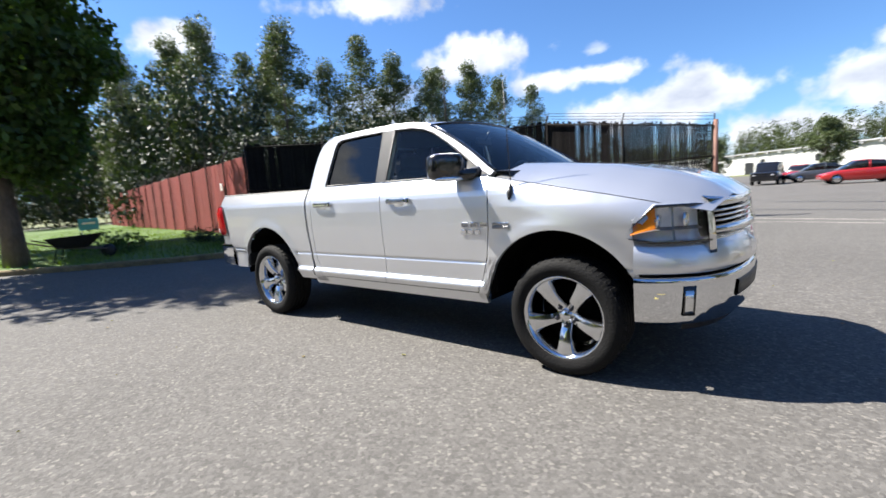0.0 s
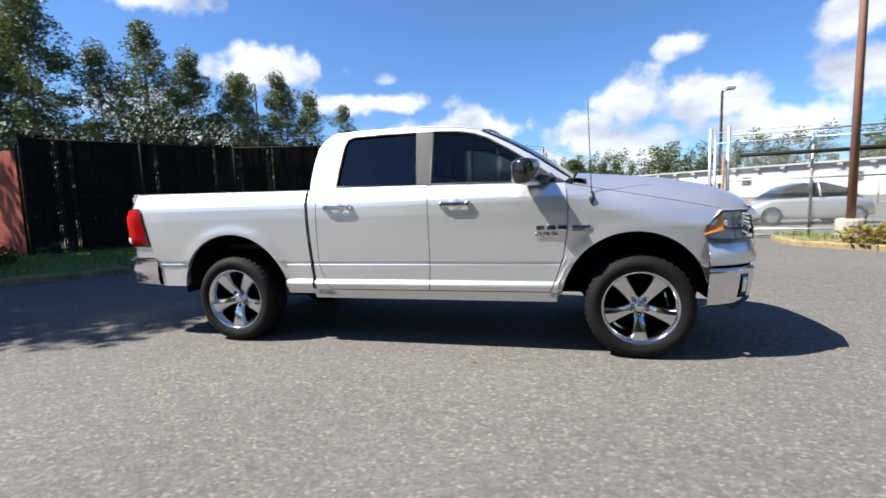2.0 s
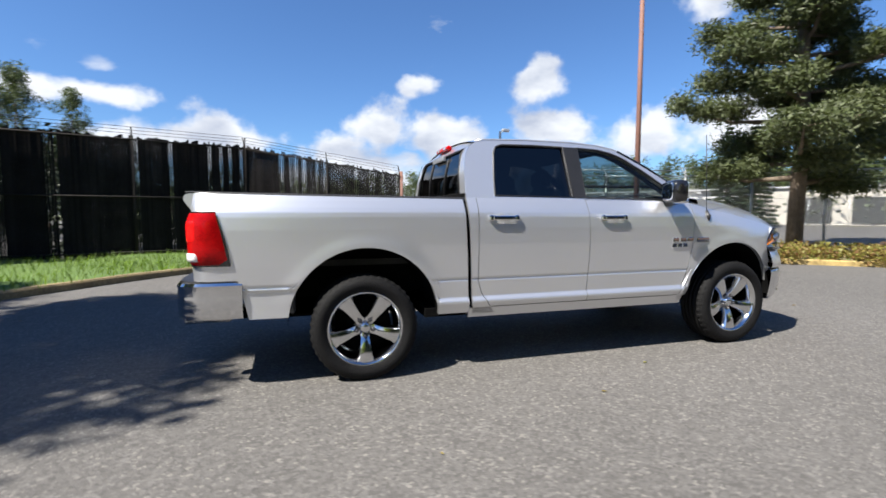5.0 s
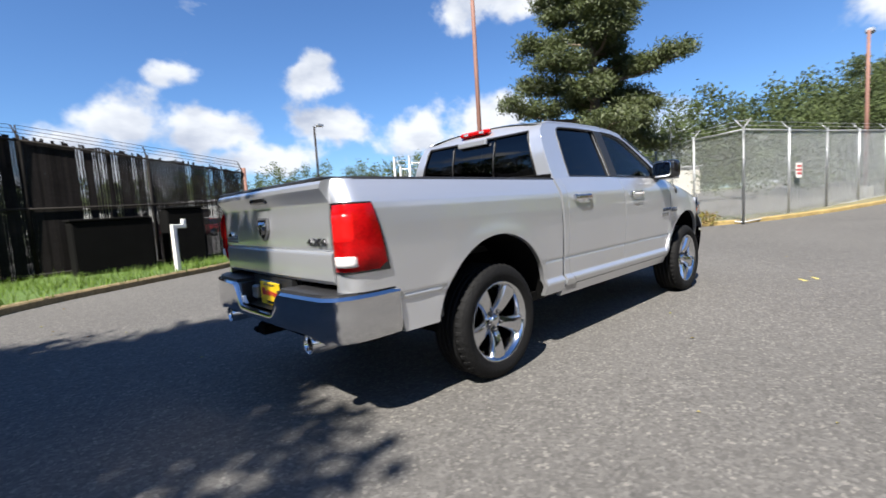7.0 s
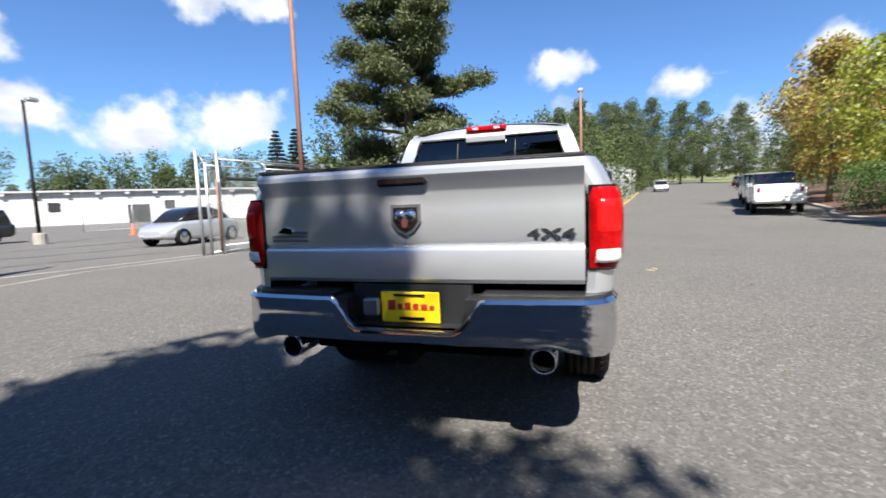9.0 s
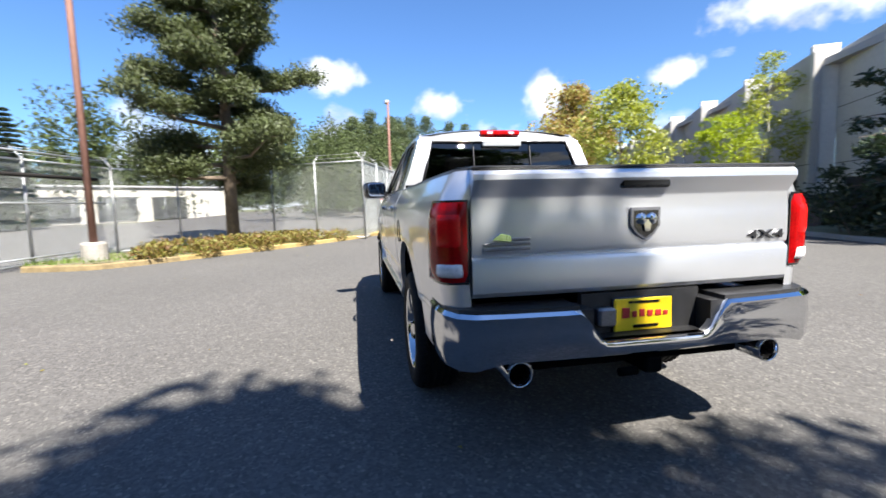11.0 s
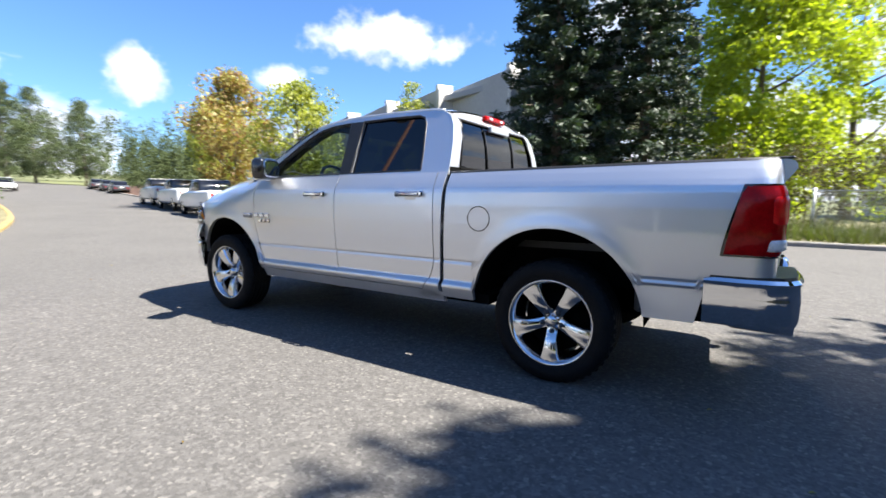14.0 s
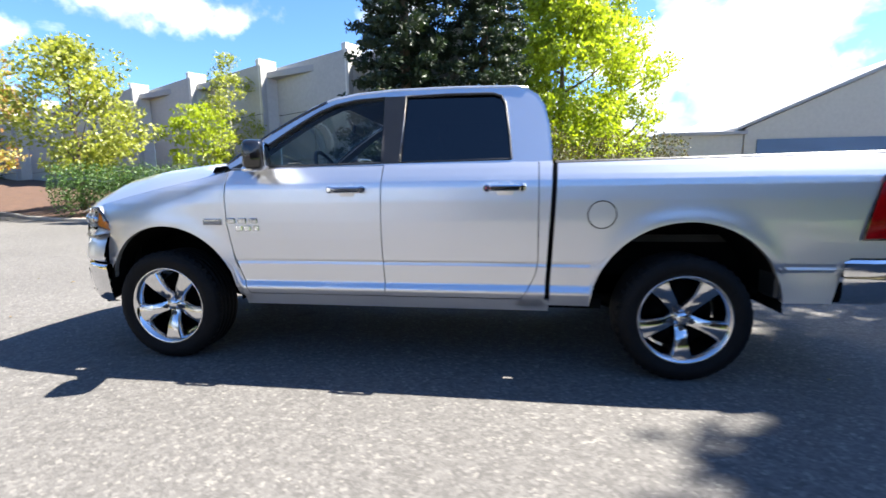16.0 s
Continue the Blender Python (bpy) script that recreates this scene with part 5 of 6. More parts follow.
# tilt the pillar trims into the plane of the glass
for ob in [o for o in truck.children if o.name.startswith("pillar_trim")]:
    idx = [o for o in truck.children if o.name.startswith("pillar_trim")].index(ob)
    s = 1 if idx == 0 else -1
    for v in ob.data.vertices:
        v.co.y = s * (glass_y(v.co.z) + 0.002 + v.co.y)

# roof
rows = []
for i in range(23):
    x = -0.83 + 1.40 * i / 22
    ze = lerp_table([(-0.83, 1.866), (-0.74, 1.888), (-0.35, 1.90), (0.1, 1.898), (0.36, 1.88), (0.52, 1.852), (0.58, 1.83)], x)
    ye = glass_y(ze)
    row = []
    for k in range(25):
        q = -1 + k / 12
        row.append((x, ye * q, ze + 0.058 * (1 - abs(q) ** 2.6) * (1.0 if x < 0.3 else 1 - 0.25 * (x - 0.3))))
    rows.append(row)
part("roof", Geo().grid(rows, True), T["paint"], truck, fix=True)
for s in (1, -1):
    part("drip_rail", Geo().tube([(x, s * (glass_y(z) - 0.008), z + 0.004) for x, z in OUT[5:14]], 0.011, 6), T["paint"], truck)
part("headliner", Geo().box((-0.12, 0, 1.845), (1.3, 1.3, 0.03), 0, 0.01), T["seat"], truck, "dark grey headliner")

# windscreen with cowl
rows = []
for i in range(11):
    v = i / 10
    row = []
    for k in range(17):
        q = -1 + k / 8
        bow = 0.13 * (1 - q * q)
        x = (0.57 + 0.70 * v) + bow * (0.55 + 0.55 * v)
        z = 1.838 + (1.412 - 1.838) * v + 0.05 * (1 - abs(q) ** 2.6) * (1 - v) + 0.028 * math.sin(math.pi * v)
        y = q * (glass_y(z) - 0.006 if v < 1 else 0.885)
        row.append((x, y, z))
    rows.append(row)
ws = part("windscreen", Geo().grid(rows, True), T["shield"], truck, "clear laminated windscreen", fix=True)
ws.visible_shadow = False
part("windscreen_seal", Geo().tube([rows[0][k] for k in range(17)], 0.012, 6).tube([r[0] for r in rows], 0.014, 6).tube([r[-1] for r in rows], 0.014, 6), T["gloss"], truck)
part("cowl", Geo().grid([[(p[0] - 0.03, p[1], p[2] + 0.002) for p in rows[-1]], [(p[0] + 0.10, p[1] * 1.0, p[2] - 0.012) for p in rows[-1]], [(p[0] + 0.12, p[1], p[2] - 0.05) for p in rows[-1]]], False), T["trim"], truck, "black cowl panel", fix=True)
for s in (0.15, -0.55):
    part("wiper", Geo().tube([(1.36 - 0.05 * abs(s), s, 1.44), (1.29, s + 0.3, 1.475), (1.27, s + 0.55, 1.46)], [0.012, 0.008, 0.006], 6), T["trim"], truck)

# rear wall of the cab: painted frame, glass with a sliding middle pane
def back_x(z):
    return lerp_table([(1.39, -0.968), (1.62, -0.955), (1.76, -0.925), (1.83, -0.885), (1.872, -0.82)], z)


def back_band(name, zs, y_out, y_in, mat, off=0.0, label=""):
    """Strip of the rear wall between two half widths, mirrored by sign."""
    for s in (1, -1):
        g = Geo().grid([[(back_x(z) + off, s * y_in(z), z), (back_x(z) + off, s * y_out(z), z)] for z in zs], True, flip=s > 0)
        part(name, g, mat, truck, label)


zz = [1.39 + 0.482 * i / 14 for i in range(15)]
def glass_half(z):
    return 0.735 - (z - 1.44) * 0.28


back_band("cab_back", zz, lambda z: glass_y(z) + 0.001, glass_half, T["paint"])
part("cab_back_top", Geo().grid([[(back_x(z) - 0.0, glass_half(z) * q / 6, z + 0.05 * (1 - abs(q / 6) ** 2.6) * (z - 1.81) / 0.062 * 0.9) for q in range(-6, 7)] for z in (1.81, 1.83, 1.85, 1.872)], True), T["paint"], truck, fix=True)
# rear wall blackened: shade of the gap to the bed put into its colour
part("cab_back_low", Geo().box((-0.955, 0, 1.05), (0.03, 1.78, 0.78), 0, 0.01), T["under"], truck)
for a, b, nm, lb in ((-1.0, -0.27, "rear_glass", "dark tinted rear glass"), (-0.26, 0.26, "sliding_pane", "dark sliding rear pane"), (0.27, 1.0, "rear_glass", "dark tinted rear glass")):
    zs = [1.43 + 0.385 * i / 8 for i in range(9)]
    def yy(q, z):
        return q * glass_half(z) if abs(q) == 1.0 else q
    g = Geo().grid([[(back_x(z) + 0.012, yy(a, z) + (yy(b, z) - yy(a, z)) * k / 6, z) for k in range(7)] for z in zs], True)
    ob = part(nm, g, T["tint"], truck, lb, fix=True)
    ob.visible_shadow = False
for q in (-0.265, 0.265):
    part("glass_divider", Geo().tube([(back_x(z) + 0.006, q, z) for z in (1.43, 1.62, 1.76, 1.815)], 0.008, 6), T["trim"], truck)
part("rear_glass_seal", Geo().tube([(back_x(z), glass_half(z), z) for z in (1.43, 1.62, 1.76, 1.815)] + [(back_x(z), -glass_half(z), z) for z in (1.815, 1.76, 1.62, 1.43)], 0.011, 6), T["trim"], truck)
br = part("brake_light", Geo().box((-0.878, 0, 1.892), (0.05, 0.37, 0.045), 0, 0.012), T["red"], truck, "red high brake light with clear cargo lamps")
for s in (0.1, -0.1):
    part("cargo_lamp", Geo().box((-0.904, s, 1.893), (0.012, 0.06, 0.022), 0, 0.004), T["clear"], br)
part("lamp_housing", Geo().box((-0.93, 0, 1.792), (0.035, 0.36, 0.05), 0, 0.006), T["paint"], truck)

# cab inside
for x, w in ((0.28, 0.52), (-0.55, 0.5)):
    for s in (0.38, -0.38):
        st = part("seat", Geo().box((x, s, 0.98), (w, 0.52, 0.2), 0, 0.06), T["seat"], truck, "dark cloth seat")
        part("backrest", Geo().box((x - 0.27, s, 1.25), (0.15, 0.5, 0.52), 0, 0.06), T["seat"], st)
        part("headrest", Geo().box((x - 0.3, s, 1.59), (0.1, 0.27, 0.18), 0, 0.04), T["seat"], st)
part("dashboard", Geo().box((1.06, 0, 1.27), (0.36, 1.6, 0.2), 0, 0.07), T["trim"], truck, "dark grey dashboard")
sw = []
for k in range(25):
    t = 2 * math.pi * k / 24
    sw.append((0.72 + 0.085 * math.sin(t), 0.38 + 0.185 * math.cos(t), 1.36 + 0.165 * math.sin(t)))
part("steering_wheel", Geo().tube(sw, 0.016, 8, caps=False).tube([(0.72, 0.2, 1.36), (0.74, 0.38, 1.35), (0.72, 0.56, 1.36)], 0.018, 6).tube([(0.74, 0.38, 1.35), (0.95, 0.38, 1.27)], 0.035, 8), T["trim"], truck, "black steering wheel")
part("inside_mirror", Geo().box((0.60, 0.0, 1.73), (0.03, 0.26, 0.075), 0, 0.02).tube([(0.62, 0, 1.74), (0.68, 0, 1.82)], 0.012, 6), T["trim"], truck, "black inside mirror")

# door mirrors
def rounded_block(c, half_size, power=0.45, n=20, m=12, yaw=0.0):
    """Box with strongly rounded edges."""
    def sp(v):
        return math.copysign(abs(v) ** power, v)
    rows = []
    for j in range(m + 1):
        v = -math.pi / 2 + math.pi * j / m
        row = []
        for i in range(n):
            u = 2 * math.pi * i / n
            x, y = half_size[0] * sp(math.cos(v)) * sp(math.cos(u)), half_size[1] * sp(math.cos(v)) * sp(math.sin(u))
            row.append((c[0] + x * math.cos(yaw) - y * math.sin(yaw), c[1] + x * math.sin(yaw) + y * math.cos(yaw), c[2] + half_size[2] * sp(math.sin(v))))
        rows.append(row)
    return Geo().grid(rows, True, closed=True)


for s in (1, -1):
    sweep = s * 0.36
    mx, my = 0.95, s * 1.06
    housing = rounded_block((mx, my, 1.462), (0.07, 0.14, 0.1), yaw=sweep)
    housing.tube([(1.12, s * 0.87, 1.405), (1.06, s * 0.94, 1.40), (0.98, s * 1.02, 1.40)], [0.055, 0.045, 0.04], 10)
    mir = part("door_mirror", housing, T["gloss"], truck, "black folding door mirror", fix=True)
    part("mirror_glass", rounded_block((mx - 0.069 * math.cos(sweep), my - 0.069 * math.sin(sweep), 1.465), (0.006, 0.118, 0.08), 0.4, yaw=sweep), T["mirror"], mir, fix=True)
    part("turn_lens", rounded_block((mx + 0.035, my + s * 0.01, 1.372), (0.045, 0.115, 0.018), 0.5, yaw=sweep), T["clear"], mir, fix=True)

# door handles, badges, fuel flap, antenna
for s in (1, -1):
    for hx, door in ((-0.675, rear_doors), (0.365, front_doors)):
        d = door[0 if s > 0 else 1]
        y = half(hx, 1.23)
        pts = [(hx - 0.13, s * (y + 0.008), 1.228), (hx - 0.09, s * (y + 0.04), 1.232), (hx + 0.07, s * (y + 0.042), 1.232), (hx + 0.125, s * (y + 0.01), 1.228)]
        g = Geo().box((hx, s * (y + 0.03), 1.232), (0.20, 0.02, 0.036), 0, 0.009).box((hx - 0.105, s * (y + 0.014), 1.232), (0.045, 0.04, 0.045), 0, 0.01).box((hx + 0.115, s * (y + 0.014), 1.232), (0.045, 0.04, 0.045), 0, 0.01)
        part("handle", g, T["chrome"], d, "chrome door handle")
        part("handle_cup", Geo().lathe([(0.0, s * 0.003), (0.055, s * 0.003), (0.06, 0.0)], (hx, s * (y + 0.0), 1.22), "y", 20), T["paint"], d, "shallow dish behind the handle")
    # badge in two rows of plain chrome bars
    for r, (z, h, n, x0, w) in enumerate(((1.028, 0.036, 3, 1.005, 0.083), (0.975, 0.036, 4, 1.0, 0.062))):
        for k in range(n):
            x = x0 + (w * 0.5) + w * k
            if x > front_cut(z) - 0.03:
                continue
            part("badge_bar", Geo().box((x, s * (half(x, z) + 0.006), z), (w * 0.78, 0.01, h), 0, 0.004), T["chrome"], front_doors[0 if s > 0 else 1], "chrome badge bar")
    bx = 1.355
    part("fender_badge", Geo().box((bx, s * (half(bx, 1.03) + 0.006), 1.032), (0.14, 0.01, 0.022), 0, 0.004), T["chrome"], truck, "small chrome badge bar")
    part("fender_badge", Geo().box((bx, s * (half(bx, 1.01) + 0.006), 1.009), (0.14, 0.009, 0.02), 0, 0.003), T["steel"], truck, "small grey badge bar")
fy = half(-1.265, 1.06)
flap = Geo()
flap.tube([(-1.265 + 0.085 * math.cos(2 * math.pi * k / 28), half(-1.265 + 0.085 * math.cos(2 * math.pi * k / 28), 1.06 + 0.085 * math.sin(2 * math.pi * k / 28)) + 0.0005, 1.06 + 0.085 * math.sin(2 * math.pi * k / 28)) for k in range(29)], 0.0035, 5, caps=False)
part("fuel_flap_gap", flap, T["under"], truck, "thin dark ring of the round fuel flap")
part("antenna", Geo().tube([(1.43, -half(1.43, 1.2) - 0.002, 1.2), (1.43, -half(1.43, 1.25) - 0.008, 1.245), (1.43, -half(1.43, 1.29) - 0.006, 1.30)], [0.008, 0.022, 0.008], 10).tube([(1.43, -half(1.43, 1.29) - 0.006, 1.29), (1.40, -0.94, 2.0)], 0.0035, 5), T["trim"], truck, "thin black mast antenna")


# ---- hood and front ----
rows = []
for i in range(27):
    x = 1.29 + 1.33 * i / 26
    ed = fender_top(x) + 0.004
    crest = lerp_table([(1.29, 1.452), (1.6, 1.432), (2.0, 1.388), (2.3, 1.325), (2.5, 1.245), (2.62, 1.15)], x)
    he = half(x, ed) - 0.012
    row = []
    for k in range(29):
        q = -1 + k / 14
        rib = 0.018 * math.exp(-((abs(q) - 0.62) / 0.1) ** 2)
        z = ed + (crest - ed) * (1 - abs(q) ** 4.6) - 0.01 * math.exp(-(q / 0.35) ** 2) + rib
        xx = x + (0.10 * (1 - q * q) * ((x - 1.29) / 1.33) ** 2) + (0.10 * (1 - q * q) - 0.0) * (1 - (x - 1.29) / 1.33)
        row.append((xx, he * q, z))
    rows.append(row)
part("hood", Geo().grid(rows, True), T["paint"], truck, fix=True)

NOSE = [(2.165, 0.958), (2.255, 0.945), (2.34, 0.922), (2.44, 0.875), (2.53, 0.805), (2.60, 0.715), (2.65, 0.60), (2.69, 0.45), (2.72, 0.22), (2.73, 0.0)]


def nose(u):
    """Plan outline of the front: u from -1 (left end) to 1 (right end)."""
    a = (1 - abs(u)) * (len(NOSE) - 1)
    i = min(int(a), len(NOSE) - 2)
    f = a - i
    x = NOSE[i][0] + (NOSE[i + 1][0] - NOSE[i][0]) * f
    y = NOSE[i][1] + (NOSE[i + 1][1] - NOSE[i][1]) * f
    return x, (y if u < 0 else -y)


def wrap(name, prof, u0, u1, mat, label="", n=40, top=None, parent=None):
    """prof: (offset outwards, z) swept along the nose."""
    rows = []
    for o, z in prof:
        row = []
        for i in range(n + 1):
            u = u0 + (u1 - u0) * i / n
            x, y = nose(u)
            xa, ya = nose(max(-1, u - 0.02))
            xb, yb = nose(min(1, u + 0.02))
            d = Vector((xb - xa, yb - ya)).normalized()
            nx, ny = d.y, -d.x
            if nx < -0.2 or (abs(nx) <= 0.2 and ny * y < 0):
                nx, ny = -nx, -ny
            row.append((x + nx * o, y + ny * o, top(u, z) if top else z))
        rows.append(row)
    return part(name, Geo().grid(rows, True), mat, parent or truck, label, fix=True)


wrap("front_bumper", [(-0.06, 0.41), (-0.012, 0.415), (0.006, 0.44), (0.02, 0.52), (0.03, 0.61), (0.036, 0.68), (0.03, 0.702), (-0.02, 0.708)], -0.905, 0.905, T["chrome"], "chrome front bumper", n=60)
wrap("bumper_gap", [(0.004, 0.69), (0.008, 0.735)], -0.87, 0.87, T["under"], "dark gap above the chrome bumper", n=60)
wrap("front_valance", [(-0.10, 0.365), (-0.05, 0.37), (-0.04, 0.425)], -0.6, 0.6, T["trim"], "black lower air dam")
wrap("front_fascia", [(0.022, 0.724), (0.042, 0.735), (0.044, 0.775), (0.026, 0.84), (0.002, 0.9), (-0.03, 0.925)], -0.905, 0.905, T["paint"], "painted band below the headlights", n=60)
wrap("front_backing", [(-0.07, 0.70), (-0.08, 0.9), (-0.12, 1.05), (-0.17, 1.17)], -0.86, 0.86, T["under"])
wrap("lower_intake", [(0.02, 0.53), (0.034, 0.54), (0.042, 0.63), (0.03, 0.64)], -0.24, 0.24, T["trim"], "black intake in the bumper")
headlight_glass = glass_material("headlight_cover", (0.92, 0.93, 0.94), ior=1.5)
for s in (1, -1):
    def hz(u, z):
        # the lamp tapers to a point at its outer end
        k = max(0.0, min(1.0, (0.965 - abs(u)) / 0.2))
        low = 0.94 - 0.03 * k
        up = 0.952 + 0.165 * k ** 0.85
        return low + (up - low) * z

    def lamp_wrap(name, prof, ua, ub, mat, label="", n=24, parent=None):
        return wrap(name, prof, -ub if s > 0 else ua, -ua if s > 0 else ub, mat, label, n, hz, parent)
    hl = lamp_wrap("headlight", [(0.024 - 0.035 * q, q) for q in (0, 0.25, 0.5, 0.75, 1.0)], 0.47, 0.955, headlight_glass, "clear headlight with an amber corner")
    hl.visible_shadow = False
    lamp_wrap("lamp_bowl", [(-0.02, 0.02), (-0.045, 0.2), (-0.055, 0.5), (-0.06, 0.8), (-0.035, 0.99)], 0.48, 0.95, T["bowl"], "silvery lamp bowl", parent=hl)
    lamp_wrap("amber_lens", [(0.006 - 0.035 * q, q) for q in (0.34, 0.55, 0.76, 0.96)], 0.76, 0.93, T["amber"], "amber side lens", 8, hl)
    lamp_wrap("lamp_shelf", [(0.008, 0.34), (-0.03, 0.42)], 0.5, 0.9, T["steel"], "grey shelf inside the lamp", 16, hl)
    lamp_wrap("hood_corner", [(-0.014, 1.0), (-0.03, 1.06), (-0.09, 1.12)], 0.46, 0.86, T["paint"], "painted strip over the lamp", 20, truck)
    lamp_wrap("lamp_divider", [(0.006, 0.05), (-0.02, 0.5), (-0.03, 0.95)], 0.655, 0.67, T["steel"], "", 3, hl)
    for prof in ([(0.028, 0.03), (0.03, -0.02), (0.016, -0.05), (-0.02, -0.05)], [(-0.01, 0.97), (-0.006, 1.02), (-0.03, 1.05), (-0.06, 1.05)]):
        lamp_wrap("lamp_bezel", prof, 0.455, 0.94, T["gloss"], "black lamp surround", parent=hl)
    lamp_wrap("lamp_bezel", [(0.026, -0.05), (0.01, 0.5), (-0.01, 1.05)], 0.45, 0.476, T["gloss"], "black lamp surround", 4, hl)
    for uu, r in ((0.72, 0.036), (0.57, 0.045)):
        x, y = nose(uu * -s)
        part("reflector", Geo().lathe([(0.0, -0.02), (r * 0.55, -0.012), (r * 0.6, 0.0), (r, 0.012), (r * 1.05, 0.0)], (x - 0.03, y, 1.035), "x", 20), T["chrome"], hl)
    f0, f1 = (-0.625, -0.56) if s > 0 else (0.56, 0.625)
    slot = wrap("fog_lamp_slot", [(0.014, 0.47), (0.024, 0.475), (0.034, 0.56), (0.04, 0.65), (0.03, 0.655)], f0, f1, T["gloss"], "dark edge of the fog lamp opening", n=8)
    wrap("fog_lamp_pocket", [(0.018, 0.485), (0.028, 0.49), (0.037, 0.56), (0.041, 0.625), (0.03, 0.63)], f0 + 0.012, f1 - 0.008, T["chrome"], "chrome pocket of the fog lamp", n=8, parent=slot)
# grille: chrome frame with cross bars and slats
wrap("grille_frame", [(-0.005, 0.775), (0.03, 0.785), (0.03, 0.815), (0.0, 0.825)], -0.455, 0.455, T["chrome"])
wrap("grille_frame", [(-0.03, 1.09), (0.0, 1.10), (-0.005, 1.145), (-0.06, 1.165)], -0.455, 0.455, T["chrome"])
wrap("grille_bar", [(-0.02, 0.935), (0.025, 0.945), (0.02, 0.975), (-0.02, 0.985)], -0.455, 0.455, T["chrome"])
wrap("grille_back", [(-0.05, 0.79), (-0.075, 1.12)], -0.44, 0.44, T["under"])
for z in (0.85, 0.88, 0.91, 1.01, 1.04, 1.07):
    wrap("grille_slat", [(-0.03, z - 0.005), (0.0, z - 0.0045), (-0.002, z + 0.0045), (-0.03, z + 0.006)], -0.44, 0.44, T["chrome"], n=24)
for u in (-0.45, 0.0, 0.45):
    wrap("grille_post", [(0.0, 0.82), (0.032, 0.835), (0.025, 0.96), (0.004, 1.11)], u - 0.022, u + 0.022, T["chrome"], n=4)

# ---- bed ----
part("bed_floor", Geo().box((-1.95, 0, 0.86), (1.94, 1.02, 0.05)).box((-2.63, 0, 0.92), (0.58, 1.86, 0.05)).box((-1.09, 0, 0.92), (0.22, 1.86, 0.05)), T["trim"], truck, "black bed liner floor")
for s in (1, -1):
    part("bed_inner_wall", Geo().box((-1.95, s * 0.81, 1.18), (1.94, 0.05, 0.36)), T["trim"], truck, "black bed liner side")
    rows = []
    for i in range(21):
        x = -2.94 + 1.955 * i / 20
        h = half(x, rail_z(x)) + 0.003
        z = rail_z(x)
        rows.append([(x, s * h, z - 0.004), (x, s * (h - 0.008), z + 0.012), (x, s * (h - 0.09), z + 0.013), (x, s * (h - 0.1), z - 0.05)])
    part("rail_cap", Geo().grid(rows, True, flip=s > 0), T["trim"], truck, "black plastic rail cap", fix=True)
part("bed_front", Geo().box((-1.0, 0, 1.09), (0.03, 1.72, 0.58), 0, 0.006), T["trim"], truck)

# tailgate
TG = [(-2.90, 0.835), (-2.952, 0.84), (-2.966, 0.86), (-2.972, 0.995), (-2.966, 1.012), (-2.953, 1.022), (-2.962, 1.034), (-2.966, 1.06), (-2.964, 1.2), (-2.958, 1.278), (-2.962, 1.292),
      (-2.998, 1.343), (-3.008, 1.362), (-3.006, 1.385), (-2.99, 1.402), (-2.96, 1.41), (-2.90, 1.41), (-2.90, 1.2), (-2.90, 0.835)]
rows = []
for i in range(33):
    q = -1 + i / 16
    rows.append([(x - (0.018 * (1 - q * q) if x < -2.91 else 0), 0.828 * q, z) for x, z in TG])
g = Geo().grid(rows, True)
g.poly(rows[0]), g.poly(rows[-1], True)
gate_ob = part("tailgate", g, T["paint"], truck, fix=True)
gate_ob.data.set_sharp_from_angle(angle=radians(28))
part("tailgate_cap", Geo().box((-2.945, 0, 1.416), (0.1, 1.66, 0.014), 0, 0.005), T["trim"], gate_ob, "black tailgate cap")
part("tailgate_handle", Geo().box((-3.002, 0.01, 1.338), (0.035, 0.26, 0.048), 0, 0.012), T["gloss"], gate_ob, "black tailgate handle")
shield = [(-0.075, 1.225), (0.075, 1.225), (0.075, 1.14), (0.045, 1.10), (0.0, 1.075), (-0.045, 1.10), (-0.075, 1.14)]
part("emblem", Geo().prism(shield, "x", -2.986, -3.0), T["steel"], gate_ob, "dark chrome shield emblem", fix=True)
part("emblem_field", Geo().prism([(y * 0.82, 1.15 + (z - 1.15) * 0.82) for y, z in shield], "x", -2.998, -3.003), T["gloss"], gate_ob, fix=True)
part("emblem_shape", Geo().lathe([(0.0, -0.018), (0.022, -0.012), (0.03, 0.0)], (-3.003, 0.026, 1.172), "x", 14).lathe([(0.0, -0.018), (0.022, -0.012), (0.03, 0.0)], (-3.003, -0.026, 1.172), "x", 14).prism([(-0.022, 1.17), (0.022, 1.17), (0.012, 1.115), (-0.012, 1.115)], "x", -3.003, -3.015), T["chrome"], gate_ob, fix=True)
# badge of plain bars on the left half
for y0, y1, z0, z1 in ((0.56, 0.78, 1.072, 1.086), (0.56, 0.70, 1.092, 1.106), (0.56, 0.78, 1.05, 1.064)):
    part("badge_bar", Geo().box((-2.975, (y0 + y1) / 2, (z0 + z1) / 2), (0.012, y1 - y0, z1 - z0), 0, 0.003), T["steel"], gate_ob)
part("badge_shape", Geo().prism([(0.65, 1.09), (0.74, 1.10), (0.70, 1.128), (0.655, 1.118)], "x", -2.97, -2.985), T["chrome"], gate_ob, fix=True)


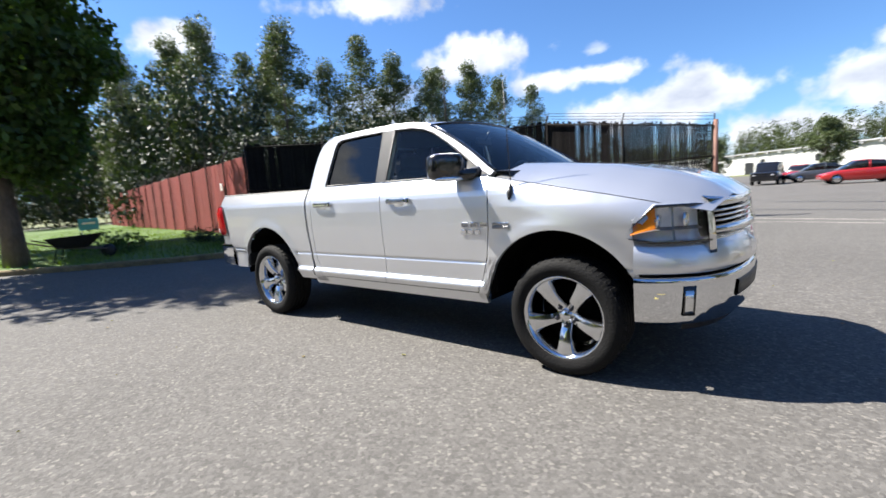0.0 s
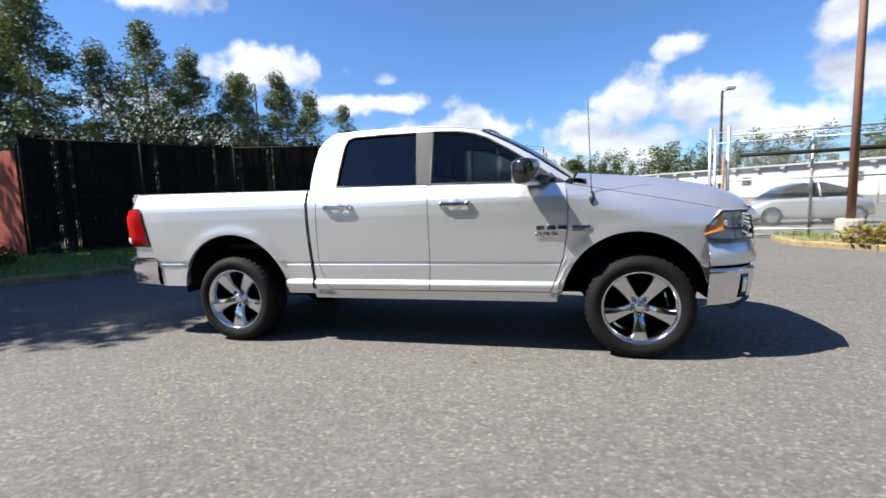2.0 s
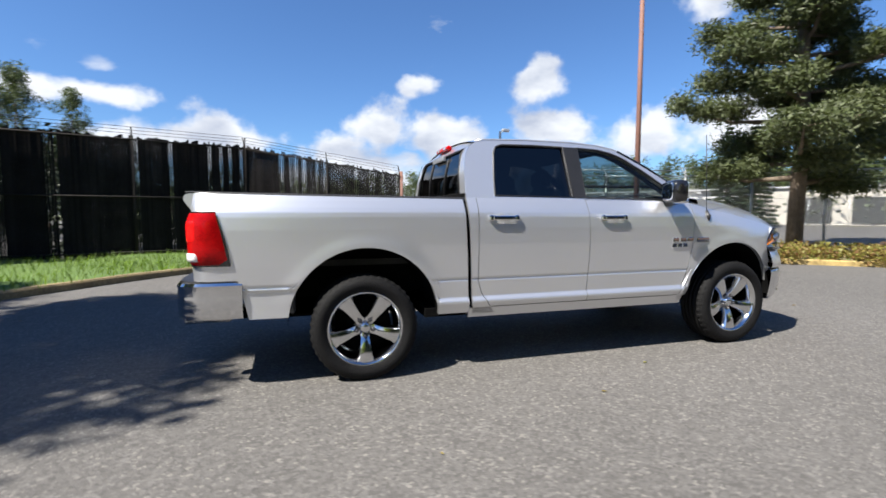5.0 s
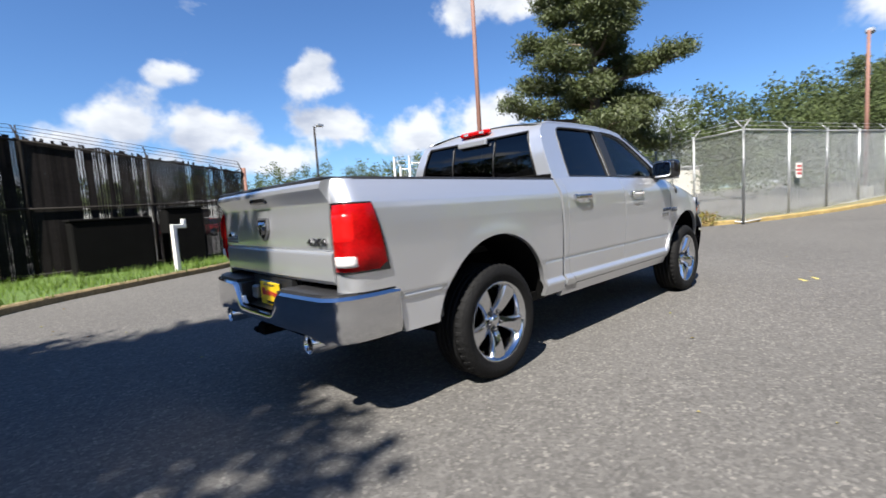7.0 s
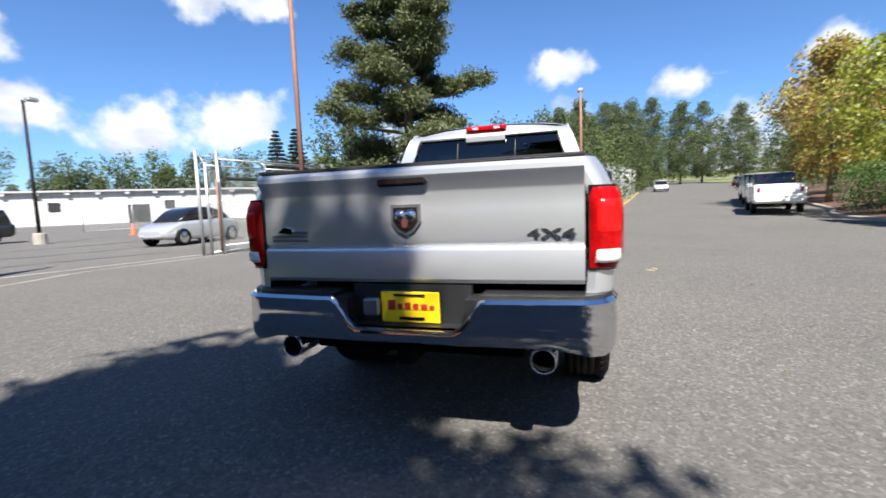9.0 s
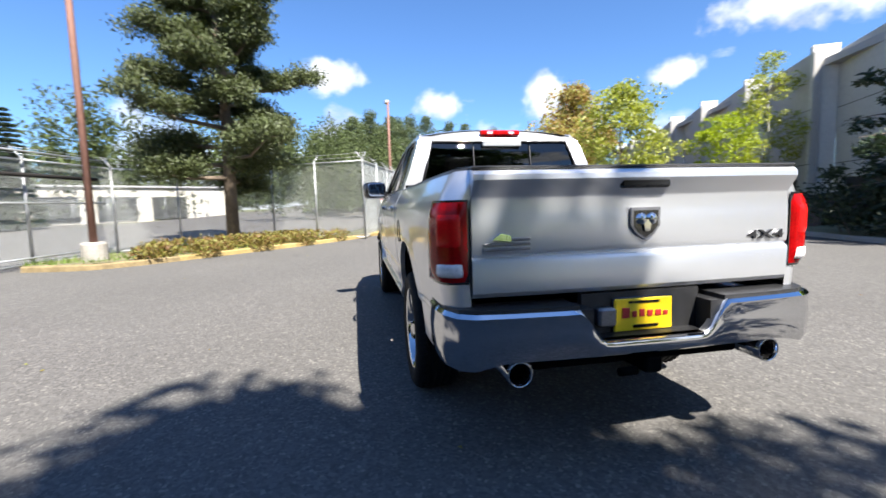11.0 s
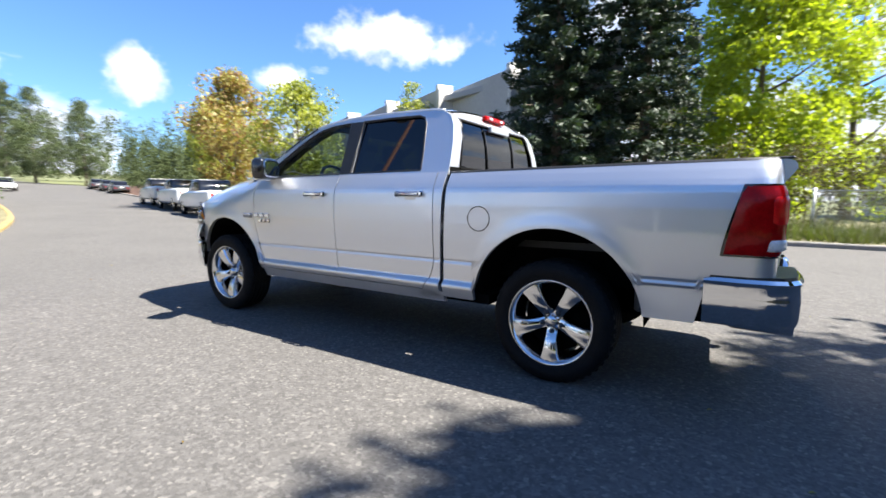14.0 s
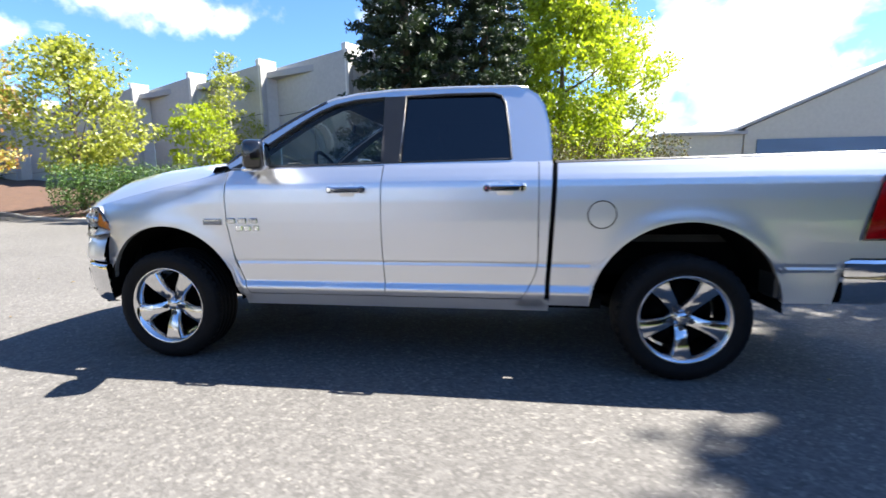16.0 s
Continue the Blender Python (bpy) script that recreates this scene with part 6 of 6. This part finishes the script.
def text_mesh(body, size, depth, name):
    cu = bpy.data.curves.new(name, "FONT")
    cu.body, cu.size, cu.extrude, cu.align_x, cu.align_y = body, size, depth, "CENTER", "CENTER"
    cu.offset, cu.space_character = 0.0015, 1.12
    ob = new(name, cu)
    me = bpy.data.meshes.new_from_object(ob.evaluated_get(bpy.context.evaluated_depsgraph_get()))
    bpy.data.objects.remove(ob)
    bpy.data.curves.remove(cu)
    me.materials.clear()
    return me


x4 = part("drive_badge", text_mesh("4X4", 0.075, 0.005, "drive_badge"), T["badge"], gate_ob, "grey 4X4 lettering")
x4.matrix_basis = pose(-2.977, -0.685, 1.072, 90, 0, -90) @ Matrix.Diagonal((1.55, 0.78, 1, 1))

# tail lamps round the corners
def corner(a, z):
    """a from 0 (rear face) to 1 (side), just outside the body."""
    pts = [(-2.962, 0.842), (-2.962, 0.875), (-2.957, 0.905), (-2.945, 0.932), (-2.92, 0.955), (-2.88, 0.966), (-2.82, 0.974)]
    end = -2.700 - 0.085 * ((z - 0.9) / 0.375) ** 1.3
    pts.append((end, half(end, z) + 0.012))
    q = a * (len(pts) - 1)
    i = min(int(q), len(pts) - 2)
    f = q - i
    x, y = pts[i][0] + (pts[i + 1][0] - pts[i][0]) * f, pts[i][1] + (pts[i + 1][1] - pts[i][1]) * f
    return x, max(y, half(x, z) + 0.012) if a > 0.55 else y


def lamp_piece(name, a0, a1, z0, z1, out, mat, parent, s, label="", n=14, m=10):
    rows = []
    for j in range(m + 1):
        z = z0 + (z1 - z0) * j / m
        row = []
        for i in range(n + 1):
            a = a0 + (a1 - a0) * i / n
            x, y = corner(a, z)
            bul = out * (1 - (2 * i / n - 1) ** 6) * (1 - (2 * j / m - 1) ** 6)
            ang = min(1.0, max(0.0, (a - 0.1) / 0.7)) * math.pi / 2
            row.append((x - bul * math.cos(ang), s * (y + bul * math.sin(ang)), z))
        rows.append(row)
    return part(name, Geo().grid(rows, True, flip=s > 0), mat, parent, label, fix=True)


for s in (1, -1):
    tl = lamp_piece("tail_light", 0.0, 1.0, 0.905, 1.28, 0.004, T["gloss"], truck, s, "red tail light with a clear reversing lamp")
    lamp_piece("red_lens", 0.02, 0.985, 0.914, 1.272, 0.022, T["red"], tl, s)
    lamp_piece("stop_lens", 0.10, 0.7, 1.05, 1.235, 0.027, material("bright_red_lens", (0.62, 0.008, 0.008), 0.15, var=0.25, spec=0.25), tl, s, "bright red stop lamp")
    lamp_piece("reverse_lens", 0.09, 0.7, 0.932, 1.012, 0.028, T["reverse"], tl, s, "clear reversing lamp", n=10, m=5)

# ---- rear bumper ----
RB = [(-2.635, 0.965), (-2.80, 0.972), (-2.93, 0.958), (-3.02, 0.915), (-3.065, 0.84), (-3.085, 0.70), (-3.10, 0.45), (-3.105, 0.0)]


def rb(u):
    a = (1 - abs(u)) * (len(RB) - 1)
    i = min(int(a), len(RB) - 2)
    f = a - i
    y = RB[i][1] + (RB[i + 1][1] - RB[i][1]) * f
    return RB[i][0] + (RB[i + 1][0] - RB[i][0]) * f, (y if u > 0 else -y)


def rb_top(y):
    return lerp_table([(0.0, 0.64), (0.265, 0.64), (0.365, 0.785), (2.0, 0.795)], abs(y))


us = sorted(set([-1 + i / 30 for i in range(61)] + [s * q for s in (1, -1) for q in (0.06, 0.08, 0.09, 0.1, 0.11, 0.12, 0.14)]))
rows = []
for k, (q, o) in enumerate(((0.0, -0.05), (0.02, -0.012), (0.15, 0.0), (0.6, 0.004), (0.84, -0.002), (0.93, 0.004), (1.0, -0.012), (1.0, -0.05))):
    row = []
    for u in us:
        x, y = rb(u)
        xa, ya = rb(max(-1, u - 0.03))
        xb, yb = rb(min(1, u + 0.03))
        d = Vector((xb - xa, yb - ya)).normalized()
        nx, ny = -d.y, d.x
        if nx > 0.2 or (abs(nx) <= 0.2 and ny * y < 0):
            nx, ny = -nx, -ny
        zl = 0.565 - 0.035 * max(0.0, min(1.0, (abs(y) - 0.7) / 0.15))
        row.append((x + nx * o, y + ny * o, zl + (rb_top(y) - zl) * q))
    rows.append(row)
bump = part("rear_bumper", Geo().grid(rows, True), T["chrome"], truck, "chrome step bumper with a black tread pad", fix=True)
bump.data.set_sharp_from_angle(angle=radians(40))
for s in (1, -1):
    pad = [(-2.66, 0.95), (-2.9, 0.945), (-2.99, 0.90), (-3.045, 0.82), (-3.065, 0.68), (-3.075, 0.37), (-2.90, 0.37), (-2.90, 0.80), (-2.66, 0.80)]
    g = Geo().prism([(x, s * y) for x, y in pad], "z", 0.77, 0.802)
    part("tread_pad", g, T["trim"], bump, "black rubber tread pad", fix=True)
    part("side_filler", Geo().prism([(-3.07, 0.62), (-2.92, 0.62), (-2.92, 0.78), (-3.07, 0.78)], "y", s * 0.30, s * 0.37), T["trim"], bump, fix=True)
part("plate_recess", Geo().box((-2.955, 0, 0.70), (0.04, 0.62, 0.26)).box((-3.02, 0, 0.63), (0.15, 0.54, 0.02)), T["trim"], bump, "black recess behind the plate")
pl = part("dealer_plate", Geo().box((-2.99, 0.0, 0.72), (0.012, 0.305, 0.155), 0, 0.004), T["plate"], bump, "yellow dealer plate in a dark frame")
part("plate_frame", Geo().box((-2.985, 0, 0.72), (0.01, 0.32, 0.17), 0, 0.004), T["gloss"], pl)
for k, (y, w, h, dz) in enumerate(((0.095, 0.05, 0.05, 0.004), (0.05, 0.03, 0.03, -0.004), (0.01, 0.035, 0.035, 0.0), (-0.032, 0.035, 0.03, -0.003), (-0.075, 0.04, 0.028, -0.004), (-0.115, 0.03, 0.022, -0.006))):
    part("writing_bar", Geo().box((-2.998, y, 0.727 + dz), (0.006, w * 0.8, h), 0, 0.002), T["ink"], pl)
part("writing_bar", Geo().box((-2.998, -0.01, 0.665), (0.006, 0.13, 0.014)), T["gloss"], pl)
part("writing_bar", Geo().box((-2.998, 0.0, 0.781), (0.006, 0.16, 0.01)), T["gloss"], pl)
part("tow_socket", Geo().box((-3.0, 0.2, 0.72), (0.05, 0.09, 0.09), 0, 0.01), T["steel"], bump, "grey trailer socket cover")
part("hitch_receiver", Geo().box((-2.98, 0, 0.50), (0.2, 0.09, 0.08), 0, 0.01).box((-2.93, 0, 0.52), (0.08, 1.1, 0.07), 0, 0.01).tube([(-3.05, 0.07, 0.47), (-3.05, 0.16, 0.47)], 0.02, 6), T["under"], truck, "black hitch receiver")
for s in (1, -1):
    g = Geo().lathe([(0.05, 0.3), (0.056, 0.28), (0.06, 0.0), (0.055, -0.004), (0.052, 0.0), (0.05, 0.25)], (-3.06, s * 0.645, 0.508), "x", 24)
    ex = part("exhaust_tip", g, T["chrome"], truck, "polished exhaust tip", fix=True)
    part("exhaust_bore", Geo().lathe([(0.0, 0.12), (0.0515, 0.12), (0.0515, 0.02)], (-3.06, s * 0.645, 0.508), "x", 20), T["under"], ex)
    part("exhaust_pipe", Geo().tube([(-2.76, s * 0.645, 0.515), (-2.3, s * 0.62, 0.53)], 0.035, 10), T["under"], ex)
    part("mud_guard", Geo().box((-2.31, s * 0.85, 0.66), (0.045, 0.2, 0.24), 0, 0.015), T["trim"], truck)
    part("body_skirt", Geo().box((-2.62, s * 0.80, 0.56), (0.55, 0.26, 0.06)), T["under"], truck)


# ---- parked vehicles ----
C_PAINT = {}


def car_paint(name, col, metal=0.3):
    if name not in C_PAINT:
        C_PAINT[name] = material("car_paint_" + name, col, 0.3, metal=metal, var=0.06, scale=2, coat=1.0)
    return C_PAINT[name]


def ring(x, hw, z0, z1, r):
    """Rounded cross-section at x."""
    pts = []
    for cx, cz, a0 in ((hw - r, z0 + r, -90), (hw - r, z1 - r, 0), (-hw + r, z1 - r, 90), (-hw + r, z0 + r, 180)):
        for k in range(4):
            t = radians(a0 + 30 * k)
            pts.append((x, cx + r * math.cos(t), cz + r * math.sin(t)))
    return pts


def car(name, label, m, paint, low, cab, wheels, rad, group="parked vehicles", bed=None, track=0.78):
    """low, cab: stations (x, half width, z0, z1) of body and greenhouse."""
    c = root(name, label, "car" if name != "parked_pickup" else "truck", m, group)
    def loft(st, r):
        rows = [ring(x, hw, z0, z1, min(r, (z1 - z0) * 0.45, hw * 0.45)) for x, hw, z0, z1 in st]
        g = Geo().grid(rows, True, closed=True)
        g.poly(rows[0]), g.poly(rows[-1], True)
        return g
    part("body", loft(low, 0.14), paint, c, fix=True)
    part("cabin_glass", loft(cab, 0.12), T["gloss"], c, "dark glass cabin", fix=True)
    rx = [s for s in cab if s[3] > max(q[3] for q in cab) - 0.12]
    part("cabin_roof", loft([(x, hw * 0.86, z1 - 0.05, z1 + 0.025) for x, hw, z0, z1 in rx], 0.03), paint, c, fix=True)
    for s in (1, -1):
        xs = [q[0] for q in cab]
        mid = (min(xs) + max(xs)) / 2
        part("door_pillar", Geo().tube([(mid, s * 0.86 * track / 0.78, cab[1][2] + 0.2), (mid, s * 0.66 * track / 0.78, max(q[3] for q in cab) - 0.03)], 0.035, 6), paint, c)
        for x in wheels:
            w = part("wheel", Geo().lathe([(0.0, s * 0.1), (rad * 0.62, s * 0.11), (rad * 0.66, s * 0.1)], (x, s * track, rad), "y", 20), T["rimchrome"], c)
            part("tyre", Geo().lathe([(rad * 0.64, s * 0.09), (rad * 0.8, s * 0.12), (rad * 0.97, s * 0.1), (rad, s * 0.06), (rad, -s * 0.08), (rad * 0.7, -s * 0.1)], (x, s * track, rad), "y", 24), T["rubber"], w, fix=True)
        xf, xb = low[-1], low[0]
        part("headlight", Geo().box((xf[0] - 0.05, s * xf[1] * 0.72, xf[3] - 0.16), (0.14, 0.3, 0.13), 0, 0.04), T["clear"], c)
        part("tail_lamp", Geo().box((xb[0] + 0.04, s * xb[1] * 0.82, xb[3] - 0.2), (0.12, 0.16, 0.22), 0, 0.03), T["red"], c)
    part("number_plate", Geo().box((low[0][0] - 0.012, 0, low[0][2] + 0.25), (0.02, 0.32, 0.15), 0, 0.004), M["white"], c, "white number plate without writing")
    if bed:
        # flat black slab in place of the shaded hollow of the bed
        part("bed_opening", Geo().box(bed[0], bed[1], 0, 0.02), T["under"], c, "open load bed, its shaded hollow drawn as a dark slab")
        part("tailgate_panel", Geo().box((low[0][0] - 0.005, 0, low[0][3] - 0.28), (0.03, low[0][1] * 1.6, 0.42), 0, 0.01), paint, c)
    return c


SEDAN_L = [(-2.1, 0.72, 0.42, 0.78), (-1.9, 0.84, 0.28, 0.92), (-1.0, 0.88, 0.2, 0.95), (0.4, 0.88, 0.2, 0.93), (1.3, 0.86, 0.22, 0.86), (1.9, 0.8, 0.28, 0.72), (2.1, 0.68, 0.36, 0.62)]
SEDAN_C = [(-1.75, 0.66, 0.8, 0.93), (-1.05, 0.7, 0.8, 1.36), (-0.3, 0.72, 0.8, 1.45), (0.3, 0.72, 0.8, 1.43), (1.15, 0.68, 0.78, 0.9)]
BEETLE_L = [(-2.0, 0.55, 0.38, 0.62), (-1.8, 0.78, 0.28, 0.82), (-1.2, 0.86, 0.22, 0.98), (0.2, 0.86, 0.2, 0.95), (1.2, 0.84, 0.22, 0.92), (1.75, 0.76, 0.28, 0.74), (2.0, 0.55, 0.36, 0.58)]
BEETLE_C = [(-1.65, 0.5, 0.8, 0.95), (-1.1, 0.66, 0.8, 1.28), (-0.4, 0.7, 0.8, 1.47), (0.2, 0.7, 0.8, 1.48), (0.7, 0.69, 0.8, 1.34), (1.25, 0.64, 0.8, 0.96)]
SUV_L = [(-2.4, 0.86, 0.45, 1.0), (-2.2, 0.92, 0.35, 1.08), (0.8, 0.94, 0.3, 1.08), (1.9, 0.92, 0.32, 1.04), (2.35, 0.84, 0.4, 0.95)]
SUV_C = [(-2.3, 0.76, 0.95, 1.2), (-2.1, 0.78, 0.95, 1.76), (0.2, 0.78, 0.95, 1.8), (0.5, 0.76, 0.95, 1.72), (1.2, 0.74, 0.95, 1.08)]
PICK_L = [(-2.85, 0.9, 0.55, 1.25), (-2.7, 0.95, 0.45, 1.3), (0.8, 0.96, 0.42, 1.28), (2.0, 0.95, 0.42, 1.2), (2.75, 0.86, 0.45, 1.05)]
PICK_C = [(-0.95, 0.76, 1.1, 1.3), (-0.85, 0.78, 1.1, 1.84), (0.35, 0.78, 1.1, 1.86), (0.6, 0.76, 1.1, 1.76), (1.35, 0.78, 1.1, 1.28)]
VAN_L = [(-2.6, 0.9, 0.45, 1.2), (-2.5, 0.95, 0.4, 1.3), (1.4, 0.96, 0.38, 1.3), (2.1, 0.92, 0.4, 1.15), (2.5, 0.8, 0.45, 0.95)]
VAN_C = [(-2.55, 0.82, 1.1, 1.95), (-2.3, 0.84, 1.1, 2.05), (0.9, 0.84, 1.1, 2.05), (1.3, 0.82, 1.1, 1.9), (2.0, 0.78, 1.1, 1.3)]


def at(x, y, yaw):
    return pose(x, y, ground_z(x, y), 0, 0, yaw)


car("compact_car", "silver rounded compact car behind the wire fence", at(10.0, 14.6, 180), car_paint("silver", (0.55, 0.57, 0.6), 0.6), BEETLE_L, BEETLE_C, (-1.28, 1.25), 0.33)
car("parked_suv", "black sport utility vehicle in the far lot", at(9.5, 29.5, 162), car_paint("black", (0.012, 0.012, 0.014)), SUV_L, SUV_C, (-1.45, 1.45), 0.38, track=0.84)
car("parked_car", "bright red sedan in the far lot", at(5.5, 36.2, 190), car_paint("red", (0.42, 0.02, 0.02)), SEDAN_L, SEDAN_C, (-1.3, 1.3), 0.32)
car("parked_car", "dark grey sedan in the far lot", at(3.5, 44.0, 190), car_paint("grey", (0.06, 0.065, 0.075)), SEDAN_L, SEDAN_C, (-1.3, 1.3), 0.32)
car("parked_suv", "black hatchback parked rear on in the lot", at(0.3, 42.7, 265), car_paint("black", (0.012, 0.012, 0.014)), SUV_L, SUV_C, (-1.45, 1.45), 0.36, track=0.84)
car("parked_car", "red sedan parked beside the black hatchback", at(2.2, 53.0, 250), car_paint("red", (0.42, 0.02, 0.02)), SEDAN_L, SEDAN_C, (-1.3, 1.3), 0.32)
car("parked_car", "red compact car at the end of the row", at(10.1, 45.3, 200), car_paint("red", (0.42, 0.02, 0.02)), SEDAN_L, SEDAN_C, (-1.3, 1.3), 0.32)
wp = car("parked_pickup", "white pickup truck parked by the mulched bank", at(20.6, -9.8, -14), car_paint("white", (0.72, 0.72, 0.7), 0.0), PICK_L, PICK_C, (-1.75, 1.75), 0.4, bed=((-1.85, 0, 1.29), (1.6, 1.55, 0.06)), track=0.84)
copy_thing(wp, at(26.5, -11.4, -14))
copy_thing(wp, at(32.5, -13.0, -14))
car("parked_car", "white sedan parked up the street", at(62.0, -11.5, 172), car_paint("white", (0.72, 0.72, 0.7), 0.0), SEDAN_L, SEDAN_C, (-1.3, 1.3), 0.32)
for i, (x, y) in enumerate(((58, -20.5), (66, -22.5), (75, -24.5))):
    car("parked_car", "dark car in the shade up the street", at(x, y, -14), car_paint("grey", (0.06, 0.065, 0.075)), SEDAN_L, SEDAN_C, (-1.3, 1.3), 0.32)
car("parked_van", "white van behind the wire fence", at(-11.5, -19.5, 10), car_paint("white", (0.72, 0.72, 0.7), 0.0), VAN_L, VAN_C, (-1.6, 1.6), 0.36, track=0.84)
car("parked_van", "white van with dark windows beyond weeds", at(-18.5, -21.0, 5), car_paint("white", (0.72, 0.72, 0.7), 0.0), VAN_L, VAN_C, (-1.6, 1.6), 0.36, track=0.84)

cone_mat = material("orange_cone", (0.7, 0.1, 0.03), 0.6, var=0.1)
for x, y in ((14.5, 31.0), (17.0, 26.5)):
    c = root("traffic_cone", "orange traffic cone standing on the asphalt", "cone", at(x, y, 0), "traffic cones")
    part("cone", Geo().lathe([(0.17, 0.03), (0.03, 0.7), (0.0, 0.71)], (0, 0, 0), "z", 14), cone_mat, c)
    part("base", Geo().box((0, 0, 0.015), (0.42, 0.42, 0.03), 0, 0.01), cone_mat, c)

# sign on the street fence: white panel with red bars
sg = root("fence_sign", "small white sign with red bars on the wire fence", "sign", pose(15.6, 0.16, 1.55 + ground_z(15.6, 0.2), 0, 0, -13))
part("board", Geo().box((0, -0.06, 0), (0.42, 0.015, 0.5), 0, 0.004), M["white"], sg)
for z in (0.15, 0.02, -0.1):
    part("writing_bar", Geo().box((0, -0.072, z), (0.32, 0.006, 0.07)), T["ink"], sg)

# wheelbarrow and clutter in the shade of the maple
wb = root("wheelbarrow", "old dark wheelbarrow with debris in the shade", "wheelbarrow", pose(-12.2, -0.6, 0.12, 0, 0, 60))
part("tray", Geo().add([(-0.5, -0.35, 0.62), (0.55, -0.4, 0.66), (0.55, 0.4, 0.66), (-0.5, 0.35, 0.62), (-0.3, -0.22, 0.34), (0.3, -0.25, 0.34), (0.3, 0.25, 0.34), (-0.3, 0.22, 0.34)],
                       [(4, 5, 6, 7), (0, 1, 5, 4), (1, 2, 6, 5), (2, 3, 7, 6), (3, 0, 4, 7)]), M["post"], wb)
for s in (1, -1):
    part("handle_bar", Geo().tube([(0.75, s * 0.12, 0.25), (-0.2, s * 0.22, 0.36), (-1.0, s * 0.28, 0.6)], 0.02, 6), M["bark"], wb)
    part("leg", Geo().tube([(-0.3, s * 0.22, 0.36), (-0.4, s * 0.22, 0.0)], 0.015, 6), M["post"], wb)
part("barrow_wheel", Geo().lathe([(0.0, -0.04), (0.15, -0.04), (0.18, 0.0), (0.15, 0.04), (0.0, 0.04)], (0.75, 0, 0.18), "y", 18), M["dark"], wb)

# cracks sealed with tar and worn concrete joints in the lot
def crack(label, pts, w, mat):
    line = polyline(pts, 0.35)
    rd = random.Random(len(pts) * 7 + int(pts[0][0] * 10))
    rows = []
    for i, p in enumerate(line):
        d = (line[min(i + 1, len(line) - 1)] - line[max(i - 1, 0)]).normalized()
        n = Vector((-d.y, d.x))
        o, k = rd.uniform(-0.04, 0.04), w * rd.uniform(0.5, 1.2)
        rows.append([(p.x + n.x * (o + q * k), p.y + n.y * (o + q * k), ground_z(p.x, p.y) + 0.004) for q in (-0.5, 0.5)])
    return tagged(part("road_seam", Geo().grid(rows, True), mat), label, "road seam", kind="structure")


crack("pale worn joint across the yard entrance", [(-2.0, 12.0), (3.0, 10.6), (7.0, 9.4)], 0.16, M["concrete"])
crack("pale worn joint across the yard entrance", [(-1.0, 9.4), (2.5, 9.9), (6.2, 8.9)], 0.1, M["concrete"])
crack("black tar seam in the yard asphalt", [(0.5, 14.5), (4.0, 13.2), (6.5, 12.0)], 0.12, M["dark"])
crack("black tar seam in the yard asphalt", [(2.0, 18.0), (6.0, 15.8), (9.0, 15.0)], 0.14, M["dark"])
crack("dark tar seam in the asphalt", [(6.0, 21.0), (9.0, 19.5), (12.0, 19.0)], 0.18, M["dark"])
mark_mat = material("survey_paint", (0.5, 0.42, 0.1), 0.8, var=0.4, scale=10)
for x, y in ((2.9, -1.95), (3.1, -2.05)):
    crack("faded yellow survey mark on the asphalt", [(x, y), (x + 0.12, y + 0.1)], 0.04, mark_mat)
# small dry leaves scattered on the lot
rg = np.random.default_rng(77)
g = Geo()
for _ in range(70):
    x, y, a, s = rg.uniform(-6, 8), rg.uniform(-8, 7), rg.uniform(0, 6.28), rg.uniform(0.012, 0.03)
    z = ground_z(x, y)
    g.add([(x + s * math.cos(a), y + s * math.sin(a), z + 0.006), (x - s * 0.5 * math.sin(a), y + s * 0.5 * math.cos(a), z + 0.014), (x - s * math.cos(a), y - s * math.sin(a), z + 0.006), (x + s * 0.5 * math.sin(a), y - s * 0.5 * math.cos(a), z + 0.01)], [(0, 1, 2, 3)])
tagged(part("fallen_leaves", g, M["shrub_red"]), "scattered small dry leaves on the asphalt", "leaves", kind="stuff")
